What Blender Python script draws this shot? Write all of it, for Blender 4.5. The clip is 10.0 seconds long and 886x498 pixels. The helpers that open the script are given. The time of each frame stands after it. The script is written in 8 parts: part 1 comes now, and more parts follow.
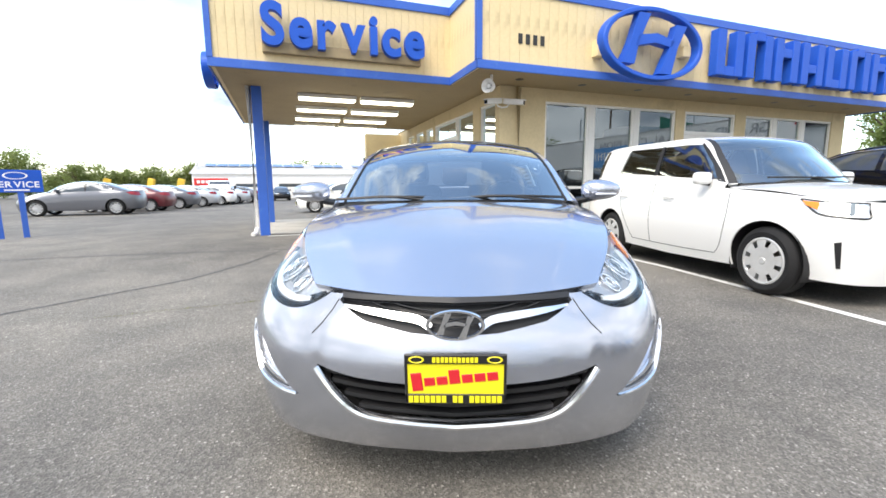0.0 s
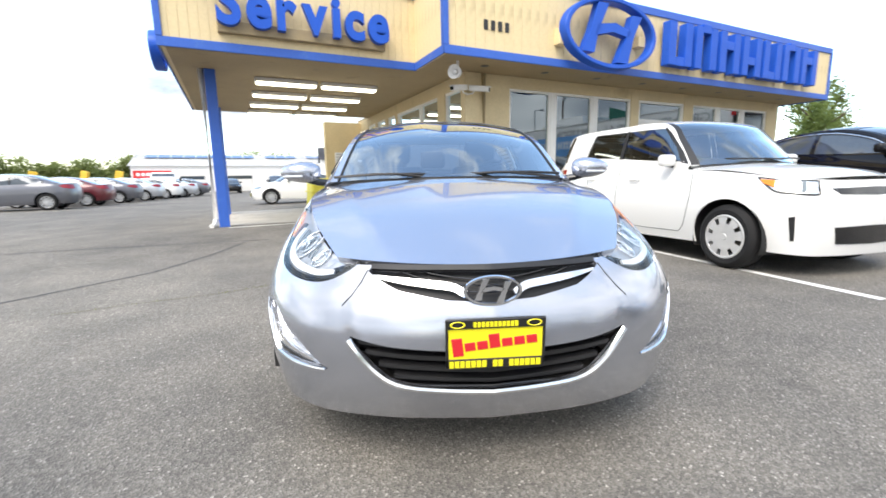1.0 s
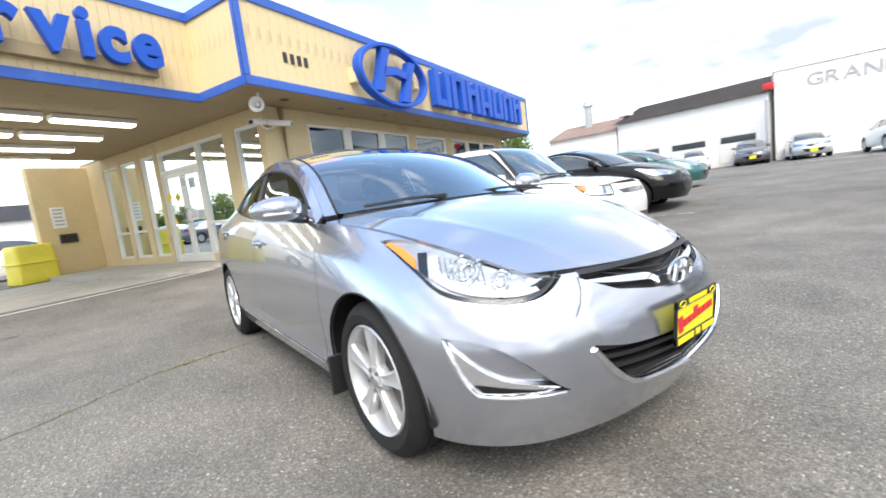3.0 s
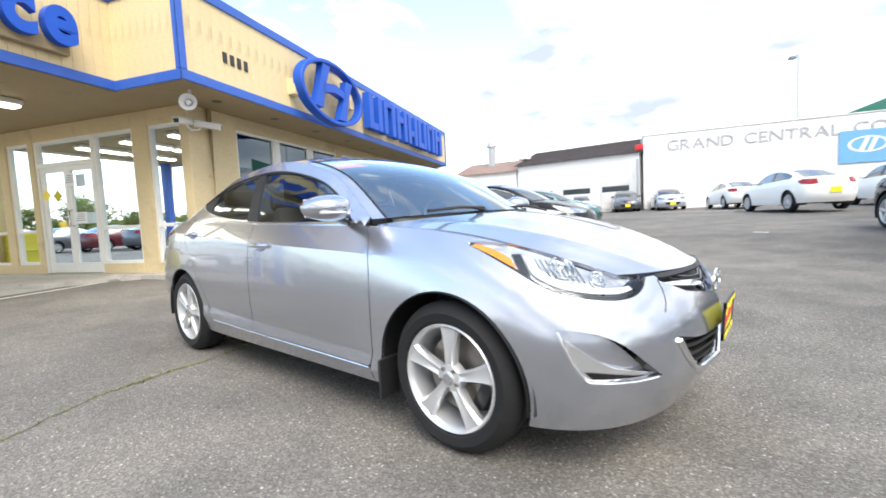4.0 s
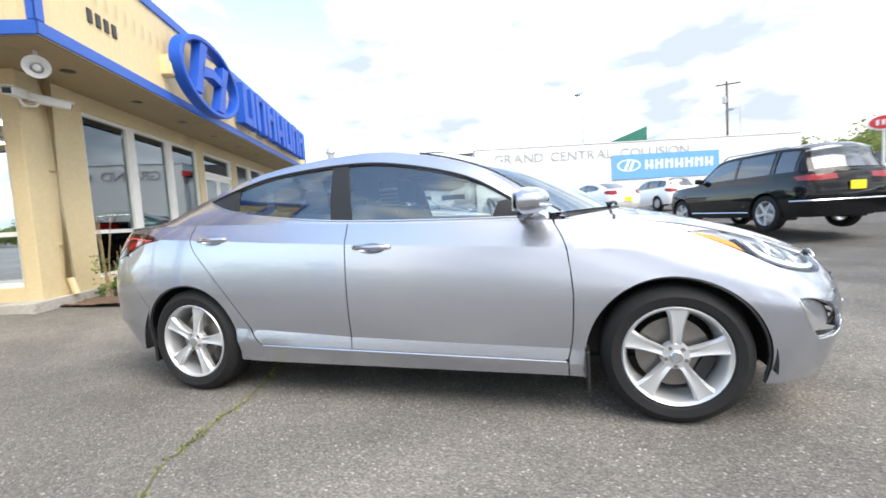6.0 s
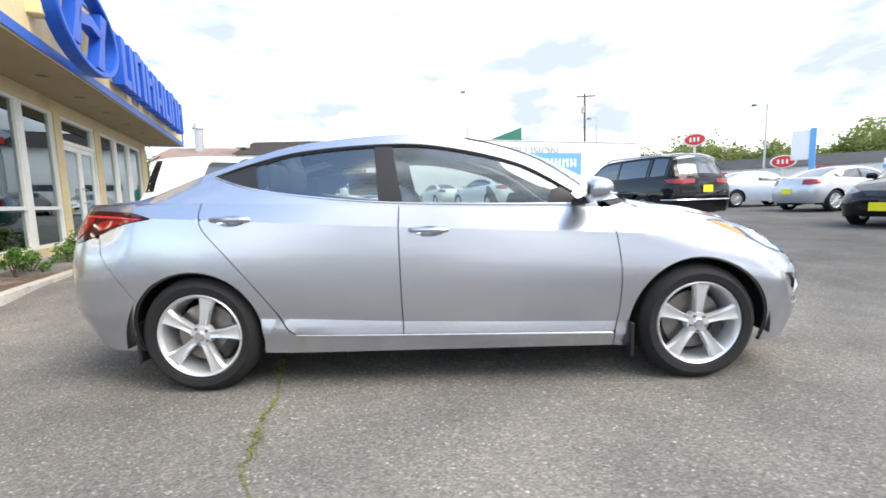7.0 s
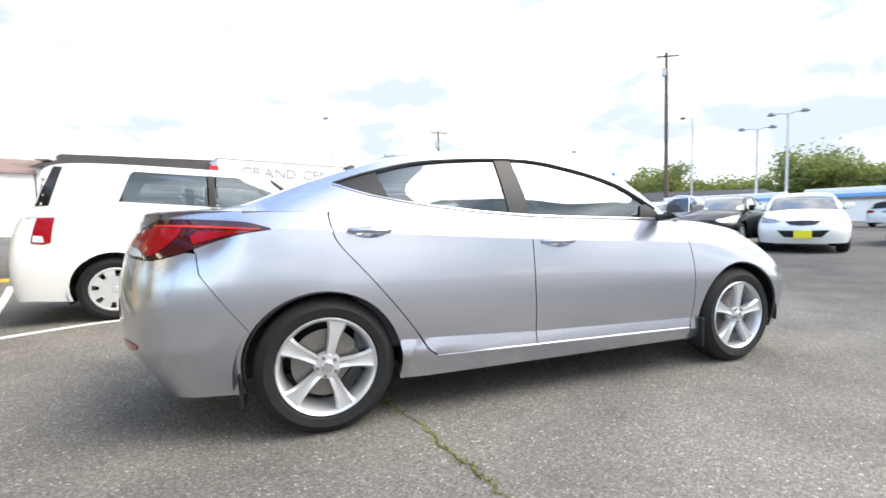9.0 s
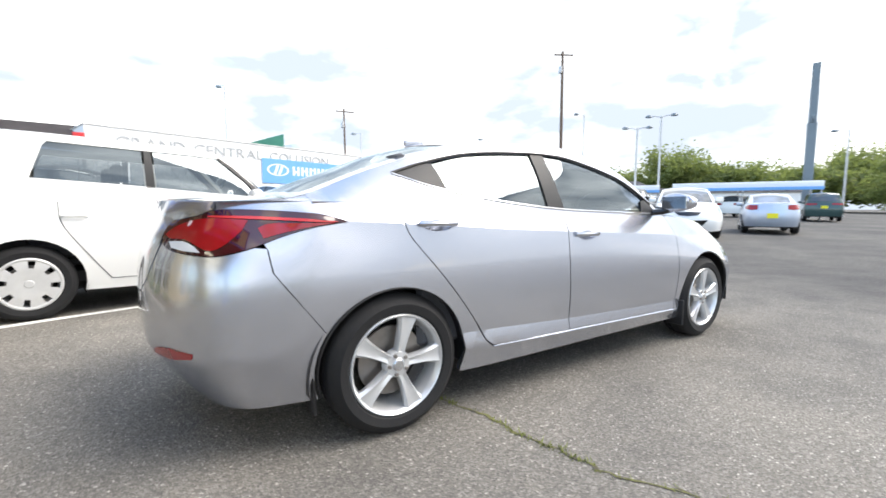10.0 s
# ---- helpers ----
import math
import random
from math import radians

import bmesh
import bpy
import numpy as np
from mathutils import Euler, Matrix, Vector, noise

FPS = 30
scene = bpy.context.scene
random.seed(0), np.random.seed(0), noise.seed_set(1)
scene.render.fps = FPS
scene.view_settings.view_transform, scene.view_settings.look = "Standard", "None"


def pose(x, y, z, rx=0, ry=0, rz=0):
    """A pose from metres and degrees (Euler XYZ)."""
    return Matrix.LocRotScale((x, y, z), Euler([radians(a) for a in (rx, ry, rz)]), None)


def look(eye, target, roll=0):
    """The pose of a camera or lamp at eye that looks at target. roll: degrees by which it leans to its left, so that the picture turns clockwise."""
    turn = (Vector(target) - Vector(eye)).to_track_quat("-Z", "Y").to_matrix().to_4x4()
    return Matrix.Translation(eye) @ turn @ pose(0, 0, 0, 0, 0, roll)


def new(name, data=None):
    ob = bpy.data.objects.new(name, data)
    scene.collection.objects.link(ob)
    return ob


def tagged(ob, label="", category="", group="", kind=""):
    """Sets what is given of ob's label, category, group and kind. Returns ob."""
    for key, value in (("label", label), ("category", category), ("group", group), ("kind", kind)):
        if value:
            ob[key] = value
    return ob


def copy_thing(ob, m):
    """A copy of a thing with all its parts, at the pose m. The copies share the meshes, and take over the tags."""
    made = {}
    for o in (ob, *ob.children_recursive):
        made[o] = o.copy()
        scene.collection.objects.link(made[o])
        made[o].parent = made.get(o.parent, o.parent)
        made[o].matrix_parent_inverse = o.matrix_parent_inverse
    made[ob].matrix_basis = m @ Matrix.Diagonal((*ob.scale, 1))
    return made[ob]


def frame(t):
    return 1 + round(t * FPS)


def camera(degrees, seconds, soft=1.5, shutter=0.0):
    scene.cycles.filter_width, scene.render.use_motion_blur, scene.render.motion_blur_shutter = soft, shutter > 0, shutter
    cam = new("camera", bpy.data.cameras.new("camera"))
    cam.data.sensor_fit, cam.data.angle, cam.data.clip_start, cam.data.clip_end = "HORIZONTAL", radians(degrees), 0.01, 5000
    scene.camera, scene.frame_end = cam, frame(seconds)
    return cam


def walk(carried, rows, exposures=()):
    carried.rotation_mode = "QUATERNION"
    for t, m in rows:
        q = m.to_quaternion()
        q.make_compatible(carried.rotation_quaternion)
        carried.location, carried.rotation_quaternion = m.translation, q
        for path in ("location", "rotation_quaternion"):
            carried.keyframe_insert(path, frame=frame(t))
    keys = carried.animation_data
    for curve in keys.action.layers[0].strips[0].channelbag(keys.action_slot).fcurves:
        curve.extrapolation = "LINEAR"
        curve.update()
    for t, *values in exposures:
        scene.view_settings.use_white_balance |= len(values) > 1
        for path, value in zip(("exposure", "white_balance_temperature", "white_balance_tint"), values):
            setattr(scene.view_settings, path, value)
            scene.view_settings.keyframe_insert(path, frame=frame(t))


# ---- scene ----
# ---- camera ----
cam = camera(92.3, 10.0, soft=1.6, shutter=0.4)
PATH = [
    (0, (0.0, -2.055, 1.06), (-0.056, -0.075, 0.779), -0.5),
    (0.5, (-0.053, -2.096, 1.029), (-0.069, -0.119, 0.727), 0.7),
    (1, (-0.235, -2.058, 0.99), (-0.094, -0.09, 0.665), -1.1),
    (1.5, (-0.509, -1.971, 1.003), (-0.123, -0.041, 0.648), -1.8),
    (2, (-0.846, -1.92, 1.005), (-0.102, -0.087, 0.716), -2.9),
    (2.5, (-1.159, -1.789, 0.977), (-0.133, -0.103, 0.651), -2.6),
    (2.7, (-1.296, -1.664, 1.004), (-0.221, 0.0, 0.73), -5.3),
    (3.8, (-2.007, -1.206, 0.999), (-0.531, 0.134, 0.841), -3.8),
    (4, (-2.111, -1.082, 0.976), (-0.571, 0.186, 0.826), -2.8),
    (4.5, (-2.369, -0.744, 1.008), (-0.737, 0.407, 0.895), -3.2),
    (5, (-2.607, -0.384, 0.985), (-0.83, 0.521, 0.836), -5.3),
    (5.5, (-2.751, 0.015, 0.963), (-0.883, 0.713, 0.815), -3.9),
    (5.7, (-2.777, 0.186, 0.986), (-0.898, 0.852, 0.821), -3.7),
    (6.8, (-3.052, 1.195, 1.008), (-1.061, 1.263, 0.84), -2.0),
    (7, (-3.031, 1.373, 1.005), (-1.044, 1.368, 0.78), -1.5),
    (7.5, (-3.017, 1.732, 0.979), (-1.026, 1.618, 0.824), -1.1),
    (8, (-3.025, 2.091, 0.989), (-1.053, 1.798, 0.837), -0.7),
    (8.5, (-2.888, 2.496, 0.954), (-0.955, 2.01, 0.798), 0.4),
    (9, (-2.784, 2.844, 0.948), (-0.91, 2.153, 0.841), -1.0),
    (9.5, (-2.672, 3.204, 0.972), (-0.891, 2.308, 0.804), -0.6),
    (10, (-2.432, 3.526, 1.001), (-0.77, 2.43, 0.813), 0.1),
]
walk(cam, [(t, look(eye, target, roll)) for t, eye, target, roll in PATH], exposures=[(0.0, 1.00), (3.0, 1.02), (5.5, 1.02), (8.0, 1.08), (10.0, 1.10)])

# ---- sky and sun ----
SUN_ELEV, SUN_AZ = radians(52), radians(-124)   # azimuth from +x towards +y
world = bpy.data.worlds.new("sky")
scene.world = world
world.use_nodes = True
wn, wl = world.node_tree.nodes, world.node_tree.links
wn.clear()
w_out = wn.new("ShaderNodeOutputWorld")
w_bg = wn.new("ShaderNodeBackground")
w_sky = wn.new("ShaderNodeTexSky")
w_sky.sky_type, w_sky.sun_disc = "NISHITA", False
w_sky.sun_elevation, w_sky.sun_rotation = SUN_ELEV, radians(90) - SUN_AZ
w_sky.air_density, w_sky.dust_density, w_sky.ozone_density = 1.0, 1.5, 1.5
w_co = wn.new("ShaderNodeTexCoord")
w_map = wn.new("ShaderNodeMapping")
w_map.inputs["Scale"].default_value = (1.0, 1.0, 2.6)
w_n1 = wn.new("ShaderNodeTexNoise")
w_n1.inputs["Scale"].default_value, w_n1.inputs["Detail"].default_value, w_n1.inputs["Roughness"].default_value = 2.1, 9.0, 0.58
w_n1.inputs["Distortion"].default_value = 0.5
w_ramp = wn.new("ShaderNodeValToRGB")
w_ramp.color_ramp.elements[0].position, w_ramp.color_ramp.elements[1].position = 0.45, 0.56
w_n2 = wn.new("ShaderNodeTexNoise")
w_n2.inputs["Scale"].default_value, w_n2.inputs["Detail"].default_value = 3.2, 8.0
w_r2 = wn.new("ShaderNodeValToRGB")
w_r2.color_ramp.elements[0].position, w_r2.color_ramp.elements[1].position = 0.40, 0.66
w_r2.color_ramp.elements[0].color, w_r2.color_ramp.elements[1].color = (3.9, 4.4, 5.1, 1), (12.5, 12.5, 12.4, 1)
w_mix = wn.new("ShaderNodeMix")
w_mix.data_type = "RGBA"
w_gain = wn.new("ShaderNodeMix")
w_gain.data_type, w_gain.blend_type = "RGBA", "MULTIPLY"
w_gain.inputs[0].default_value = 1.0
w_gain.inputs[7].default_value = (3.2, 3.05, 2.75, 1)
wl.new(w_co.outputs["Generated"], w_map.inputs["Vector"])
wl.new(w_map.outputs["Vector"], w_n1.inputs["Vector"])
wl.new(w_map.outputs["Vector"], w_n2.inputs["Vector"])
w_sep = wn.new("ShaderNodeSeparateXYZ")
w_up = wn.new("ShaderNodeMapRange")
w_up.interpolation_type = "SMOOTHSTEP"
w_up.inputs["From Min"].default_value, w_up.inputs["From Max"].default_value = 0.38, 0.92
w_up.inputs["To Min"].default_value, w_up.inputs["To Max"].default_value = 0.05, -0.105
w_sum = wn.new("ShaderNodeMath")
wl.new(w_co.outputs["Generated"], w_sep.inputs["Vector"])
wl.new(w_sep.outputs["Z"], w_up.inputs["Value"])
wl.new(w_n1.outputs["Fac"], w_sum.inputs[0])
wl.new(w_up.outputs["Result"], w_sum.inputs[1])
# the sky clears towards the north
w_no = wn.new("ShaderNodeMapRange")
w_no.interpolation_type = "SMOOTHSTEP"
w_no.inputs["From Min"].default_value, w_no.inputs["From Max"].default_value = 0.0, 0.75
w_no.inputs["To Min"].default_value, w_no.inputs["To Max"].default_value = 0.09, -0.09
w_all = wn.new("ShaderNodeMath")
wl.new(w_sep.outputs["Y"], w_no.inputs["Value"])
wl.new(w_sum.outputs[0], w_all.inputs[0])
wl.new(w_no.outputs["Result"], w_all.inputs[1])
wl.new(w_all.outputs[0], w_ramp.inputs["Fac"])
wl.new(w_n2.outputs["Fac"], w_r2.inputs["Fac"])
wl.new(w_sky.outputs["Color"], w_gain.inputs[6])
wl.new(w_ramp.outputs["Color"], w_mix.inputs[0])
wl.new(w_gain.outputs[2], w_mix.inputs[6])
wl.new(w_r2.outputs["Color"], w_mix.inputs[7])
wl.new(w_mix.outputs[2], w_bg.inputs["Color"])
w_bg.inputs["Strength"].default_value = 0.10
wl.new(w_bg.outputs["Background"], w_out.inputs["Surface"])

sun_data = bpy.data.lights.new("sun", "SUN")
sun_data.energy, sun_data.angle, sun_data.color = 1.75, radians(42), (1.0, 0.94, 0.86)
sun = new("sun", sun_data)
sun_dir = Vector((math.cos(SUN_ELEV) * math.cos(SUN_AZ), math.cos(SUN_ELEV) * math.sin(SUN_AZ), math.sin(SUN_ELEV)))
sun.matrix_world = look(sun_dir * 60, (0, 0, 0))


# ---- materials ----
def material(name, colour, rough=0.5, metal=0.0, spots=None, bump=None, coat=0.0, vary=0.0, spec=0.5):
    """A surface with colour variation at two scales. spots: (scale, second colour, threshold); bump: (scale, strength)."""
    m = bpy.data.materials.new(name)
    m.use_nodes = True
    n, l = m.node_tree.nodes, m.node_tree.links
    b = n["Principled BSDF"]
    b.inputs["Roughness"].default_value, b.inputs["Metallic"].default_value = rough, metal
    b.inputs["Coat Weight"].default_value, b.inputs["Coat Roughness"].default_value = coat, 0.03
    b.inputs["Specular IOR Level"].default_value = spec
    b.inputs["Base Color"].default_value = (*colour, 1)
    co = n.new("ShaderNodeTexCoord")
    last = None
    if vary:
        nz = n.new("ShaderNodeTexNoise")
        nz.inputs["Scale"].default_value, nz.inputs["Detail"].default_value = 1.7, 6
        l.new(co.outputs["Object"], nz.inputs["Vector"])
        nf = n.new("ShaderNodeTexNoise")
        nf.inputs["Scale"].default_value, nf.inputs["Detail"].default_value = 23.0, 4
        l.new(co.outputs["Object"], nf.inputs["Vector"])
        add = n.new("ShaderNodeMath")
        add.operation = "ADD"
        l.new(nz.outputs["Fac"], add.inputs[0])
        l.new(nf.outputs["Fac"], add.inputs[1])
        mr = n.new("ShaderNodeMapRange")
        mr.inputs["From Min"].default_value, mr.inputs["From Max"].default_value = 0.6, 1.4
        mr.inputs["To Min"].default_value, mr.inputs["To Max"].default_value = 1 - vary, 1 + vary
        l.new(add.outputs[0], mr.inputs["Value"])
        mx = n.new("ShaderNodeMix")
        mx.data_type, mx.blend_type = "RGBA", "MULTIPLY"
        mx.inputs[0].default_value = 1
        mx.inputs[6].default_value = (*colour, 1)
        l.new(mr.outputs["Result"], mx.inputs[7])
        last = mx.outputs[2]
    if spots:
        sc, c2, th = spots
        nz = n.new("ShaderNodeTexNoise")
        nz.inputs["Scale"].default_value, nz.inputs["Detail"].default_value = sc, 5
        l.new(co.outputs["Object"], nz.inputs["Vector"])
        rp = n.new("ShaderNodeValToRGB")
        rp.color_ramp.elements[0].position, rp.color_ramp.elements[1].position = th, th + 0.12
        l.new(nz.outputs["Fac"], rp.inputs["Fac"])
        mx = n.new("ShaderNodeMix")
        mx.data_type = "RGBA"
        l.new(rp.outputs["Color"], mx.inputs[0])
        if last:
            l.new(last, mx.inputs[6])
        else:
            mx.inputs[6].default_value = (*colour, 1)
        mx.inputs[7].default_value = (*c2, 1)
        last = mx.outputs[2]
    if last:
        l.new(last, b.inputs["Base Color"])
    if bump:
        nz = n.new("ShaderNodeTexNoise")
        nz.inputs["Scale"].default_value, nz.inputs["Detail"].default_value = bump[0], 4
        l.new(co.outputs["Object"], nz.inputs["Vector"])
        bp = n.new("ShaderNodeBump")
        bp.inputs["Strength"].default_value, bp.inputs["Distance"].default_value = bump[1], 0.01
        l.new(nz.outputs["Fac"], bp.inputs["Height"])
        l.new(bp.outputs["Normal"], b.inputs["Normal"])
    return m


def paint(name, colour, flake=0.0, metal=0.0, rough=0.32):
    """Car paint: a base with fine flake under a clear coat."""
    m = material(name, colour, rough=rough, metal=metal, coat=1.0)
    n, l = m.node_tree.nodes, m.node_tree.links
    b = n["Principled BSDF"]
    if flake:
        co = n.new("ShaderNodeTexCoord")
        vo = n.new("ShaderNodeTexVoronoi")
        vo.inputs["Scale"].default_value = 900
        l.new(co.outputs["Object"], vo.inputs["Vector"])
        mr = n.new("ShaderNodeMapRange")
        mr.inputs["To Min"].default_value, mr.inputs["To Max"].default_value = rough - flake, rough + flake
        l.new(vo.outputs["Color"], mr.inputs["Value"])
        l.new(mr.outputs["Result"], b.inputs["Roughness"])
    dirt = n.new("ShaderNodeTexNoise")
    dirt.inputs["Scale"].default_value, dirt.inputs["Detail"].default_value = 3.0, 8
    co2 = n.new("ShaderNodeTexCoord")
    l.new(co2.outputs["Object"], dirt.inputs["Vector"])
    mr2 = n.new("ShaderNodeMapRange")
    mr2.inputs["From Min"].default_value, mr2.inputs["From Max"].default_value = 0.35, 0.75
    mr2.inputs["To Min"].default_value, mr2.inputs["To Max"].default_value = 0.015, 0.06
    l.new(dirt.outputs["Fac"], mr2.inputs["Value"])
    l.new(mr2.outputs["Result"], b.inputs["Coat Roughness"])
    return m


def window_glass(name, tint, rough=0.0, ior=1.5, gain=1.0):
    """A thin pane: tinted see-through with a mirror film by Fresnel."""
    m = bpy.data.materials.new(name)
    m.use_nodes = True
    n, l = m.node_tree.nodes, m.node_tree.links
    n.clear()
    out = n.new("ShaderNodeOutputMaterial")
    tr = n.new("ShaderNodeBsdfTransparent")
    tr.inputs["Color"].default_value = (*tint, 1)
    gl = n.new("ShaderNodeBsdfGlossy")
    gl.inputs["Roughness"].default_value = rough
    gl.inputs["Color"].default_value = (0.84, 0.94, 1.0, 1)
    fr = n.new("ShaderNodeFresnel")
    fr.inputs["IOR"].default_value = ior
    mx = n.new("ShaderNodeMixShader")
    film = n.new("ShaderNodeMath")
    film.operation, film.use_clamp = "MULTIPLY", True
    film.inputs[1].default_value = gain
    l.new(fr.outputs["Fac"], film.inputs[0])
    l.new(film.outputs[0], mx.inputs["Fac"])
    l.new(tr.outputs["BSDF"], mx.inputs[1])
    l.new(gl.outputs["BSDF"], mx.inputs[2])
    l.new(mx.outputs["Shader"], out.inputs["Surface"])
    return m


def glow(name, colour, strength):
    m = bpy.data.materials.new(name)
    m.use_nodes = True
    n, l = m.node_tree.nodes, m.node_tree.links
    n.clear()
    out = n.new("ShaderNodeOutputMaterial")
    em = n.new("ShaderNodeEmission")
    em.inputs["Color"].default_value, em.inputs["Strength"].default_value = (*colour, 1), strength
    l.new(em.outputs["Emission"], out.inputs["Surface"])
    return m


def asphalt_material():
    m = bpy.data.materials.new("asphalt")
    m.use_nodes = True
    n, l = m.node_tree.nodes, m.node_tree.links
    b = n["Principled BSDF"]
    b.inputs["Roughness"].default_value = 0.9
    b.inputs["Specular IOR Level"].default_value = 0.3
    co = n.new("ShaderNodeTexCoord")

    def tex(kind, scale, detail=4.0):
        t = n.new(kind)
        t.inputs["Scale"].default_value = scale
        if kind == "ShaderNodeTexNoise":
            t.inputs["Detail"].default_value = detail
        l.new(co.outputs["Object"], t.inputs["Vector"])
        return t

    def ramp(src, stops):
        r = n.new("ShaderNodeValToRGB")
        while len(r.color_ramp.elements) < len(stops):
            r.color_ramp.elements.new(0.5)
        for e, (p, c) in zip(r.color_ramp.elements, stops):
            e.position, e.color = p, (*c, 1)
        l.new(src, r.inputs["Fac"])
        return r.outputs["Color"]

    def mix(kind, fac, a, c):
        x = n.new("ShaderNodeMix")
        x.data_type, x.blend_type = "RGBA", kind
        if isinstance(fac, float):
            x.inputs[0].default_value = fac
        else:
            l.new(fac, x.inputs[0])
        for k, v in ((6, a), (7, c)):
            if isinstance(v, tuple):
                x.inputs[k].default_value = (*v, 1)
            else:
                l.new(v, x.inputs[k])
        return x.outputs[2]

    stones = tex("ShaderNodeTexVoronoi", 120)
    grains = ramp(stones.outputs["Color"], [(0.0, (0.083, 0.081, 0.077)), (0.6, (0.157, 0.151, 0.142)), (0.86, (0.215, 0.21, 0.20)), (0.97, (0.42, 0.41, 0.39))])
    fine = tex("ShaderNodeTexNoise", 160, 3.0)
    base = mix("MULTIPLY", 0.55, grains, ramp(fine.outputs["Fac"], [(0.3, (0.45, 0.45, 0.45)), (0.7, (1.35, 1.35, 1.35))]))
    wide = tex("ShaderNodeTexNoise", 0.28, 6.0)
    base = mix("MULTIPLY", 0.8, base, ramp(wide.outputs["Fac"], [(0.33, (0.72, 0.72, 0.73)), (0.48, (0.98, 0.97, 0.95)), (0.62, (1.22, 1.2, 1.15))]))
    worn = tex("ShaderNodeTexNoise", 1.6, 8.0)
    base = mix("MULTIPLY", 0.5, base, ramp(worn.outputs["Fac"], [(0.36, (0.72, 0.72, 0.72)), (0.62, (1.2, 1.18, 1.14))]))
    oil = tex("ShaderNodeTexNoise", 0.9, 5.0)
    base = mix("MIX", ramp(oil.outputs["Fac"], [(0.70, (0, 0, 0)), (0.78, (0.55, 0.55, 0.55))]), base, (0.045, 0.044, 0.043))
    # paler towards the building, darker across the aisle, with lens edge falloff mixed in
    sp = n.new("ShaderNodeSeparateXYZ")
    l.new(co.outputs["Object"], sp.inputs["Vector"])
    wob = n.new("ShaderNodeMath")
    wob.operation = "MULTIPLY_ADD"
    wob.inputs[1].default_value = 2.5
    l.new(worn.outputs["Fac"], wob.inputs[0])
    l.new(sp.outputs["Y"], wob.inputs[2])
    side_tone = n.new("ShaderNodeMapRange")
    side_tone.interpolation_type = "SMOOTHSTEP"
    side_tone.inputs["From Min"].default_value, side_tone.inputs["From Max"].default_value = -3.6, 2.6
    l.new(wob.outputs[0], side_tone.inputs["Value"])
    base = mix("MULTIPLY", 1.0, base, ramp(side_tone.outputs["Result"], [(0.0, (0.68, 0.68, 0.69)), (1.0, (1.20, 1.18, 1.14))]))
    l.new(base, b.inputs["Base Color"])
    bp = n.new("ShaderNodeBump")
    bp.inputs["Strength"].default_value, bp.inputs["Distance"].default_value = 0.55, 0.006
    l.new(stones.outputs["Distance"], bp.inputs["Height"])
    l.new(bp.outputs["Normal"], b.inputs["Normal"])
    return m


M = {}
M["asphalt"] = asphalt_material()
M["concrete"] = material("concrete", (0.42, 0.40, 0.36), 0.9, vary=0.22, spots=(6, (0.28, 0.27, 0.24), 0.6), bump=(60, 0.3))
M["white_line"] = material("worn_white_road_paint", (0.72, 0.72, 0.69), 0.8, vary=0.12, spots=(14, (0.25, 0.25, 0.24), 0.60), bump=(90, 0.3))
M["faded_line"] = material("faded_white_road_paint", (0.30, 0.30, 0.29), 0.85, vary=0.15, spots=(10, (0.17, 0.17, 0.165), 0.46), bump=(90, 0.3))
M["yellow_line"] = material("yellow_kerb_paint", (0.75, 0.48, 0.05), 0.7, vary=0.12, spots=(9, (0.35, 0.31, 0.22), 0.64), bump=(60, 0.3))
M["soil"] = material("bark_mulch", (0.12, 0.075, 0.05), 0.95, vary=0.4, spots=(30, (0.2, 0.14, 0.1), 0.55), bump=(45, 0.9))
M["cream"] = material("cream_painted_wood", (0.74, 0.60, 0.345), 0.6, vary=0.07, spots=(2.2, (0.58, 0.46, 0.26), 0.62), bump=(40, 0.12))
M["cream_wall"] = material("cream_stucco", (0.66, 0.54, 0.32), 0.75, vary=0.09, spots=(1.6, (0.52, 0.42, 0.24), 0.60), bump=(70, 0.25))
# same hue as the cream at just under half its value
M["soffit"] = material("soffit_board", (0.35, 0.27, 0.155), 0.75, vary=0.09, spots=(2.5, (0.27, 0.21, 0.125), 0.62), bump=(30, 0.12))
M["blue_trim"] = material("blue_painted_trim", (0.035, 0.12, 0.50), 0.45, vary=0.08, spots=(5, (0.06, 0.16, 0.5), 0.62))
M["blue_sign"] = material("blue_acrylic", (0.016, 0.095, 0.52), 0.45, vary=0.05, spec=0.3)
M["white_metal"] = material("white_painted_metal", (0.78, 0.77, 0.74), 0.4, vary=0.06, spots=(7, (0.62, 0.6, 0.56), 0.66))
M["white_wall"] = material("white_painted_block", (0.86, 0.86, 0.85), 0.75, vary=0.04, spots=(0.5, (0.78, 0.77, 0.74), 0.64), bump=(8, 0.12))
M["brown_roof"] = material("brown_shingle_roof", (0.10, 0.085, 0.08), 0.9, vary=0.25, bump=(20, 0.6))
M["tan_roof"] = material("weathered_rust_roof", (0.46, 0.34, 0.29), 0.9, vary=0.2, bump=(20, 0.4))
M["grey_roof"] = material("dark_grey_roofing", (0.09, 0.09, 0.10), 0.85, vary=0.2, bump=(14, 0.3))
M["green_metal"] = material("green_metal_cladding", (0.03, 0.17, 0.12), 0.5, vary=0.1)
M["banner"] = material("blue_vinyl_banner", (0.16, 0.40, 0.78), 0.5, vary=0.06)
M["white_vinyl"] = material("white_vinyl", (0.85, 0.86, 0.88), 0.5, vary=0.03)
M["solar"] = material("solar_glass", (0.03, 0.07, 0.22), 0.15, vary=0.1, coat=0.6)
M["red_sign"] = material("red_sign_face", (0.65, 0.03, 0.03), 0.4, vary=0.06)
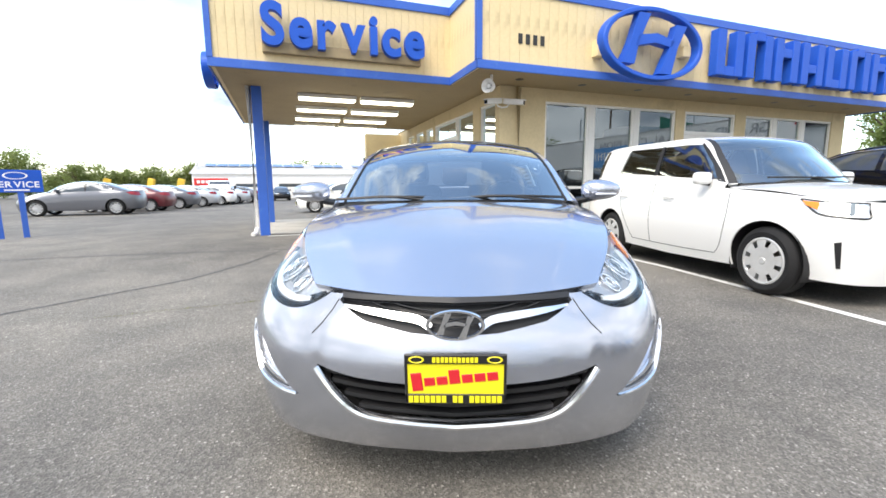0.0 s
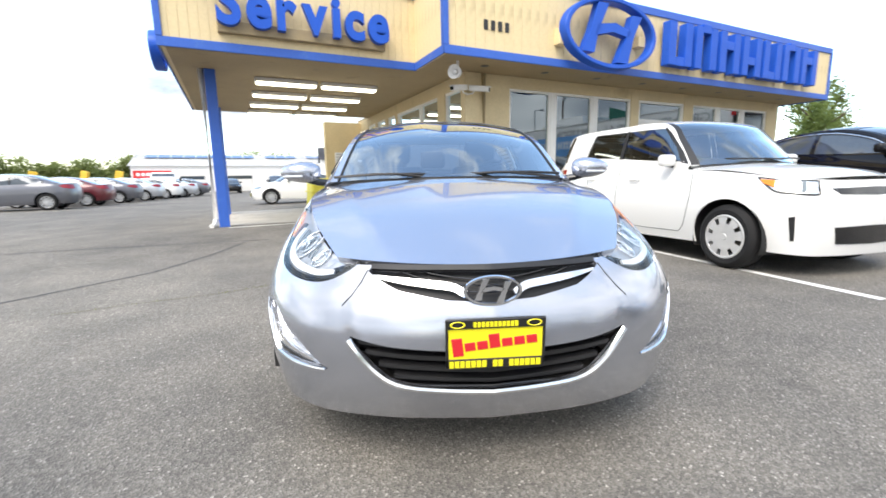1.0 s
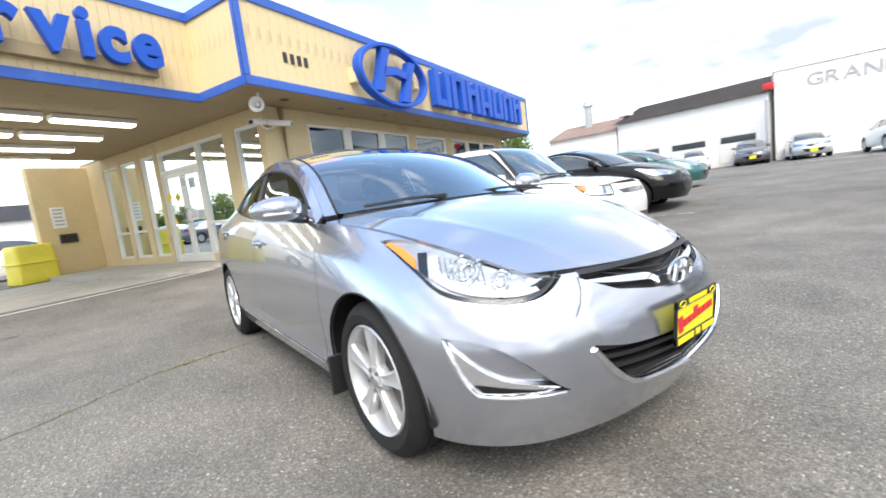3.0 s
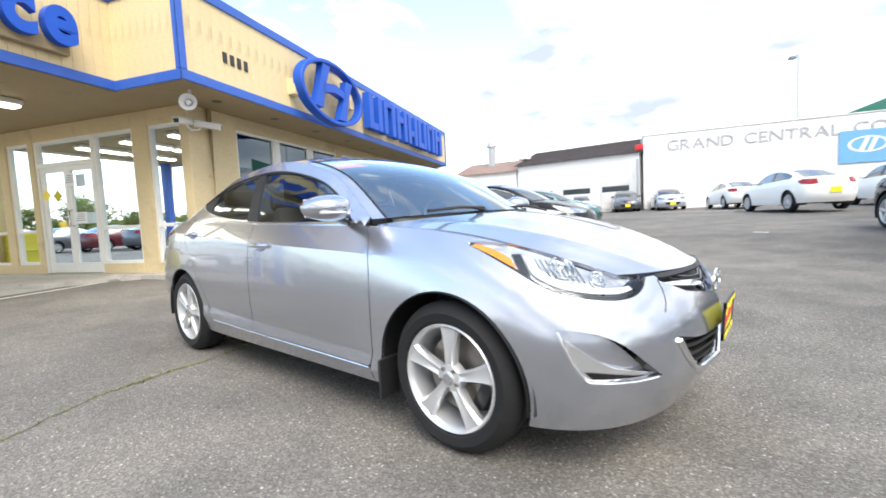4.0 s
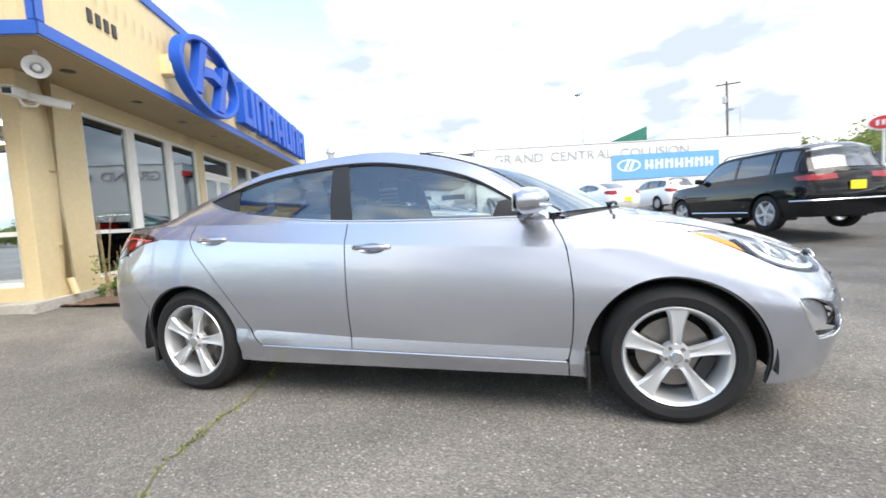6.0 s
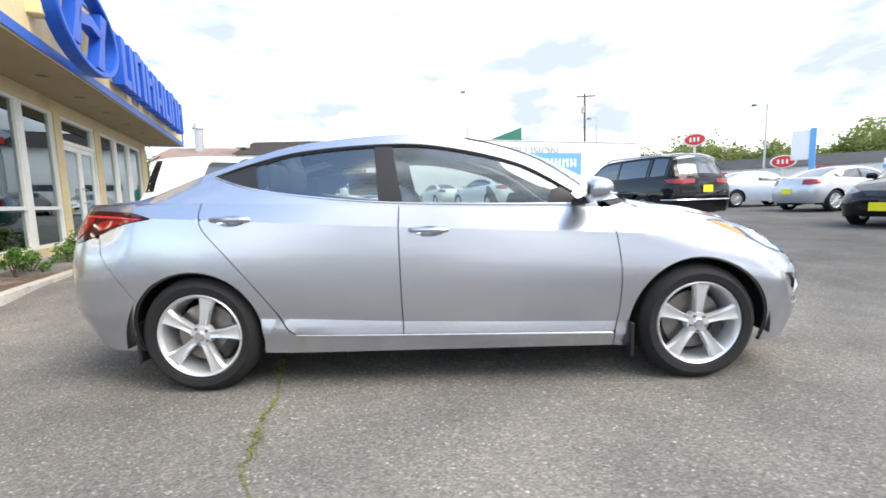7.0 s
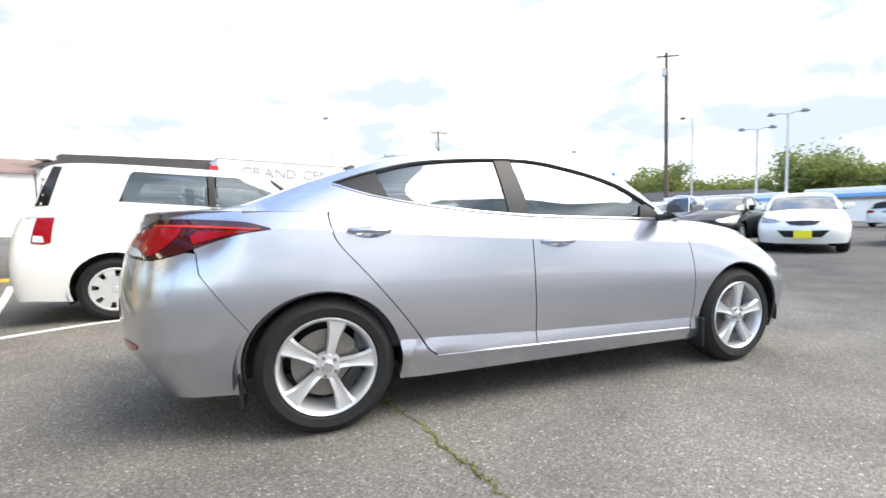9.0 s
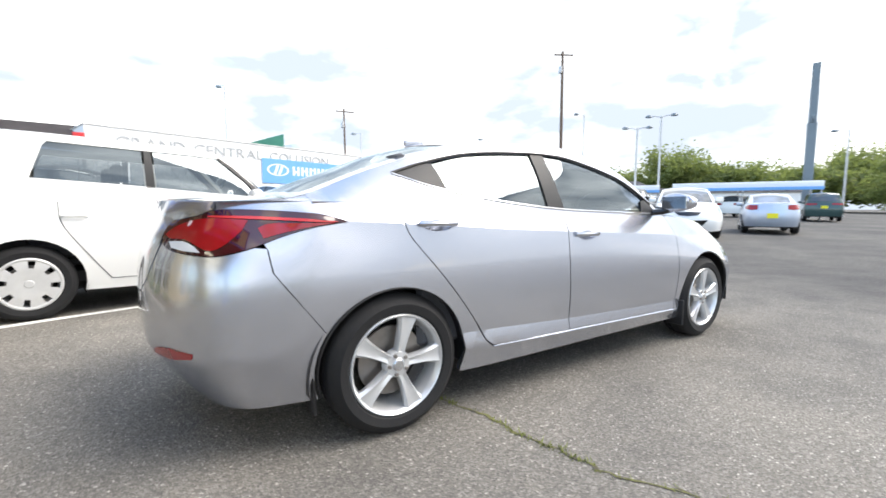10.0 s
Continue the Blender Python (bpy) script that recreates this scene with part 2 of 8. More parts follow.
M["letter_grey"] = material("grey_painted_letters", (0.42, 0.43, 0.44), 0.7, vary=0.1)
M["dark_number"] = material("black_metal_numerals", (0.02, 0.02, 0.022), 0.4, vary=0.1)
M["timber"] = material("weathered_timber", (0.14, 0.10, 0.075), 0.9, vary=0.25, bump=(40, 0.5))
M["galv"] = material("galvanised_steel", (0.50, 0.51, 0.52), 0.45, metal=0.7, vary=0.1)
M["teal_steel"] = material("teal_painted_steel", (0.03, 0.30, 0.25), 0.4, vary=0.15, bump=(40, 0.2))
M["carton"] = material("brown_cardboard", (0.34, 0.25, 0.18), 0.85, vary=0.1, bump=(50, 0.2))
M["grey_post"] = material("grey_painted_steel", (0.16, 0.20, 0.23), 0.5, vary=0.1)
M["black_metal"] = material("black_metal", (0.02, 0.02, 0.022), 0.4, vary=0.15)
M["yellow_cover"] = material("yellow_plastic_cover", (0.80, 0.72, 0.08), 0.4, vary=0.1, bump=(7, 0.5))
M["alu_frame"] = material("white_aluminium_frame", (0.80, 0.79, 0.75), 0.35, vary=0.05)
M["dark_room"] = material("dim_showroom_wall", (0.50, 0.47, 0.42), 0.8, vary=0.2)
M["room_floor"] = material("grey_showroom_floor", (0.26, 0.25, 0.23), 0.4, vary=0.15)
M["poster"] = material("pale_blue_poster", (0.22, 0.60, 0.78), 0.4, vary=0.25, spots=(3, (0.75, 0.82, 0.86), 0.55))
M["leaf"] = material("leaf", (0.10, 0.15, 0.04), 0.7, vary=0.3, spots=(1.2, (0.17, 0.22, 0.06), 0.55))
M["leaf_dark"] = material("dark_leaf", (0.14, 0.17, 0.06), 0.75, vary=0.35, spots=(0.4, (0.16, 0.19, 0.065), 0.52))
for k in ("leaf", "leaf_dark"):
    # thin leaves let some light through
    n, l = M[k].node_tree.nodes, M[k].node_tree.links
    b = n["Principled BSDF"]
    tl = n.new("ShaderNodeBsdfTranslucent")
    tl.inputs["Color"].default_value = (0.30, 0.36, 0.10, 1)
    mx = n.new("ShaderNodeMixShader")
    mx.inputs[0].default_value = 0.45
    l.new(b.outputs["BSDF"], mx.inputs[1])
    l.new(tl.outputs["BSDF"], mx.inputs[2])
    l.new(mx.outputs["Shader"], n["Material Output"].inputs["Surface"])
M["shrub"] = material("shrub_leaf", (0.10, 0.20, 0.035), 0.6, vary=0.3)
M["grass"] = material("crack_grass", (0.17, 0.20, 0.04), 0.8, vary=0.35)
M["moss"] = material("moss", (0.13, 0.13, 0.05), 0.95, vary=0.4, spots=(25, (0.07, 0.06, 0.05), 0.5), bump=(60, 0.8))
M["bark"] = material("bark", (0.10, 0.075, 0.055), 0.95, vary=0.3, bump=(30, 0.8))
M["dry_twig"] = material("dry_twig", (0.35, 0.27, 0.15), 0.9, vary=0.2)
M["glass_shop"] = window_glass("shop_glass", (0.46, 0.51, 0.50), 0.0, 2.1, 1.3)
# shop glass again for the side wall, toned down to dull its sky reflections
M["glass_door"] = window_glass("side_wall_glass", (0.40, 0.44, 0.42), 0.0, 1.6)
M["glass_car"] = window_glass("car_window_glass", (0.70, 0.77, 0.77), 0.0, 2.15, 1.1)
M["glass_rear"] = window_glass("rear_window_glass", (0.80, 0.85, 0.83), 0.0, 1.5)
M["glass_dark"] = window_glass("dark_privacy_glass", (0.40, 0.42, 0.42), 0.0, 2.3, 1.25)
M["glass_wind"] = window_glass("windscreen_glass", (0.90, 0.95, 0.955), 0.0, 2.1, 1.9)
M["lens"] = window_glass("clear_lamp_lens", (0.92, 0.94, 0.95), 0.0, 1.35)
M["far_glass"] = material("far_car_glass", (0.07, 0.085, 0.10), 0.05, metal=0.25, coat=1.0, vary=0.1)
M["silver"] = paint("titanium_grey_metallic", (0.52, 0.54, 0.60), 0.015, metal=0.9, rough=0.25)
M["pearl_white"] = paint("white_car_paint", (0.84, 0.84, 0.82), 0, 0.0, 0.4)
M["black_paint"] = paint("black_car_paint", (0.004, 0.004, 0.005), 0, 0.0, 0.6)
M["black_paint"].node_tree.nodes["Principled BSDF"].inputs["Specular IOR Level"].default_value = 0.05
M["black_paint"].node_tree.nodes["Principled BSDF"].inputs["Coat IOR"].default_value = 1.4
M["light_silver"] = paint("light_silver_car_paint", (0.55, 0.57, 0.60), 0.04, 0.5, 0.35)
M["sky_silver"] = paint("pale_blue_silver_car_paint", (0.50, 0.57, 0.68), 0.04, 0.45, 0.35)
M["teal_paint"] = paint("teal_green_car_paint", (0.02, 0.11, 0.11), 0.03, 0.3, 0.35)
M["green_paint"] = paint("dark_green_car_paint", (0.02, 0.06, 0.06), 0.03, 0.3, 0.35)
M["grey_paint"] = paint("mid_grey_car_paint", (0.13, 0.135, 0.155), 0.04, 0.5, 0.35)
M["maroon_paint"] = paint("maroon_car_paint", (0.12, 0.012, 0.018), 0.03, 0.2, 0.35)
M["blue_paint"] = paint("blue_car_paint", (0.04, 0.09, 0.22), 0.03, 0.3, 0.35)
M["chrome"] = material("chrome", (0.86, 0.87, 0.89), 0.14, metal=1.0)
M["satin"] = material("satin_silver_trim", (0.62, 0.63, 0.65), 0.25, metal=0.9)
M["lamp_dark"] = material("lamp_housing_chrome", (0.60, 0.61, 0.64), 0.30, metal=0.75, vary=0.08, bump=(30, 0.5))
M["lamp_chrome"] = material("lamp_reflector", (0.86, 0.87, 0.89), 0.16, metal=0.9, bump=(38, 0.35))
M["alloy"] = material("silver_painted_alloy", (0.62, 0.63, 0.64), 0.3, metal=0.5, vary=0.04, coat=0.4)
M["hubcap"] = material("silver_plastic_hubcap", (0.60, 0.60, 0.59), 0.4, metal=0.3, vary=0.06)
M["tyre"] = material("tyre_rubber", (0.008, 0.008, 0.009), 0.8, vary=0.2, spots=(8, (0.014, 0.0135, 0.013), 0.58), bump=(70, 0.12))
M["black_plastic"] = material("black_plastic", (0.014, 0.014, 0.015), 0.5, vary=0.15, bump=(120, 0.1))
M["gloss_black"] = material("gloss_black_trim", (0.008, 0.008, 0.009), 0.15, vary=0.05, coat=0.5)
M["seat_cloth"] = material("grey_seat_cloth", (0.085, 0.087, 0.095), 0.9, vary=0.15, bump=(120, 0.3))
M["headliner"] = material("grey_headliner", (0.36, 0.35, 0.33), 0.9, vary=0.06)
M["disc"] = material("brake_disc_steel", (0.28, 0.26, 0.24), 0.4, metal=0.8, vary=0.2)
M["red_lens"] = material("red_lamp_lens", (0.27, 0.004, 0.008), 0.12, coat=0.6, vary=0.12)
M["red_guide"] = material("red_light_strip", (0.55, 0.03, 0.03), 0.2, coat=0.6, vary=0.1)
M["dark_red"] = material("dark_red_lamp_lens", (0.040, 0.003, 0.007), 0.08, coat=1.0, vary=0.1)
M["amber"] = material("amber_reflector", (0.85, 0.25, 0.02), 0.2, coat=0.6, vary=0.08)
M["white_lens"] = material("frosted_lamp_white", (0.66, 0.68, 0.71), 0.2, coat=0.6, vary=0.05)
M["plate_yellow"] = material("yellow_dealer_plate", (0.88, 0.78, 0.02), 0.35, vary=0.03)
M["plate_red"] = material("red_plate_print", (0.62, 0.02, 0.03), 0.4, vary=0.03)
M["plate_black"] = material("black_plate_frame", (0.015, 0.015, 0.015), 0.4, vary=0.05)
M["orange_sticker"] = material("orange_window_sticker", (0.90, 0.24, 0.03), 0.5, vary=0.04)
M["yellow_sticker"] = material("yellow_sticker_print", (0.92, 0.72, 0.06), 0.5, vary=0.04)
M["tube"] = glow("fluorescent_tube", (1.0, 0.93, 0.72), 3.4)
M["room_tube"] = glow("showroom_tube", (1.0, 0.95, 0.82), 12.0)
M["tar"] = material("tar_sealer", (0.065, 0.063, 0.061), 0.8, vary=0.3, spots=(9, (0.12, 0.117, 0.11), 0.52))


# ---- building blocks ----
from mathutils import geometry


def part(name, bm, mat, parent=None, label="", m=None, sharp=35.0):
    """Links a bmesh as one mesh object under a thing or part."""
    me = bpy.data.meshes.new(name)
    bm.to_mesh(me)
    bm.free()
    return mesh_part(name, me, mat, parent, label, m, sharp)


def mesh_part(name, me, mat, parent=None, label="", m=None, sharp=35.0):
    if not me.materials:
        me.materials.append(mat)
        for p in me.polygons:
            p.use_smooth = sharp > 0
        if sharp > 0:
            me.set_sharp_from_angle(angle=radians(sharp))
    ob = new(name, me)
    if parent:
        ob.parent = parent
    if m is not None:
        ob.matrix_basis = m
    if label:
        ob["label"] = label
    return ob


def thing(name, m, label, category, group="", kind=""):
    """An Empty at the base of a thing, which parents its parts."""
    ob = new(name)
    ob.matrix_basis = m
    ob.empty_display_size = 0.1
    return tagged(ob, label, category, group, kind)


def box(x0, x1, y0, y1, z0, z1, bevel=0.0, seg=2):
    bm = bmesh.new()
    bmesh.ops.create_cube(bm, size=1.0, matrix=Matrix.LocRotScale(((x0 + x1) / 2, (y0 + y1) / 2, (z0 + z1) / 2), None, (x1 - x0, y1 - y0, z1 - z0)))
    if bevel:
        bmesh.ops.bevel(bm, geom=list(bm.edges), offset=bevel, segments=seg, affect="EDGES", profile=0.5)
    return bm


def merge(*bms):
    out = bmesh.new()
    for b in bms:
        me = bpy.data.meshes.new("tmp")
        b.to_mesh(me)
        b.free()
        out.from_mesh(me)
        bpy.data.meshes.remove(me)
    return out


def moved(bm, m):
    bmesh.ops.transform(bm, matrix=m, verts=bm.verts)
    return bm


def prism(points, z0, z1, bevel=0.0):
    """A plan outline pulled up from z0 to z1."""
    bm = bmesh.new()
    lo = [bm.verts.new((x, y, z0)) for x, y in points]
    hi = [bm.verts.new((x, y, z1)) for x, y in points]
    bm.faces.new(lo[::-1])
    bm.faces.new(hi)
    for i in range(len(lo)):
        j = (i + 1) % len(lo)
        bm.faces.new((lo[i], lo[j], hi[j], hi[i]))
    bmesh.ops.recalc_face_normals(bm, faces=bm.faces)
    if bevel:
        bmesh.ops.bevel(bm, geom=list(bm.edges), offset=bevel, segments=2, affect="EDGES", profile=0.5)
    return bm


def lathe(profile, n=48, axis="x"):
    """A profile of (along, radius) turned round an axis."""
    bm = bmesh.new()
    rings = []
    for a, r in profile:
        ring = []
        for k in range(n):
            c, s = math.cos(2 * math.pi * k / n) * r, math.sin(2 * math.pi * k / n) * r
            ring.append(bm.verts.new((a, c, s) if axis == "x" else (c, s, a)))
        rings.append(ring)
    for r0, r1 in zip(rings, rings[1:]):
        for k in range(n):
            bm.faces.new((r0[k], r0[(k + 1) % n], r1[(k + 1) % n], r1[k]))
    bmesh.ops.recalc_face_normals(bm, faces=bm.faces)
    return bm


def disc_of(x, r, n=32):
    bm = bmesh.new()
    bmesh.ops.create_circle(bm, cap_ends=True, segments=n, radius=r, matrix=Matrix.Translation((x, 0, 0)) @ Matrix.Rotation(radians(90), 4, "Y"))
    return bm


def rod(p, q, r0, r1=None, n=10):
    """A round bar from p to q."""
    p, q = Vector(p), Vector(q)
    bm = bmesh.new()
    m = Matrix.Translation((p + q) / 2) @ (q - p).to_track_quat("Z", "Y").to_matrix().to_4x4()
    bmesh.ops.create_cone(bm, cap_ends=True, segments=n, radius1=r0, radius2=r0 if r1 is None else r1, depth=(q - p).length, matrix=m)
    return bm


def tube(points, r, n=8):
    """A bent round bar through points."""
    pts = [Vector(p) for p in points]
    bm = bmesh.new()
    rings = []
    for i, p in enumerate(pts):
        d = (pts[min(i + 1, len(pts) - 1)] - pts[max(i - 1, 0)]).normalized()
        q = d.to_track_quat("Z", "Y")
        rings.append([bm.verts.new(p + q @ Vector((r * math.cos(2 * math.pi * k / n), r * math.sin(2 * math.pi * k / n), 0))) for k in range(n)])
    for r0, r1 in zip(rings, rings[1:]):
        for k in range(n):
            bm.faces.new((r0[k], r0[(k + 1) % n], r1[(k + 1) % n], r1[k]))
    bm.faces.new(rings[0][::-1])
    bm.faces.new(rings[-1])
    bmesh.ops.recalc_face_normals(bm, faces=bm.faces)
    return bm


def catmull(pts, t):
    """A smooth curve through rows of pts at the row numbers t."""
    pts = np.asarray(pts, float)
    t = np.clip(np.asarray(t, float), 0, len(pts) - 1)
    i = np.minimum(t.astype(int), len(pts) - 2)
    f = (t - i)[..., None]
    p0, p1, p2, p3 = pts[np.maximum(i - 1, 0)], pts[i], pts[i + 1], pts[np.minimum(i + 2, len(pts) - 1)]
    return 0.5 * (2 * p1 + (p2 - p0) * f + (2 * p0 - 5 * p1 + 4 * p2 - p3) * f ** 2 + (3 * p1 - p0 - 3 * p2 + p3) * f ** 3)


def smooth_line(pts, step=0.03):
    """A dense smooth line through a few 2D points."""
    pts = np.asarray(pts, float)
    n = max(2, int(np.linalg.norm(np.diff(pts, axis=0), axis=1).sum() / step))
    return catmull(pts, np.linspace(0, len(pts) - 1, n + 1))


def dense(poly, h):
    out = []
    for a, b in zip(poly, np.roll(poly, -1, axis=0)):
        n = max(1, int(np.ceil(np.linalg.norm(b - a) / h)))
        out += [a + (b - a) * k / n for k in range(n)]
    return np.array(out)


def inside(poly, p):
    x, y = p[:, 0], p[:, 1]
    hit = np.zeros(len(p), bool)
    for (x0, y0), (x1, y1) in zip(poly, np.roll(poly, -1, axis=0)):
        if y0 != y1:
            hit ^= ((y0 > y) != (y1 > y)) & (x < (x1 - x0) * (y - y0) / (y1 - y0) + x0)
    return hit


def sheet(fn, outline, holes=(), h=0.04, depth=0.012, centre=(0, 1.3, 0.5), lift=0.0, lines=()):
    """A panel on the surface fn(a, b): an outline with holes in its two coordinates, meshed, with folded-in edges."""
    loops = [dense(np.asarray(outline, float), h)] + [dense(np.asarray(o, float), h) for o in holes]
    flat = np.concatenate(loops)
    lo, hi = loops[0].min(0), loops[0].max(0)
    gx, gy = np.meshgrid(np.arange(lo[0] + h / 2, hi[0], h), np.arange(lo[1] + h / 2, hi[1], h * 0.9))
    gx[1::2] += h / 2
    g = np.stack([gx.ravel(), gy.ravel()], -1)
    ok = inside(loops[0], g)
    for o in loops[1:]:
        ok &= ~inside(o, g)
    g = g[ok]
    if len(g):
        near = ((g[:, None, :] - flat[None]) ** 2).sum(-1).min(1)
        g = g[near > (0.5 * h) ** 2]
    edges, at = [], 0
    for o in loops:
        edges += [(at + k, at + (k + 1) % len(o)) for k in range(len(o))]
        at += len(o)
    for ln in lines:
        c = np.asarray(ln, float)
        n = sum(max(1, int(np.ceil(np.linalg.norm(q - p) / h))) for p, q in zip(c, c[1:]))
        c = dense(c, h)[:n + 1]
        near = ((c[:, None, :] - flat[None]) ** 2).sum(-1).min(1) if len(c) else np.zeros(0)
        ok = inside(loops[0], c) & (near > (0.3 * h) ** 2)
        for o in loops[1:]:
            ok &= ~inside(o, c)
        if len(g) and ok.any():
            g = g[((g[:, None, :] - c[ok][None]) ** 2).sum(-1).min(1) > (0.45 * h) ** 2]
        edges += [(at + k, at + k + 1) for k in range(ok.sum() - 1) if np.linalg.norm(c[ok][k] - c[ok][k + 1]) < 1.6 * h]
        at += int(ok.sum())
        flat = np.concatenate([flat, c[ok]])
    verts = np.concatenate([flat, g]) if len(g) else flat
    vs, _, fs, *_ = geometry.delaunay_2d_cdt([Vector(v) for v in verts], edges, [], 0, 1e-6)
    vs = np.array([(v[0], v[1]) for v in vs])
    fs = np.array([tuple(f) for f in fs], int)
    cen = vs[fs].mean(1)
    keep = inside(loops[0], cen)
    for o in loops[1:]:
        keep &= ~inside(o, cen)
    fs = fs[keep]
    p = fn(vs[:, 0], vs[:, 1])
    e = 1e-3
    du, dv = fn(vs[:, 0] + e, vs[:, 1]) - fn(vs[:, 0] - e, vs[:, 1]), fn(vs[:, 0], vs[:, 1] + e) - fn(vs[:, 0], vs[:, 1] - e)
    nor = np.cross(du, dv)
    nor /= np.maximum(np.linalg.norm(nor, axis=1), 1e-12)[:, None]
    nor *= np.where((nor * (p - np.array(centre))).sum(1) < 0, -1, 1)[:, None]
    p = p + nor * lift
    wrong = (np.cross(p[fs[:, 1]] - p[fs[:, 0]], p[fs[:, 2]] - p[fs[:, 0]]) * nor[fs[:, 0]]).sum(1) < 0
    fs[wrong] = fs[wrong][:, [0, 2, 1]]
    used = np.unique(fs)
    number = np.full(len(p), -1)
    number[used] = np.arange(len(used))
    fs, p, nor = number[fs], p[used], nor[used]
    faces = fs.tolist()
    if depth:
        seen = {}
        for a, b, c in faces:
            for k in ((a, b), (b, c), (c, a)):
                seen[k] = True
        border = [k for k in seen if (k[1], k[0]) not in seen]
        rim = {}
        extra = []
        for k in border:
            for v in k:
                if v not in rim:
                    rim[v] = len(p) + len(extra)
                    extra.append(p[v] - nor[v] * depth)
            faces.append((k[1], k[0], rim[k[0]], rim[k[1]]))
        p = np.concatenate([p, np.array(extra)])
    me = bpy.data.meshes.new("tmp")
    me.from_pydata(p.tolist(), [], faces)
    bm = bmesh.new()
    bm.from_mesh(me)
    bpy.data.meshes.remove(me)
    return bm


# ---- car shapes ----
class Form:
    """A car body: three lines round one half (bottom, widest, shoulder) from nose to tail, and cross lines over the top.
    The car faces -y, its front axle over the origin. Sides are met by (a, z): a runs round from the nose, a < 0 on the -x side."""

    def __init__(self, bottom, mid, shoulder, top, crease=None, nose=None):
        self.b, self.m, self.s, self.top = (np.array(k, float) for k in (bottom, mid, shoulder, top))
        self.q = np.linspace(0, len(self.m) - 1, 400)
        line = catmull(self.m, self.q)
        self.arc = np.r_[0, np.cumsum(np.linalg.norm(np.diff(line[:, :2], axis=0), axis=1))]
        self.line, self.crease, self.nose = line, crease, nose
        e = np.linspace(0, len(self.top) - 1, 300)
        t = catmull(self.top, e)
        self.edge = np.stack([t[:, 0], t[:, 2], t[:, 4]], -1)

    def ay(self, y):
        return np.interp(y, self.line[:, 1], self.arc)

    def ax(self, x):
        k = int(np.argmax(self.line[:, 0]))
        return np.interp(x, self.line[:k, 0], self.arc[:k])

    def axr(self, x):
        k = int(np.argmax(self.line[:, 0]))
        return np.interp(-x, -self.line[k:, 0], self.arc[k:])

    def zs(self, a):
        return catmull(self.s, np.interp(np.abs(a), self.arc, self.q))[..., 2]

    def shell(self, a, z):
        a, z = np.asarray(a, float), np.asarray(z, float)
        q = np.interp(np.abs(a), self.arc, self.q)
        b, m, s = catmull(self.b, q), catmull(self.m, q), catmull(self.s, q)
        lo = np.clip((m[:, 2] - z) / (m[:, 2] - b[:, 2]), 0, 1.3)[:, None]
        hi = np.clip((z - m[:, 2]) / (s[:, 2] - m[:, 2]), 0, 1.2)[:, None]
        p = m + (b - m) * lo ** 1.8 + (s - m) * hi ** 1.9
        p[:, 2] = z
        if self.crease:
            p[:, 0] += self.crease(p[:, 1], z)
        if self.nose:
            p[:, 1] += self.nose(p[:, 0], p[:, 1], z)
        p[:, 0] *= np.where(a < 0, -1, 1)
        return p

    def over(self, s, r):
        """The top: s from -1 to 1 across, r the row number of a cross line."""
        s, r = np.asarray(s, float), np.asarray(r, float)
        t = catmull(self.top, r)
        x = s * t[:, 0]
        y = t[:, 1] + (t[:, 2] - t[:, 1]) * s ** 2
        z = t[:, 4] + (t[:, 3] - t[:, 4]) * (1 - np.abs(s) ** 2.3)
        return np.stack([x, y, z], -1)

    def rail(self, y):
        return np.stack([np.interp(y, self.edge[:, 1], self.edge[:, k]) for k in (0, 2)], -1)

    def belt(self, y):
        q = np.interp(y, self.line[:, 1], self.q)
        return catmull(self.s, q)[..., [0, 2]]

    def house(self, side):
        """The side of the cabin over (y, z), from the shoulder up to the roof's edge."""
        def fn(y, z):
            y, z = np.asarray(y, float), np.asarray(z, float)
            lo, hi = self.belt(y), self.rail(y)
            f = (z - lo[:, 1]) / np.maximum(hi[:, 1] - lo[:, 1], 0.02)
            x = lo[:, 0] + (hi[:, 0] - lo[:, 0]) * f + 0.035 * np.clip(f, 0, 1) * (1 - np.clip(f, 0, 1)) * 2
            return np.stack([x * side, y, z], -1)
        return fn


def arch(y, z, r, a0, a1, n=28):
    """Points of a wheel arch, from angle a0 to a1 in degrees (0 points backwards, 90 up)."""
    k = np.radians(np.linspace(a0, a1, n))
    return np.stack([y + r * np.cos(k), z + r * np.sin(k)], -1)


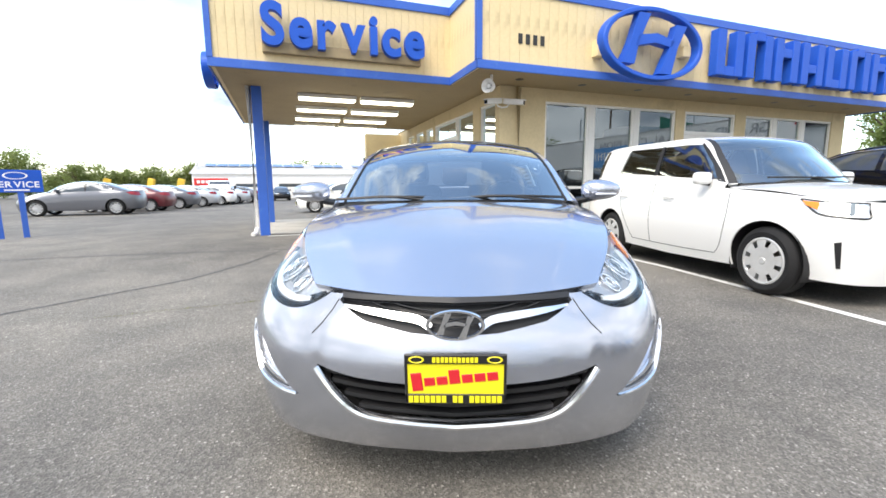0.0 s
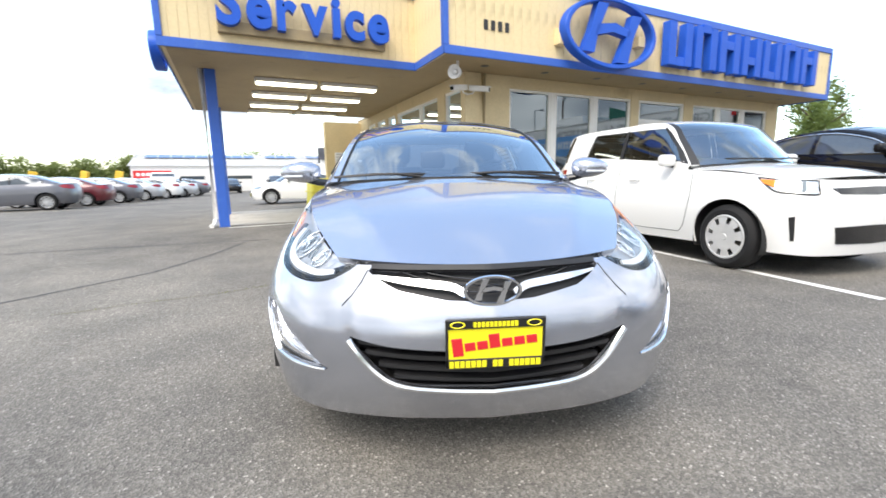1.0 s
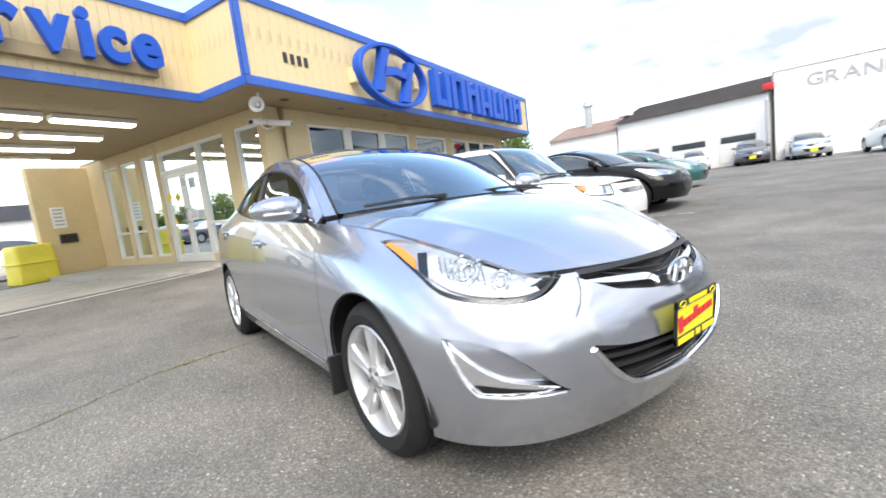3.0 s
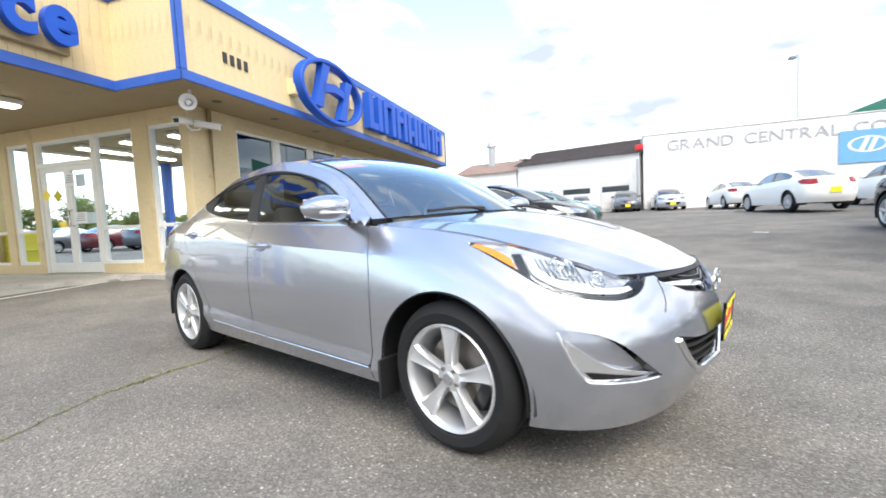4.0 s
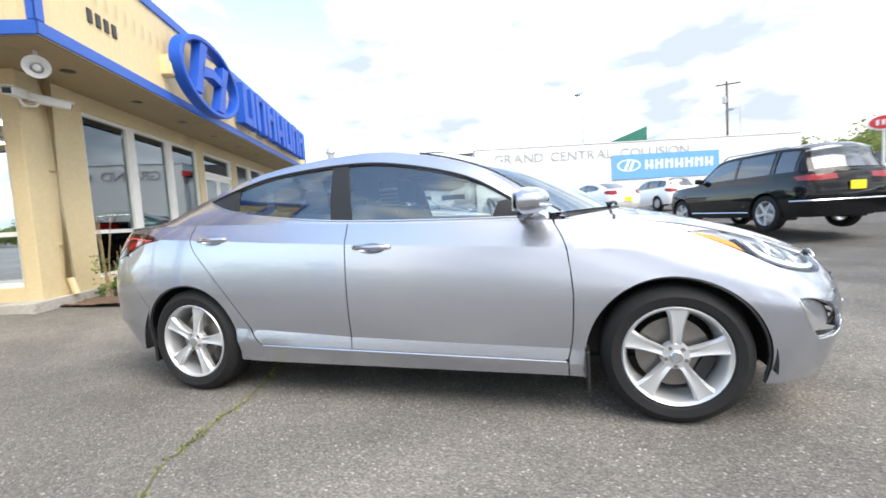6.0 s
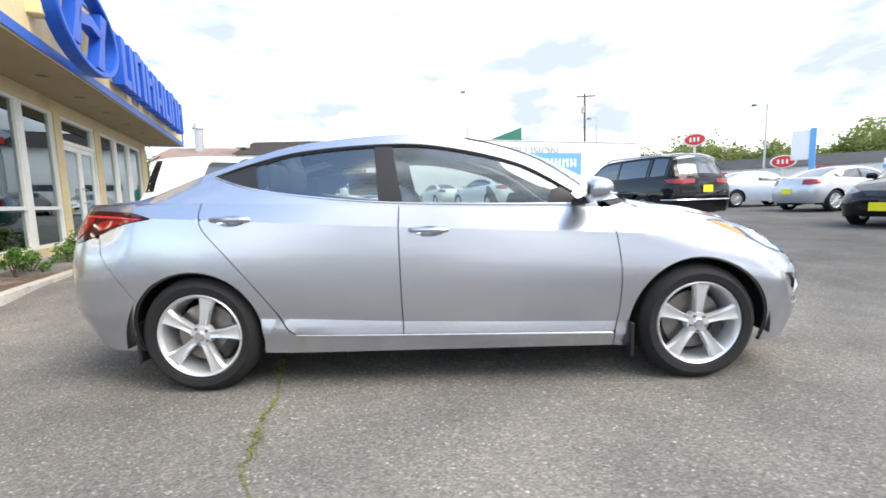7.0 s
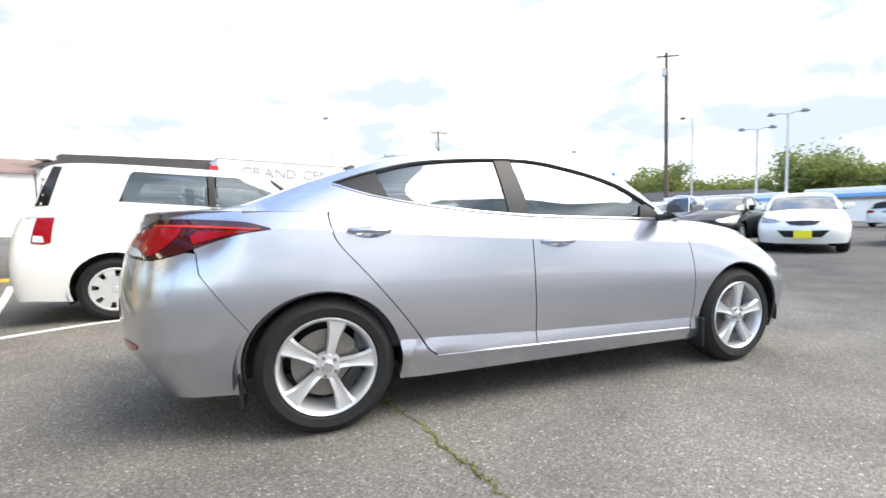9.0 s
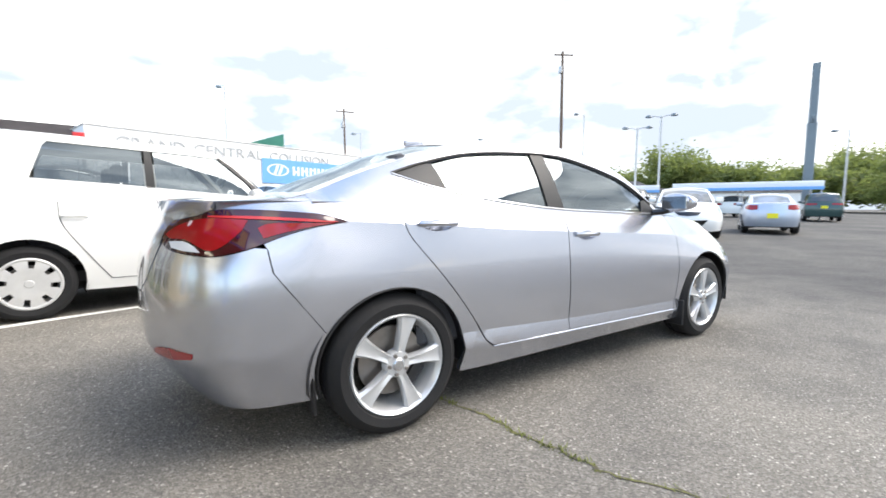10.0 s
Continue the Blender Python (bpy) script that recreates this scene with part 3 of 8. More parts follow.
def wheel_meshes(radius, rim, width, style):
    """Meshes of one wheel, its outer face towards -x, centred on the origin."""
    R, r, w = radius, rim, width
    face = -w / 2
    out = {}
    tyre = [(face + 0.012, r - 0.004), (face - 0.004, r + 0.012), (face - 0.010, (r + R) / 2), (face + 0.004, R - 0.030), (face + 0.022, R - 0.008),
            (face + 0.036, R - 0.001), (face + 0.060, R), (face + 0.064, R - 0.007), (face + 0.070, R - 0.007), (face + 0.074, R), (0, R + 0.001),
            (-face - 0.074, R), (-face - 0.07, R - 0.007), (-face - 0.064, R - 0.007), (-face - 0.06, R), (-face - 0.022, R - 0.008), (-face, (r + R) / 2), (-face - 0.02, r)]
    out["tyre"] = lathe(tyre, 56)
    barrel = [(face + 0.004, r + 0.002), (face - 0.003, r - 0.004), (face + 0.004, r - 0.013), (face + 0.03, r - 0.022), (face + 0.10, r - 0.035), (-face - 0.03, r - 0.03), (-face - 0.02, r)]
    out["rim"] = lathe(barrel, 56)
    out["brake_disc"] = merge(lathe([(face + 0.085, 0.05), (face + 0.085, r * 0.70), (face + 0.10, r * 0.70)], 40), disc_of(face + 0.09, r * 0.5))
    out["brake_caliper"] = moved(box(face + 0.065, face + 0.12, -0.03, 0.03, -0.065, 0.065, 0.012), Matrix.Rotation(radians(25), 4, "X") @ Matrix.Translation((0, -r * 0.62, 0)))
    spokes = []
    if style == "five":
        for k in range(5):
            bm = bmesh.new()
            rows = []
            for f, half, dx in ((0.13, 0.026, 0.014), (0.3, 0.022, 0.010), (0.55, 0.027, 0.007), (0.8, 0.038, 0.004), (0.97, 0.052, 0.004)):
                rr = f * (r - 0.006)
                ring = []
                for s, d in ((-1, 0.014), (-0.72, 0.0), (0, 0.007), (0.72, 0.0), (1, 0.014)):
                    ring.append(bm.verts.new((face + dx + d - 0.004 * (1 - f), s * half, rr)))
                ring += [bm.verts.new((face + dx + 0.045, half * 0.8, rr)), bm.verts.new((face + dx + 0.045, -half * 0.8, rr))]
                rows.append(ring)
            for r0, r1 in zip(rows, rows[1:]):
                for i in range(7):
                    bm.faces.new((r0[i], r0[(i + 1) % 7], r1[(i + 1) % 7], r1[i]))
            bmesh.ops.recalc_face_normals(bm, faces=bm.faces)
            spokes.append(moved(bm, Matrix.Rotation(2 * math.pi * k / 5, 4, "X")))
        out["hub"] = lathe([(face + 0.004, 0.0), (face + 0.004, 0.026), (face + 0.008, 0.030), (face + 0.010, 0.055), (face + 0.022, 0.062), (face + 0.05, 0.064)], 32)
        out["centre_cap"] = lathe([(face - 0.001, 0.0), (face - 0.001, 0.022), (face + 0.003, 0.027), (face + 0.01, 0.028)], 24)
        nut = [lathe([(face + 0.0, 0.0), (face + 0.0, 0.008), (face + 0.012, 0.0095)], 6) for _ in range(5)]
        for k, b in enumerate(nut):
            moved(b, Matrix.Rotation(2 * math.pi * (k + 0.5) / 5, 4, "X") @ Matrix.Translation((0, 0, 0.044)))
        out["lug_nut"] = nut
    elif style == "cap":
        bm = bmesh.new()
        n = 64
        prof = [(0.0, 0.0), (0.004, 0.03), (0.012, 0.04), (0.010, 0.10)]
        cap = [lathe([(face - 0.010, 0.0), (face - 0.010, 0.028), (face - 0.004, 0.034), (face - 0.006, 0.058), (face - 0.006, r * 0.62)], 48)]
        for k in range(8):
            a0, a1 = 2 * math.pi * (k + 0.16) / 8, 2 * math.pi * (k + 0.84) / 8
            b = bmesh.new()
            vs = []
            for rr in (r * 0.62, r * 0.90):
                for t in range(7):
                    a = a0 + (a1 - a0) * t / 6
                    vs.append(b.verts.new((face - 0.006 + 0.004 * (rr > r * 0.7), rr * math.cos(a), rr * math.sin(a))))
            for t in range(6):
                b.faces.new((vs[t], vs[t + 1], vs[8 + t], vs[7 + t]))
            cap.append(b)
        cap.append(lathe([(face - 0.002, r * 0.90), (face - 0.006, r * 0.96), (face, r + 0.004)], 48))
        bm.free()
        out["hubcap"], out["hubcap_spoke"], out["hubcap_ring"] = cap[0], cap[1:-1], cap[-1]
    else:
        count = 10 if style == "ten" else 5
        for k in range(count):
            wd = 0.018 if style == "ten" else 0.032
            b = box(face + 0.002, face + 0.03, -wd, wd, 0.04, r - 0.008, 0.006, 1)
            spokes.append(moved(b, Matrix.Rotation(2 * math.pi * k / count, 4, "X")))
        out["hub"] = lathe([(face, 0.0), (face, 0.05), (face + 0.01, 0.06), (face + 0.05, 0.062)], 24)
    if spokes:
        out["spoke"] = spokes
    return out


WHEELS = {}


def wheel(parent, x, y, z, radius, rim, width, style, near):
    """One wheel under a car; its meshes are shared between alike wheels."""
    key = (radius, rim, width, style, near)
    mats = {"tyre": M["tyre"], "rim": M["alloy"], "brake_disc": M["disc"], "brake_caliper": M["black_metal"], "hub": M["alloy"], "centre_cap": M["satin"], "lug_nut": M["disc"], "hubcap": M["hubcap"], "hubcap_spoke": M["hubcap"], "hubcap_ring": M["hubcap"], "spoke": M["alloy"]}
    if key not in WHEELS:
        got = wheel_meshes(radius, rim, width, style)
        if not near:
            got = {"tyre": got["tyre"], "rim": merge(got["rim"], *(got["spoke"] if "spoke" in got else []), *([got["hub"]] if "hub" in got else []), *([got["hubcap"], *got["hubcap_spoke"], got["hubcap_ring"]] if "hubcap" in got else []), disc_of(-width / 2 + 0.09, rim * 0.7))}
        made = {}
        for k, v in got.items():
            made[k] = []
            for bm in (v if isinstance(v, list) else [v]):
                me = bpy.data.meshes.new(k)
                bm.to_mesh(me)
                bm.free()
                made[k].append(me)
        WHEELS[key] = made
    spin = (3 if y < 1 else 14) if style == "five" else random.uniform(0, 70)
    turn = pose(x, y, z, spin, 0, 0) if x < 0 else pose(x, y, z, 0, 0, 180) @ pose(0, 0, 0, spin, 0, 0)
    wh = new("wheel")
    wh.parent, wh.matrix_basis = parent, turn
    for k, ms in WHEELS[key].items():
        for me in ms:
            mesh_part(k, me, mats[k], wh, "black rubber tyre" if k == "tyre" else "")
    return wh


def oval_figure(w, h, y0, y1):
    """Two leaning bars that widen outwards, tied by a bent link: one solid outline each."""
    out = []
    for k in (-1, 1):
        a, b = (k * 0.30 - 0.085) * w, (k * 0.30 + 0.085) * w
        ends = (0.40, -0.30) if k < 0 else (0.30, -0.40)
        rows = [(a, ends[1] * h), (b + 0.02 * w, ends[1] * h), (b - 0.03 * w, 0.0), (b - 0.01 * w, ends[0] * h), (a - 0.01 * w, ends[0] * h), (a + 0.02 * w, 0.0)]
        out.append([(0.66 * x + 0.42 * z, z) for x, z in rows])
    out.append([(-0.20 * w, -0.06 * h), (0.0, 0.02 * h), (0.17 * w, -0.02 * h), (0.20 * w, 0.07 * h), (0.02 * w, 0.15 * h), (-0.16 * w, 0.10 * h)])
    solids = []
    for o in out:
        bm = prism([(x, z) for x, z in o], y0, y1)
        solids.append(moved(bm, Matrix(((1, 0, 0, 0), (0, 0, 1, 0), (0, 1, 0, 0), (0, 0, 0, 1)))))
        bmesh.ops.recalc_face_normals(solids[-1], faces=solids[-1].faces)
    return solids


def emblem(parent, m, w, h, name="emblem"):
    """A plain chrome oval ring with two leaning bars."""
    bm = bmesh.new()
    n = 40
    rings = []
    for rx, rz, d in ((1.0, 1.0, 0.0), (0.98, 0.97, -0.008), (0.89, 0.85, -0.008), (0.86, 0.81, 0.0)):
        rings.append([bm.verts.new((rx * w / 2 * math.cos(2 * math.pi * k / n), d, rz * h / 2 * math.sin(2 * math.pi * k / n))) for k in range(n)])
    for r0, r1 in zip(rings, rings[1:]):
        for k in range(n):
            bm.faces.new((r0[k], r0[(k + 1) % n], r1[(k + 1) % n], r1[k]))
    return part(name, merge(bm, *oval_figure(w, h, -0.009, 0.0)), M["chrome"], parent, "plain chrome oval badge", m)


def plate(parent, m, name="licence_plate", near=False):
    """A yellow dealer plate; its print is plain bars."""
    p = part(name, box(-0.152, 0.152, -0.006, 0.0, -0.083, 0.083, 0.004, 1), M["plate_yellow"], parent, "yellow dealer plate in a black frame", m)
    if near:
        fr = merge(box(-0.155, 0.155, -0.011, 0.001, 0.052, 0.086, 0.003, 1), box(-0.155, 0.155, -0.010, 0.001, -0.088, -0.054, 0.002, 1),
                   box(-0.155, -0.146, -0.010, 0.001, -0.085, 0.08, 0.002, 1), box(0.146, 0.155, -0.010, 0.001, -0.085, 0.08, 0.002, 1))
        part("plate_frame", fr, M["plate_black"], p)
        tilt = Matrix.Rotation(radians(-6), 4, "Y")
        for k in range(7):
            x = -0.135 + 0.27 * k / 7
            part("red_print_bar", moved(box(x, x + 0.0330, -0.0085, -0.004, -0.017 - 0.014 * (k == 0), 0.012 + 0.020 * (k in (0, 3)), 0.001, 1), tilt), M["plate_red"], p)
        for k in (0, 1, 2, 3, 4, 5, 6, 8, 9, 11, 12, 13, 14, 15, 16):
            part("yellow_print_bar", box(-0.144 + 0.288 * k / 17, -0.144 + 0.288 * (k + 0.80) / 17, -0.0125, -0.008, -0.082, -0.059), M["plate_yellow"], p)
        for k in range(11):
            part("yellow_print_bar", box(-0.07 + 0.14 * k / 11, -0.07 + 0.14 * (k + 0.75) / 11, -0.014, -0.008, 0.060, 0.077), M["plate_yellow"], p)
        for s in (-1, 1):
            part("print_oval", moved(lathe([(-0.012, 0.011), (-0.014, 0.013), (-0.012, 0.015)], 20), pose(s * 0.118, 0, 0.069, 0, 0, 90) @ Matrix.Diagonal((1, 1.6, 0.8, 1))), M["plate_yellow"], p)
    return p


def seat(parent, x, y, z, kind="front"):
    w = 0.25 if kind == "front" else 0.27
    bm = merge(box(x - w, x + w, y - 0.28, y + 0.22, z, z + 0.16, 0.05), moved(box(-w, w, -0.07, 0.07, 0, 0.60, 0.06), Matrix.Translation((x, y + 0.20, z + 0.10)) @ Matrix.Rotation(radians(-18), 4, "X")))
    ob = part("seat", bm, M["seat_cloth"], parent, "dark cloth car seat")
    part("head_rest", box(x - 0.13, x + 0.13, y + 0.36, y + 0.45, z + 0.70, z + 0.88, 0.04), M["seat_cloth"], ob)
    return ob


# ---- the grey sedan in the middle ----
class SedanForm(Form):
    """A body whose side carries sharp ridges: each is a line z(a) with a height and a width above and below it."""
    ridges = ()

    def shell(self, a, z):
        a, z = np.asarray(a, float), np.asarray(z, float)
        g = np.abs(a)
        q = np.interp(g, self.arc, self.q)
        b, m, s = catmull(self.b, q), catmull(self.m, q), catmull(self.s, q)
        lo = np.clip((m[:, 2] - z) / (m[:, 2] - b[:, 2]), 0, 1.3)[:, None]
        hi = np.clip((z - m[:, 2]) / (s[:, 2] - m[:, 2]), 0, 1.2)[:, None]
        # the side stands nearly upright up to the crease and leans in above it
        k = np.array([self.ay(y) for y in CREASE_UP[0]])
        rise = np.clip((np.interp(g, k, CREASE_UP[1]) - m[:, 2]) / (s[:, 2] - m[:, 2]), 0.3, 0.92)[:, None]
        share = (np.clip((g - k[0]) / 0.5, 0, 1) * np.clip((k[-1] + 0.1 - g) / 0.2, 0, 1))[:, None]
        share = share * share * (3 - 2 * share)
        fold = np.where(hi < rise, 0.30 * (hi / rise) ** 1.6, 0.30 + 0.70 * np.clip((hi - rise) / (1 - rise), 0, 1.5))
        p = m + (b - m) * lo ** 2.0 + (s - m) * ((1 - share) * hi ** 2.1 + share * fold)
        p[:, 2] = z
        e = 0.02
        d = catmull(self.m, np.interp(np.minimum(g + e, self.arc[-1]), self.arc, self.q)) - catmull(self.m, np.interp(np.maximum(g - e, 0), self.arc, self.q))
        out = np.stack([d[:, 1], -d[:, 0]], -1)
        out /= np.maximum(np.linalg.norm(out, axis=1), 1e-9)[:, None]
        rise = self.relief(g, p, z)
        p[:, :2] += out * rise[:, None]
        if self.nose:
            p[:, 1] += self.nose(p[:, 0], p[:, 1], z)
        p[:, 0] *= np.where(a < 0, -1, 1)
        return p

    def relief(self, g, p, z):
        rise = np.zeros(len(g))
        for ys, zs, height, above, below in self.ridges:
            k = np.array([self.ay(y) if y < 3.44 else self.axr(0.62 - (y - 3.44) * 6) for y in ys])
            line = np.interp(g, k, zs)
            end = 0.16 if height > 0 else 0.1
            fade = np.clip((g - k[0]) / 0.45, 0, 1) * np.clip((k[-1] - g) / end, 0, 1)
            fade = fade * fade * (3 - 2 * fade)
            t = z - line
            soft = np.sqrt(t * t + 0.004 ** 2) - 0.004
            rise += height * fade * np.exp(-soft / np.where(t > 0, above, below))
        # the foot of the doors kicks out under a hollow crease
        k = np.array([self.ay(y) for y in CREASE_LOW[0]])
        t = np.interp(g, k, CREASE_LOW[1]) - z
        fade = np.clip((g - k[0]) / 0.12, 0, 1) * np.clip((k[-1] - g) / 0.12, 0, 1)
        return rise + 0.022 * fade * np.where(t < 0.075, np.clip(t, 0, 1) / 0.075, np.exp(-np.clip(t - 0.075, 0, 1) / 0.06))


CREASE_UP = ([-0.05, 0.30, 0.75, 1.2, 1.65, 2.1, 2.5, 2.9, 3.1], [0.790, 0.812, 0.836, 0.856, 0.878, 0.903, 0.930, 0.952, 0.958])
CREASE_LOW = ([0.30, 0.45, 1.0, 1.6, 2.1, 2.30, 2.45], [0.340, 0.343, 0.355, 0.373, 0.398, 0.405, 0.41])
CREASE_TAIL = ([2.93, 3.06, 3.14, 3.22, 3.36, 3.5, 3.53], [0.63, 0.52, 0.455, 0.432, 0.425, 0.424, 0.424])
LIP_HOLLOW = ([3.24, 3.33, 3.42, 3.53], [0.968, 0.962, 0.955, 0.950])

NOSE_LINE = ([0.20, 0.32, 0.42, 0.50, 0.535, 0.56, 0.58, 0.60, 0.625, 0.66, 0.70, 0.73], [0.30, 0.345, 0.40, 0.445, 0.462, 0.469, 0.470, 0.465, 0.449, 0.420, 0.392, 0.37])


def nose_relief(x, y, z):
    """The middle of the front bumper stands proud between two creases."""
    f = np.clip((np.interp(z, *NOSE_LINE) - np.abs(x)) / 0.045, 0, 1)
    fade = np.clip((0.735 - z) / 0.06, 0, 1) * np.clip((z - 0.22) / 0.10, 0, 1)
    return np.where(y < 0, -0.005 * f * f * (3 - 2 * f) * fade, 0.0)


SEDAN = SedanForm(
    bottom=[(0, -0.765, 0.20), (0.33, -0.725, 0.20), (0.60, -0.620, 0.20), (0.755, -0.42, 0.20), (0.795, -0.12, 0.20), (0.790, 0.35, 0.205), (0.788, 1.2, 0.205),
            (0.788, 2.1, 0.205), (0.775, 2.75, 0.21), (0.725, 3.12, 0.215), (0.62, 3.32, 0.20), (0.32, 3.46, 0.23), (0, 3.49, 0.25)],
    mid=[(0, -0.855, 0.47), (0.35, -0.805, 0.47), (0.62, -0.685, 0.48), (0.795, -0.445, 0.50), (0.832, -0.11, 0.555), (0.832, 0.35, 0.57), (0.830, 1.2, 0.57),
         (0.828, 2.1, 0.58), (0.826, 2.75, 0.64), (0.787, 3.17, 0.65), (0.680, 3.43, 0.62), (0.36, 3.60, 0.60), (0, 3.640, 0.60)],
    shoulder=[(0, -0.755, 0.722), (0.31, -0.70, 0.722), (0.50, -0.585, 0.730), (0.625, -0.325, 0.828), (0.700, -0.015, 0.905), (0.735, 0.4, 0.950), (0.755, 1.2, 0.972),
              (0.745, 2.1, 1.010), (0.720, 2.75, 1.030), (0.68, 3.12, 1.035), (0.58, 3.36, 1.028), (0.33, 3.49, 1.035), (0, 3.53, 1.040)],
    top=[(0.50, -0.755, -0.585, 0.722, 0.730), (0.625, -0.40, -0.32, 0.862, 0.831), (0.700, -0.05, -0.005, 0.955, 0.908), (0.728, 0.12, 0.46, 0.99, 0.955),
         (0.705, 0.16, 0.52, 1.005, 0.985), (0.635, 0.66, 0.86, 1.262, 1.225), (0.585, 1.17, 1.26, 1.404, 1.352), (0.585, 1.6, 1.65, 1.436, 1.380),
         (0.565, 2.3, 2.22, 1.370, 1.328), (0.57, 2.75, 2.68, 1.213, 1.194), (0.605, 3.10, 3.0, 1.080, 1.068), (0.65, 3.25, 3.15, 1.060, 1.040), (0.58, 3.53, 3.36, 1.043, 1.030)],
    nose=nose_relief)
SEDAN.ridges = ((*CREASE_TAIL, 0.016, 0.09, 0.05), (*LIP_HOLLOW, -0.012, 0.030, 0.05))
R_WHEEL = 0.318
FRONT_ARCH, REAR_ARCH = (0.005, 0.300, 0.380), (2.70, 0.300, 0.367)      # middle y, z and radius


def elantra(m):
    F = SEDAN
    car = thing("parked_sedan", m, "grey-silver metallic four-door sedan with yellow dealer plate, parked on asphalt", "car")
    A, X = F.ay, F.ax

    def both(rows):
        """An outline on one half, closed by its mirror image over the centre line."""
        r = np.array(rows, float)
        return np.concatenate([r, (r * [-1, 1])[::-1]])

    def zt(a, drop=0.005):
        return F.zs(a) - drop

    def top_line(a0, a1, drop=0.005, n=14):
        k = np.linspace(a0, a1, n)
        return [(a, float(zt(a, drop))) for a in k]

    hl_low = smooth_line([(0.508, 0.714), (0.548, 0.688), (0.60, 0.666), (0.66, 0.656), (0.735, 0.657), (0.83, 0.669), (0.94, 0.698), (1.043, 0.758), (1.16, 0.819), (1.264, 0.866)])
    hl_back = smooth_line([(1.264, 0.866), (1.17, 0.868), (1.075, float(F.zs(1.075)) - 0.006)])
    front_arch = [(A(y), z) for y, z in arch(*FRONT_ARCH, 195, 118)]
    seam = [(A(-0.173), 0.636), (A(-0.25), 0.672), (A(-0.325), 0.700), (0.985, 0.722)]
    ridge_rows = [np.array([(A(y), z) for y, z in zip(np.linspace(c[0][0] + 0.15, min(c[0][-1], 3.40), 60), np.interp(np.linspace(c[0][0] + 0.15, min(c[0][-1], 3.40), 60), *c))]) for c in (CREASE_UP, CREASE_LOW, CREASE_TAIL)]

    def ridges(s):
        return [r * [s, 1] for r in ridge_rows]

    # front bumper, with openings for grilles and fog lamps
    half = [(0, 0.205), (X(0.3), 0.205), (X(0.57), 0.205)] + front_arch + seam
    half += [tuple(p) for p in hl_low[::-1] if p[0] < 0.98] + top_line(X(0.51), 0.0, 0.004, 12)[:-1] + [(0, float(zt(0, 0.004)))]
    half = [p for k, p in enumerate(half) if k == 0 or np.hypot(p[0] - half[k - 1][0], p[1] - half[k - 1][1]) > 1e-4]
    outline = np.concatenate([np.array(half), (np.array(half)[1:-1] * [-1, 1])[::-1]])
    gr_up = both([(0.0, 0.618), (X(0.14), 0.624), (X(0.30), 0.650), (X(0.43), 0.700), (X(0.425), 0.709), (X(0.25), 0.709), (0.0, 0.708)])[[*range(0, 7), *range(8, 13)]]
    lg = smooth_line([(0.0, 0.478), (X(0.15), 0.476), (X(0.32), 0.488), (X(0.44), 0.512)])
    lg2 = smooth_line([(X(0.445), 0.500), (X(0.37), 0.408), (X(0.29), 0.356), (X(0.15), 0.340), (0, 0.337)])
    lghalf = np.concatenate([lg, lg2])
    gr_low = np.concatenate([lghalf, (lghalf[1:-1] * [-1, 1])[::-1]])
    fog_up = smooth_line([(0.925, 0.572), (0.85, 0.568), (0.77, 0.548), (0.70, 0.515), (0.62, 0.450), (0.56, 0.404), (0.535, 0.393)])
    fog_low = smooth_line([(0.55, 0.386), (0.68, 0.383), (0.79, 0.388), (0.828, 0.398), (0.872, 0.455), (0.902, 0.52), (0.92, 0.566)])
    fog = np.concatenate([fog_up, fog_low])
    holes = [gr_up, gr_low, fog, fog * [-1, 1]]
    nz = np.linspace(0.36, 0.69, 24)
    nose_rows = [np.stack([k * np.array([X(x) for x in np.interp(nz, *NOSE_LINE) - d]), nz], -1) for k in (-1, 1) for d in (0.0, 0.015, 0.03, 0.045)]
    bumper = part("front_bumper", sheet(F.shell, outline, holes, 0.022, 0.02, lines=nose_rows), M["silver"], car)

    def chrome_line(points, r, lift, name, parent, mat, fn=F.shell):
        p = fn(np.array([q[0] for q in points]), np.array([q[1] for q in points]))
        c = np.array([0, 1.3, p[:, 2].mean()])
        d = p - c
        d[:, 2] = 0
        d /= np.linalg.norm(d, axis=1)[:, None]
        return part(name, tube([tuple(v) for v in p + d * lift], r, 8), M[mat], parent)

    def back(depth):
        def fn(a, z):
            p = F.shell(a, z)
            k = np.clip((0.95 - np.abs(p[:, 0])) / 0.6, 0.1, 1)
            p[:, 1] += depth * k
            p[:, 0] *= 1 - 0.25 * depth
            return p
        return fn

    # upper grille: black mesh, chrome wings and badge
    ug = part("upper_grille", sheet(back(0.045), both([(0.0, 0.59), (X(0.19), 0.595), (X(0.46), 0.69), (X(0.44), 0.725), (0.0, 0.72)])[[*range(0, 5), *range(6, 9)]], (), 0.03, 0), M["black_plastic"], bumper, "black upper grille")
    for s in (-1, 1):
        w = smooth_line([(s * X(0.405), 0.690), (s * X(0.30), 0.685), (s * X(0.20), 0.678), (s * X(0.12), 0.669), (s * X(0.075), 0.648)], 0.01)
        lo = smooth_line([(s * X(0.085), 0.628), (s * X(0.125), 0.648), (s * X(0.20), 0.657), (s * X(0.30), 0.669), (s * X(0.40), 0.684)], 0.01)
        part("chrome_wing", sheet(back(0.008), np.concatenate([w, lo]), (), 0.02, 0.02), M["chrome"], bumper, "chrome grille wing")
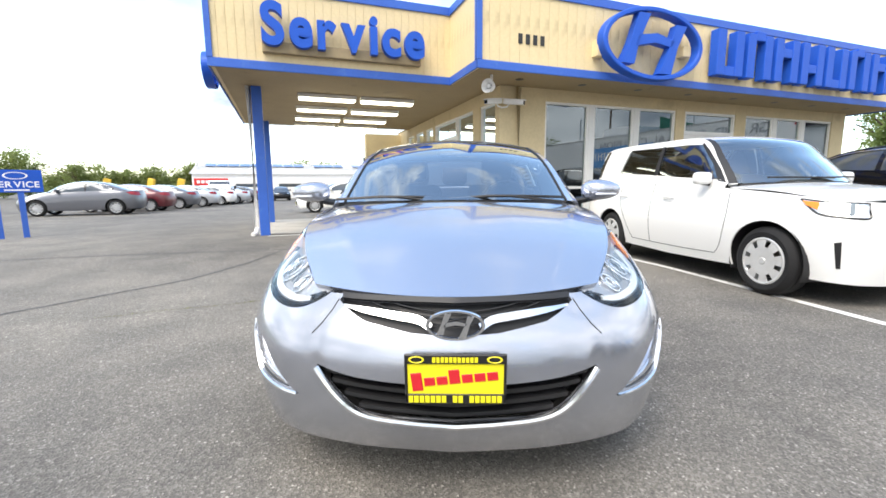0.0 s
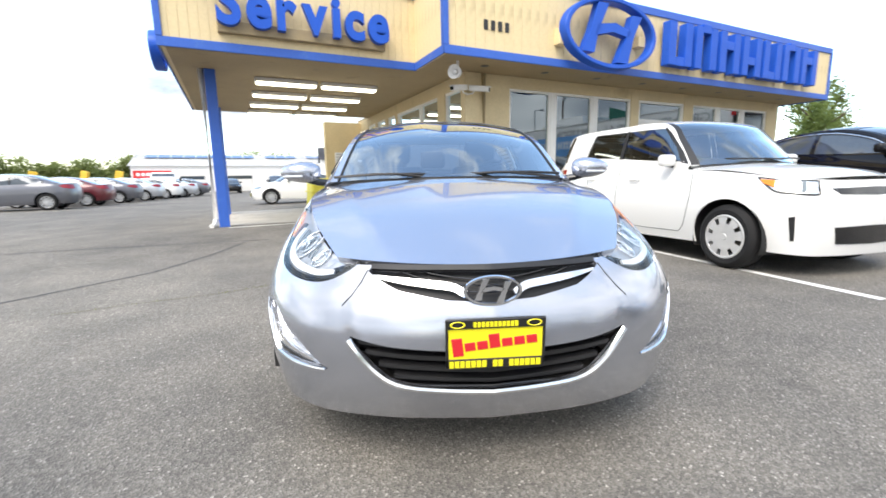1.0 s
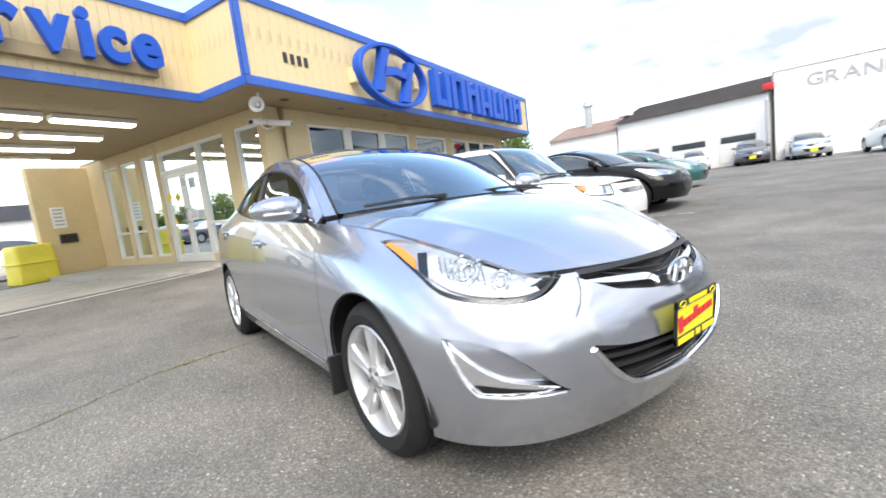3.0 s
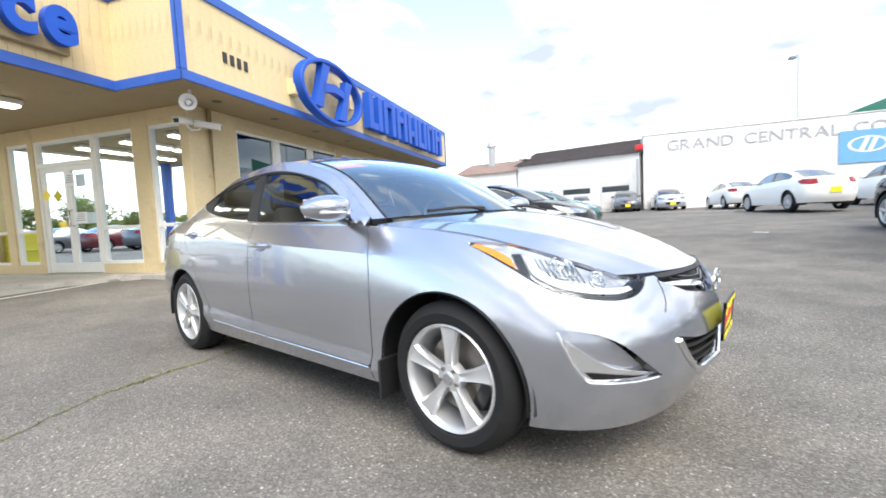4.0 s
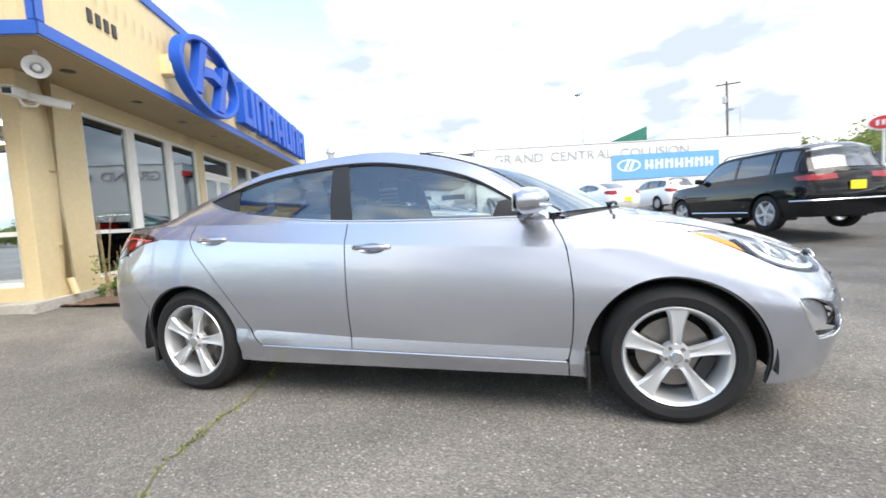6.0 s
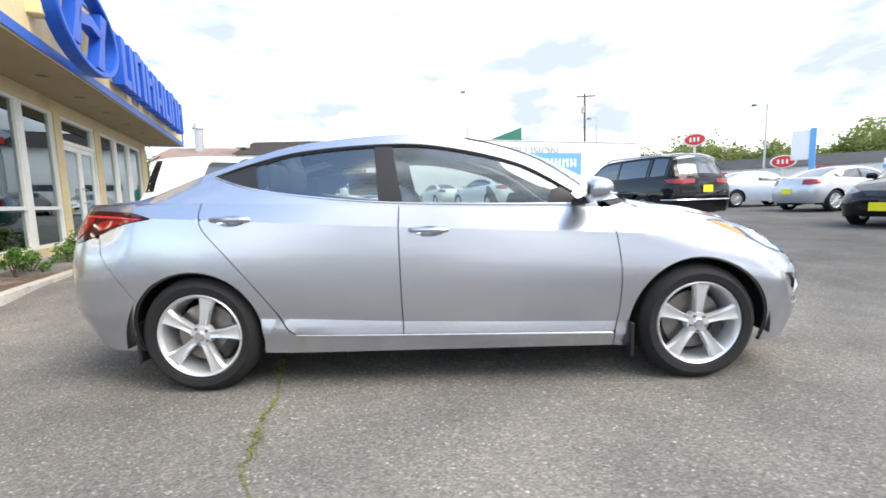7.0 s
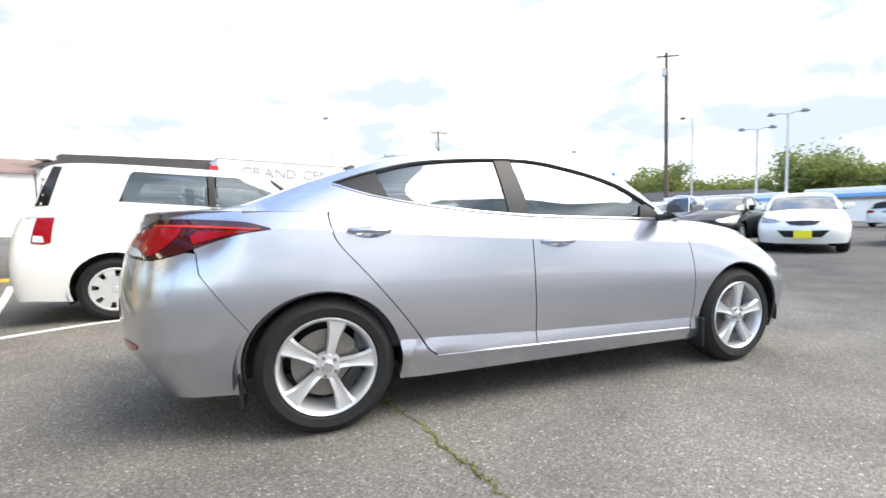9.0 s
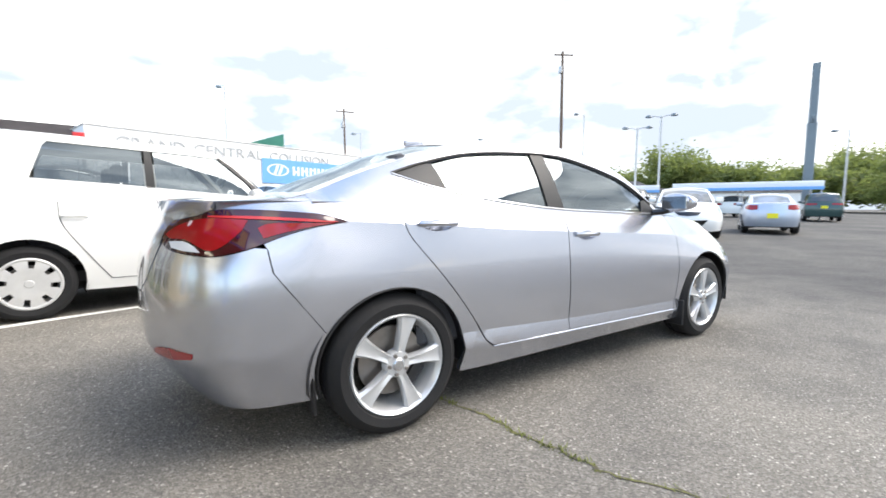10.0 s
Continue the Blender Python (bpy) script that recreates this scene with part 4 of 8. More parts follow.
    for k in range(3):
        chrome_line([(a, 0.640 + 0.018 * k + 0.05 * (abs(a) / 0.35) ** 2) for a in np.linspace(-X(0.3 + 0.01 * k), X(0.3 + 0.01 * k), 21)], 0.0035, -0.028, "grille_bar", bumper, "gloss_black")
    gap = [(a, 0.7065) for a in np.linspace(-X(0.42), X(0.42), 21)] + [(a, float(zt(abs(a), 0.001))) for a in np.linspace(X(0.43), -X(0.43), 21)]
    part("hood_gap_trim", sheet(F.shell, np.array(gap), (), 0.03, 0.012, lift=0.003), M["black_plastic"], bumper, "black gap below the hood")
    emblem(bumper, pose(0, -0.832, 0.658, 2, 0, 0), 0.180, 0.094)
    # lower grille
    part("lower_grille", sheet(back(0.07), both([(0, 0.32), (X(0.3), 0.33), (X(0.46), 0.505), (X(0.41), 0.53), (0, 0.50)])[[*range(0, 5), *range(6, 9)]], (), 0.03, 0), M["black_plastic"], bumper, "black lower grille")
    for k, z in enumerate((0.368, 0.404, 0.440, 0.470)):
        xe = (0.31, 0.355, 0.395, 0.42)[k]
        pts = np.linspace(-X(xe), X(xe), 25)
        rows = [[(a, z + 0.02 * (abs(a) / 0.4) ** 2 + d) for a in pts] for d in (0.007, -0.007)]
        part("grille_bar", sheet(back(0.02), np.concatenate([np.array(rows[0]), np.array(rows[1])[::-1]]), (), 0.02, 0.035), M["black_plastic"], bumper, "black grille bar")
    bot = np.concatenate([lg2, (lg2[:-1] * [-1, 1])[::-1]])
    chrome_line([tuple(p) for p in bot], 0.0115, 0.001, "chrome_strip", bumper, "chrome")
    chrome_line([(a, 0.348) for a in np.linspace(-X(0.26), X(0.26), 15)], 0.004, -0.02, "grille_bar", bumper, "gloss_black")
    plate(car, pose(0, -0.872, 0.511, 4, 0, 0) @ Matrix.Diagonal((0.96, 1, 0.90, 1)), "front_licence_plate", near=True)
    for s in (-1, 1):
        # fog lamp pocket
        part("fog_lamp_bezel", sheet(back(0.07), fog * [s, 1], (), 0.03, 0), M["silver"], bumper, "recessed body-coloured fog lamp pocket")
        lens = np.concatenate([fog_low[1:-1] + [0.0, 0.004], smooth_line([(0.912, 0.555), (0.86, 0.515), (0.80, 0.470), (0.74, 0.440), (0.68, 0.424), (0.60, 0.408), (0.556, 0.396)])]) * [s, 1]
        part("fog_lamp", sheet(back(0.030), lens, (), 0.02, 0.02), M["lamp_chrome"], bumper, "clear fog lamp with chrome reflector")
        part("fog_lamp_divider", sheet(back(0.024), np.array([(0.60, 0.395), (0.80, 0.400), (0.83, 0.425), (0.80, 0.425), (0.68, 0.408)]) * [s, 1], (), 0.02, 0.01), M["gloss_black"], bumper)
        chrome_line([tuple(p * [s, 1]) for p in fog_low[::-1]], 0.006, -0.004, "fog_lamp_trim", bumper, "chrome")
        chrome_line([tuple(p * [s, 1]) for p in smooth_line([(0.905, 0.553), (0.80, 0.466), (0.70, 0.428), (0.56, 0.398)])], 0.004, -0.022, "fog_lamp_trim", bumper, "chrome")
        chrome_line([tuple(p * [s, 1]) for p in smooth_line([(0.442, 0.702), (0.456, 0.650), (0.494, 0.600)])], 0.0022, 0.0, "bumper_seam", bumper, "black_plastic")
        # headlamp: housing, lamps and clear lens
        hl_top = np.array(top_line(1.07, 0.515, 0.006, 18))
        hl = np.concatenate([hl_low, hl_back[1:], hl_top])
        lamp = part("headlight", sheet(back(0.05), hl * [s, 1], (), 0.03, 0.0), M["lamp_dark"], car, "clear headlight with chrome bowls and amber reflector")
        for x, y, z, r, mat in ((0.525, -0.520, 0.698, 0.028, "lamp_chrome"), (0.595, -0.420, 0.730, 0.042, "lamp_chrome")):
            cup = lathe([(0.03, 0.004), (0.028, r * 0.5), (0.012, r * 0.85), (-0.012, r), (-0.012, r + 0.006), (0.02, r + 0.006)], 28)
            part("lamp_bowl", moved(cup, pose(s * x, y, z, 0, 0, 90 + s * 18)), M[mat], lamp, "chrome lamp bowl")
            part("lamp_glass", moved(lathe([(-0.02, 0.0), (-0.016, r * 0.35), (-0.004, r * 0.55)], 24), pose(s * x, y, z, 0, 0, 90 + s * 18)), M["white_lens"], lamp)
        band = np.concatenate([smooth_line([(0.60, 0.682), (0.68, 0.673), (0.80, 0.684), (0.90, 0.708), (0.98, 0.750), (1.0, 0.805)]), smooth_line([(0.968, 0.808), (0.945, 0.758), (0.88, 0.724), (0.79, 0.701), (0.68, 0.690), (0.61, 0.694)])])
        part("light_guide", sheet(back(0.014), band * [s, 1], (), 0.02, 0.01), M["white_lens"], lamp, "white light guide")
        amb = np.concatenate([smooth_line([(1.045, 0.771), (1.09, 0.793), (1.16, 0.827), (1.235, 0.856)]), smooth_line([(1.20, 0.860), (1.13, 0.840), (1.06, 0.806)])])
        part("amber_reflector", sheet(back(0.008), amb * [s, 1], (), 0.02, 0.01), M["amber"], lamp, "amber side reflector")
        part("lamp_surround", sheet(back(0.022), np.concatenate([hl_low[:-1], (hl_low[:-1] + [0, 0.013])[::-1]]) * [s, 1], (), 0.03, 0.0), M["gloss_black"], lamp)
        for ca, cz, r in ((0.855, 0.756, 0.044), (0.855, 0.756, 0.026), (0.725, 0.718, 0.026), (0.725, 0.718, 0.014)):
            chrome_line([(s * (ca + r * 1.15 * math.cos(k * math.pi / 12)), cz + r * math.sin(k * math.pi / 12)) for k in range(25)], 0.004, 0.0, "reflector_ring", lamp, "lamp_chrome", back(0.036))
        for k in range(9):
            a0, z0 = 0.775 + 0.022 * k, 0.712 + 0.004 * k
            chrome_line([(s * (a0 + 0.012 * q), z0 + 0.030 * q) for q in range(3)], 0.0022, 0.0, "reflector_rib", lamp, "grey_post", back(0.042))
        for o in ([(0.522, 0.706), (0.56, 0.690), (0.64, 0.676), (0.62, 0.695), (0.56, 0.712)], [(0.985, 0.74), (1.03, 0.765), (1.05, 0.82), (1.01, 0.82)]):
            part("lamp_divider", sheet(back(0.028), np.array(o) * [s, 1], (), 0.02, 0.012), M["gloss_black"], lamp, "black divider inside the lamp")
        cover = part("headlight_lens", sheet(F.shell, hl * [s, 1], (), 0.03, 0.006, lift=-0.002), M["lens"], lamp, "clear plastic lens")
        cover.visible_shadow = False
        # front fender
        fen = [(A(y), z) for y, z in arch(*FRONT_ARCH, 118, -15)]
        fo = seam + [tuple(p) for p in hl_low if p[0] > 0.99] + [tuple(p) for p in hl_back[1:] + [0, 0.002]] + top_line(1.10, A(0.462), 0.004, 12)
        fo += [(A(y), z) for y, z in smooth_line([(0.464, 0.93), (0.439, 0.836), (0.426, 0.60), (0.436, 0.40), (0.456, 0.290)])] + [(A(0.456), 0.205)] + fen[::-1]
        part("front_fender", sheet(F.shell, np.array(fo) * [s, 1], (), 0.022, 0.018, lines=ridges(s)), M["silver"], car, sharp=13)
        # doors
        ds = smooth_line([(0.470, 0.93), (0.445, 0.836), (0.432, 0.60), (0.442, 0.40), (0.462, 0.296)])
        fd = [(A(y), z) for y, z in ds] + [(A(y), 0.287 + 0.019 * (y - 0.46)) for y in np.linspace(0.48, 1.57, 9)] + [(A(1.585), 0.3085), (A(1.592), 0.60), (A(1.597), 0.86)]
        fd += top_line(A(1.597), A(0.475), 0.004, 14)
        def cup_hole(y, z):
            k = np.linspace(0, 2 * np.pi, 28, endpoint=False)
            return np.stack([s * (A(y) + 0.079 * np.cos(k)), z - 0.004 + 0.0275 * np.sin(k)], -1)
        d1 = part("front_door", sheet(F.shell, np.array(fd) * [s, 1], (cup_hole(1.44, 0.852),), 0.022, 0.008, lines=ridges(s)), M["silver"], car, sharp=13)
        rs = smooth_line([(2.650, 1.0), (2.638, 0.93), (2.606, 0.865), (2.484, 0.725), (2.36, 0.575), (2.244, 0.420), (2.205, 0.355), (2.16, 0.321)])
        rd = [(A(1.603), 0.86), (A(1.598), 0.60), (A(1.591), 0.3087)] + [(A(y), 0.287 + 0.019 * (y - 0.46)) for y in np.linspace(1.61, 2.14, 6)]
        rd += [(A(y), z) for y, z in rs[::-1]] + top_line(A(2.646), A(1.603), 0.004, 12)
        d2 = part("rear_door", sheet(F.shell, np.array(rd) * [s, 1], (cup_hole(2.475, 0.930),), 0.022, 0.008, lines=ridges(s)), M["silver"], car, sharp=13)
        for door, y, z in ((d1, 1.44, 0.852), (d2, 2.475, 0.930)):
            px = float(F.shell(np.array([A(y)]), np.array([z]))[0, 0])
            cup = moved(lathe([(0.0, 0.046), (0.006, 0.044), (0.022, 0.030), (0.028, 0.0)], 28), Matrix.Translation((s * (px - 0.001), y, z - 0.004)) @ Matrix.Diagonal((-s, 1.75, 0.62, 1)))
            part("handle_cup", cup, M["silver"], door)
            bar = tube([(s * (px + 0.002), y - 0.098, z + 0.004), (s * (px + 0.020), y - 0.075, z + 0.005), (s * (px + 0.030), y, z + 0.006), (s * (px + 0.020), y + 0.075, z + 0.006), (s * (px + 0.002), y + 0.098, z + 0.006)], 0.0145)
            part("door_handle", bar, M["silver"], door, "body-coloured door handle")
        # sill and rear quarter
        chrome_line([(s * A(y), 0.280 + 0.019 * (y - 0.46)) for y in np.linspace(0.47, 2.16, 24)], 0.0055, 0.0015, "sill_ridge", car, "silver")
        sill = [(A(y), 0.205) for y in np.linspace(0.462, 2.2, 14)] + [(A(2.342), 0.21)]
        up = [(A(2.3415), 0.237), (A(2.2528), 0.4175), (A(2.211), 0.350), (A(2.166), 0.3125)] + [(A(y), 0.281 + 0.019 * (y - 0.46)) for y in np.linspace(2.12, 0.48, 14)] + [(A(0.462), 0.281)]
        part("sill", sheet(F.shell, np.array(sill + up) * [s, 1], (), 0.03, 0.03), M["silver"], car)
        rear_arch = arch(*REAR_ARCH, 190, 34, 26)
        tl_low = smooth_line([(4.308, 0.948), (4.44, 0.929), (4.565, 0.896), (4.681, 0.853), (4.79, 0.829), (4.87, 0.829), (5.03, 0.842), (5.125, 0.866)])
        tl_top = smooth_line([(5.145, 0.905), (5.11, 0.948), (4.93, 0.968), (4.833, 0.993), (4.685, 0.994), (4.48, 0.983), (4.40, 0.974), (4.312, 0.951)])
        qseam = [(3.004, 0.507), (3.06, 0.585), (3.122, 0.669), (3.19, 0.76), (3.212, 0.845)]
        qp = [(A(2.340), 0.238), (A(2.252), 0.418)] + [(A(y + 0.006), z) for y, z in rs[::-1] if z > 0.42] + top_line(A(2.655), 4.84, 0.004, 16)
        qp += [tuple(p) for p in tl_top + [0, 0.003] if p[0] < 4.836] + [tuple(p) for p in tl_low - [0.002, 0.002] if p[0] < 4.64] + [(A(y), z) for y, z in qseam[::-1]] + [(A(y), z) for y, z in rear_arch[::-1]]
        part("rear_quarter", sheet(F.shell, np.array(qp) * [s, 1], (), 0.022, 0.018, lines=ridges(s)), M["silver"], car, sharp=13)
        # tail lamp
        tlp = np.concatenate([tl_low, tl_top])
        tl = part("tail_light", sheet(F.shell, tlp * [s, 1], (), 0.022, 0.015, lift=0.002), M["dark_red"], car, "dark red wrap-round tail light")
        red = np.concatenate([smooth_line([(5.12, 0.898), (5.05, 0.930), (4.94, 0.956), (4.82, 0.963), (4.70, 0.956)]), smooth_line([(4.715, 0.92), (4.76, 0.875), (4.80, 0.850), (4.84, 0.846), (4.90, 0.868), (4.96, 0.884), (5.06, 0.884)])])
        part("red_lens", sheet(F.shell, red * [s, 1], (), 0.02, 0.004, lift=0.005), M["red_lens"], tl, "bright red lamp lens")
        red2 = np.concatenate([smooth_line([(4.66, 0.925), (4.62, 0.942), (4.50, 0.944), (4.36, 0.944)]), smooth_line([(4.44, 0.933), (4.56, 0.908), (4.635, 0.888)])])
        part("red_lens", sheet(F.shell, red2 * [s, 1], (), 0.02, 0.004, lift=0.005), M["red_lens"], tl, "bright red lamp lens")
        strip_ = np.concatenate([smooth_line([(4.86, 0.972), (4.70, 0.970), (4.52, 0.961), (4.345, 0.950)]), smooth_line([(4.37, 0.946), (4.52, 0.952), (4.70, 0.960), (4.86, 0.966)])])
        part("light_guide", sheet(F.shell, strip_ * [s, 1], (), 0.02, 0.003, lift=0.0065), M["red_guide"], tl, "paler red light strip")
        wht = np.concatenate([smooth_line([(5.06, 0.873), (4.96, 0.876), (4.90, 0.860), (4.865, 0.838)]), smooth_line([(4.95, 0.842), (5.03, 0.851)])])
        part("reverse_lamp", sheet(F.shell, wht * [s, 1], (), 0.02, 0.004, lift=0.006), M["white_lens"], tl, "clear reversing lamp")
        # cabin side with window opening
        ys = np.linspace(0.53, 3.02, 40)
        lo, hi = F.belt(ys)[:, 1] - 0.004, F.rail(ys)[:, 1]
        side = np.concatenate([np.stack([ys, lo], -1), np.stack([ys, np.maximum(hi - 0.001, lo + 0.004)], -1)[::-1]])
        dlo = np.concatenate([smooth_line([(0.62, 0.978), (1.0, 0.984), (1.62, 1.006), (2.10, 1.052), (2.42, 1.105), (2.615, 1.165)]), smooth_line([(2.57, 1.182), (2.43, 1.228), (2.14, 1.290), (1.70, 1.317), (1.36, 1.297), (0.95, 1.195), (0.70, 1.060)])])
        part("window_frame", sheet(F.house(s), side, [dlo], 0.04, 0.02), M["silver"], car)
        hs = F.house(s)
        part("pillar_trim", sheet(hs, [(1.575, 1.0), (1.705, 1.008), (1.735, 1.318), (1.635, 1.318)], (), 0.04, 0.01, lift=-0.001), M["black_plastic"], car, "black door pillar")
        part("quarter_trim", sheet(hs, [(2.36, 1.094), (2.44, 1.106), (2.612, 1.163), (2.57, 1.182), (2.44, 1.223), (2.40, 1.225)], (), 0.03, 0.01, lift=-0.002), M["black_plastic"], car, "black window corner")
        part("mirror_triangle", sheet(hs, [(0.615, 0.978), (0.80, 0.980), (0.775, 1.055), (0.71, 1.068)], (), 0.03, 0.01, lift=-0.001), M["black_plastic"], car, "black mirror corner")
        g1 = np.concatenate([smooth_line([(0.66, 0.977), (1.0, 0.982), (1.60, 1.004)]), smooth_line([(1.66, 1.318), (1.36, 1.299), (0.95, 1.198), (0.70, 1.062)])])
        g2 = np.concatenate([smooth_line([(1.68, 1.006), (2.10, 1.050), (2.40, 1.10)]), smooth_line([(2.43, 1.230), (2.14, 1.292), (1.71, 1.319)])])
        for nm, g in (("front_side_window", g1), ("rear_side_window", g2)):
            w = part(nm, sheet(hs, g, (), 0.05, 0.0, lift=-0.010), M["glass_car"], car, "tinted side window glass")
            w.visible_shadow = False
        belt = smooth_line([(0.60, 0.974), (1.0, 0.980), (1.62, 1.002), (2.10, 1.048), (2.42, 1.102), (2.62, 1.166)])
        chrome_line([tuple(p) for p in belt], 0.0055, 0.003, "chrome_belt_strip", car, "chrome", hs)
        chrome_line([tuple(p) for p in smooth_line([(2.62, 1.168), (2.43, 1.230), (2.14, 1.293), (1.70, 1.320), (1.36, 1.300), (0.95, 1.198), (0.66, 1.035)])], 0.007, 0.0, "window_seal", car, "black_plastic", hs)
        # mirror
        shell = bmesh.new()
        bmesh.ops.create_uvsphere(shell, u_segments=24, v_segments=16, radius=1.0)
        for v in shell.verts:
            x, y, z = v.co
            y = y if y < 0 else y * 0.25
            z = math.copysign(abs(z) ** 0.75, z) * (1 - 0.18 * x * s)
            v.co = (x * 0.122, y * 0.108, z * 0.062)
        turn = Matrix.Translation((s * 0.896, 0.625, 1.045)) @ Matrix.Rotation(radians(s * 10), 4, "Z")
        mir = part("side_mirror", moved(shell, turn), M["silver"], car, "body-coloured door mirror")
        part("mirror_glass", moved(box(-0.092, 0.092, 0.028, 0.036, -0.044, 0.044, 0.003, 1), turn), M["chrome"], mir, "mirror glass")
        part("mirror_base", tube([(s * 0.745, 0.66, 0.978), (s * 0.80, 0.63, 0.985), (s * 0.865, 0.595, 1.005)], 0.022, 10), M["gloss_black"], mir, "black mirror foot")
        part("turn_signal", moved(box(-0.07, 0.05, -0.112, -0.08, -0.030, -0.020, 0.003, 1), turn), M["white_lens"], mir)
        # wheel housing, flaps, wheels
        for y, (ay, az, ar) in ((0.0, FRONT_ARCH), (2.685, REAR_ARCH)):
            k = np.radians(np.linspace(-7, 187, 30))
            bm = bmesh.new()
            r0 = [bm.verts.new((s * 0.52, ay + (ar + 0.012) * math.cos(a), az + (ar + 0.012) * math.sin(a))) for a in k]
            r1 = [bm.verts.new((s * 0.805, ay + (ar + 0.012) * math.cos(a), az + (ar + 0.012) * math.sin(a))) for a in k]
            for i in range(len(k) - 1):
                bm.faces.new((r0[i], r0[i + 1], r1[i + 1], r1[i]))
            bm.faces.new(r0)
            part("wheel_housing", bm, M["black_plastic"], car, "black wheel-arch liner")
            chrome_line([(s * A(yy), zz) for yy, zz in arch(ay, az, ar - 0.004, 190, -12, 30)], 0.006, -0.010, "arch_edge", car, "black_plastic")
            wheel(car, s * 0.708, y, R_WHEEL - 0.002, R_WHEEL, 0.226, 0.205, "five", True)
        part("mud_flap", box(s * 0.77 - 0.08, s * 0.77 + 0.045, 0.366, 0.382, 0.15, 0.34, 0.006, 1), M["black_plastic"], car, "black mud flap")
        part("mud_flap", moved(box(s * 0.71 - 0.06, s * 0.71 + 0.06, -0.01, 0.01, 0.0, 0.22, 0.008, 1), pose(0, 3.045, 0.16, -3)), M["black_plastic"], car, "black mud flap")
        # rear bumper reflector
        rf = [(4.912, 0.460), (4.918, 0.440), (5.02, 0.424), (5.16, 0.420), (5.20, 0.428), (5.16, 0.452), (5.04, 0.466)]
        part("rear_reflector", sheet(F.shell, np.array(rf) * [s, 1], (), 0.03, 0.004, lift=0.004), M["red_lens"], car, "red bumper reflector")
        # wiper
        wb = tube([(s * 0.30 - 0.33, 0.215, 1.008), (s * 0.30 - 0.1, 0.195, 1.020), (s * 0.30 + 0.10, 0.205, 1.018), (s * 0.30 + 0.28, 0.275, 1.010)], 0.008, 6)
        part("wiper", merge(wb, rod((s * 0.30 + 0.26, 0.20, 0.988), (s * 0.30, 0.200, 1.018), 0.007)), M["black_plastic"], car, "black wiper arm")

    hs = F.house(1)
    paper = part("window_sticker", sheet(hs, [(1.80, 1.075), (2.16, 1.085), (2.16, 1.265), (1.80, 1.265)], (), 0.05, 0.0, lift=-0.016), M["white_vinyl"], car, "white price sheet in the rear window")
    for k in range(5):
        z = 1.235 - 0.032 * k
        part("print_bar", sheet(hs, [(1.84, z), (2.10 - 0.04 * (k % 3), z), (2.10 - 0.04 * (k % 3), z + 0.012), (1.84, z + 0.012)], (), 0.05, 0.0, lift=-0.022), M["letter_grey"], paper)
    # rear bumper
    A_ = F.ay
    hb = [(A_(y), z) for y, z in arch(*REAR_ARCH, 34, -12, 12)][::-1]
    end = F.arc[-1]
    rb = hb + [(A_(y), z) for y, z in [(3.010, 0.510), (3.066, 0.589), (3.128, 0.672), (3.196, 0.762), (3.218, 0.850)]] + [tuple(p) for p in tl_low - [0, 0.004] if p[0] > 4.648] + [(5.20, 0.722), (5.28, 0.66), (end, 0.65)]
    rb += [(end, 0.262), (F.axr(0.32), 0.245), (F.axr(0.62), 0.212), (A_(3.12), 0.222)]
    for s in (-1, 1):
        part("rear_bumper", sheet(F.shell, np.array(rb) * [s, 1], (), 0.026, 0.02, lines=ridges(s)), M["silver"], car)
        lid = [(5.15, 0.845), (5.206, 0.727), (5.284, 0.667), (end, 0.657), (end, float(F.zs(end)) - 0.003)] + top_line(end - 0.05, 4.846, 0.003, 12) + [(4.845, 0.998), (4.935, 0.973), (5.115, 0.953), (5.152, 0.905)]
        part("boot_lid", sheet(F.shell, np.array(lid) * [s, 1], (), 0.026, 0.015), M["silver"], car)
    part("bumper_skirt", sheet(F.shell, np.array([(s_ * a, z) for s_, rows in ((1, [(A_(3.1), 0.20), (F.axr(0.5), 0.20), (end, 0.20), (end, 0.29), (F.axr(0.5), 0.29), (A_(3.1), 0.262)]),) for a, z in rows]), (), 0.05, 0.01, lift=-0.02), M["black_plastic"], car)

    # top: hood, windscreen, roof, rear window, boot
    def top(u, v):
        s, r = np.asarray(u) / 0.7, np.asarray(v) / 0.42
        p = F.over(s, r)
        hood = np.clip(3.05 - r, 0, 1) * np.clip(r / 0.5, 0, 1)
        p[:, 2] += hood * 0.010 * np.exp(-np.abs(np.abs(s) - (0.60 + 0.09 * r)) / 0.09)
        return p

    def rect(s0, s1, r0, r1):
        return np.array([(s0 * 0.7, r0 * 0.42), (s1 * 0.7, r0 * 0.42), (s1 * 0.7, r1 * 0.42), (s0 * 0.7, r1 * 0.42)])

    part("hood", sheet(top, rect(-0.995, 0.995, 0.015, 3.0), (), 0.035, 0.02), M["silver"], car)
    part("cowl", sheet(top, rect(-0.90, 0.90, 2.97, 4.03), (), 0.06, 0.0, lift=-0.012), M["black_plastic"], car, "black wiper cowl")
    ws = part("windscreen", sheet(top, rect(-0.93, 0.93, 4.0, 5.93), (), 0.06, 0.0, lift=-0.004), M["glass_wind"], car, "clear windscreen")
    ws.visible_shadow = False
    for s in (-1, 1):
        part("windscreen_pillar", sheet(top, rect(s * 0.93, s * 1.0, 3.98, 5.96), (), 0.05, 0.03), M["silver"], car)
        chrome_line([(s * 0.93 * 0.7, r * 0.42) for r in np.linspace(4.0, 5.95, 16)], 0.007, -0.004, "windscreen_seal", car, "black_plastic", top)
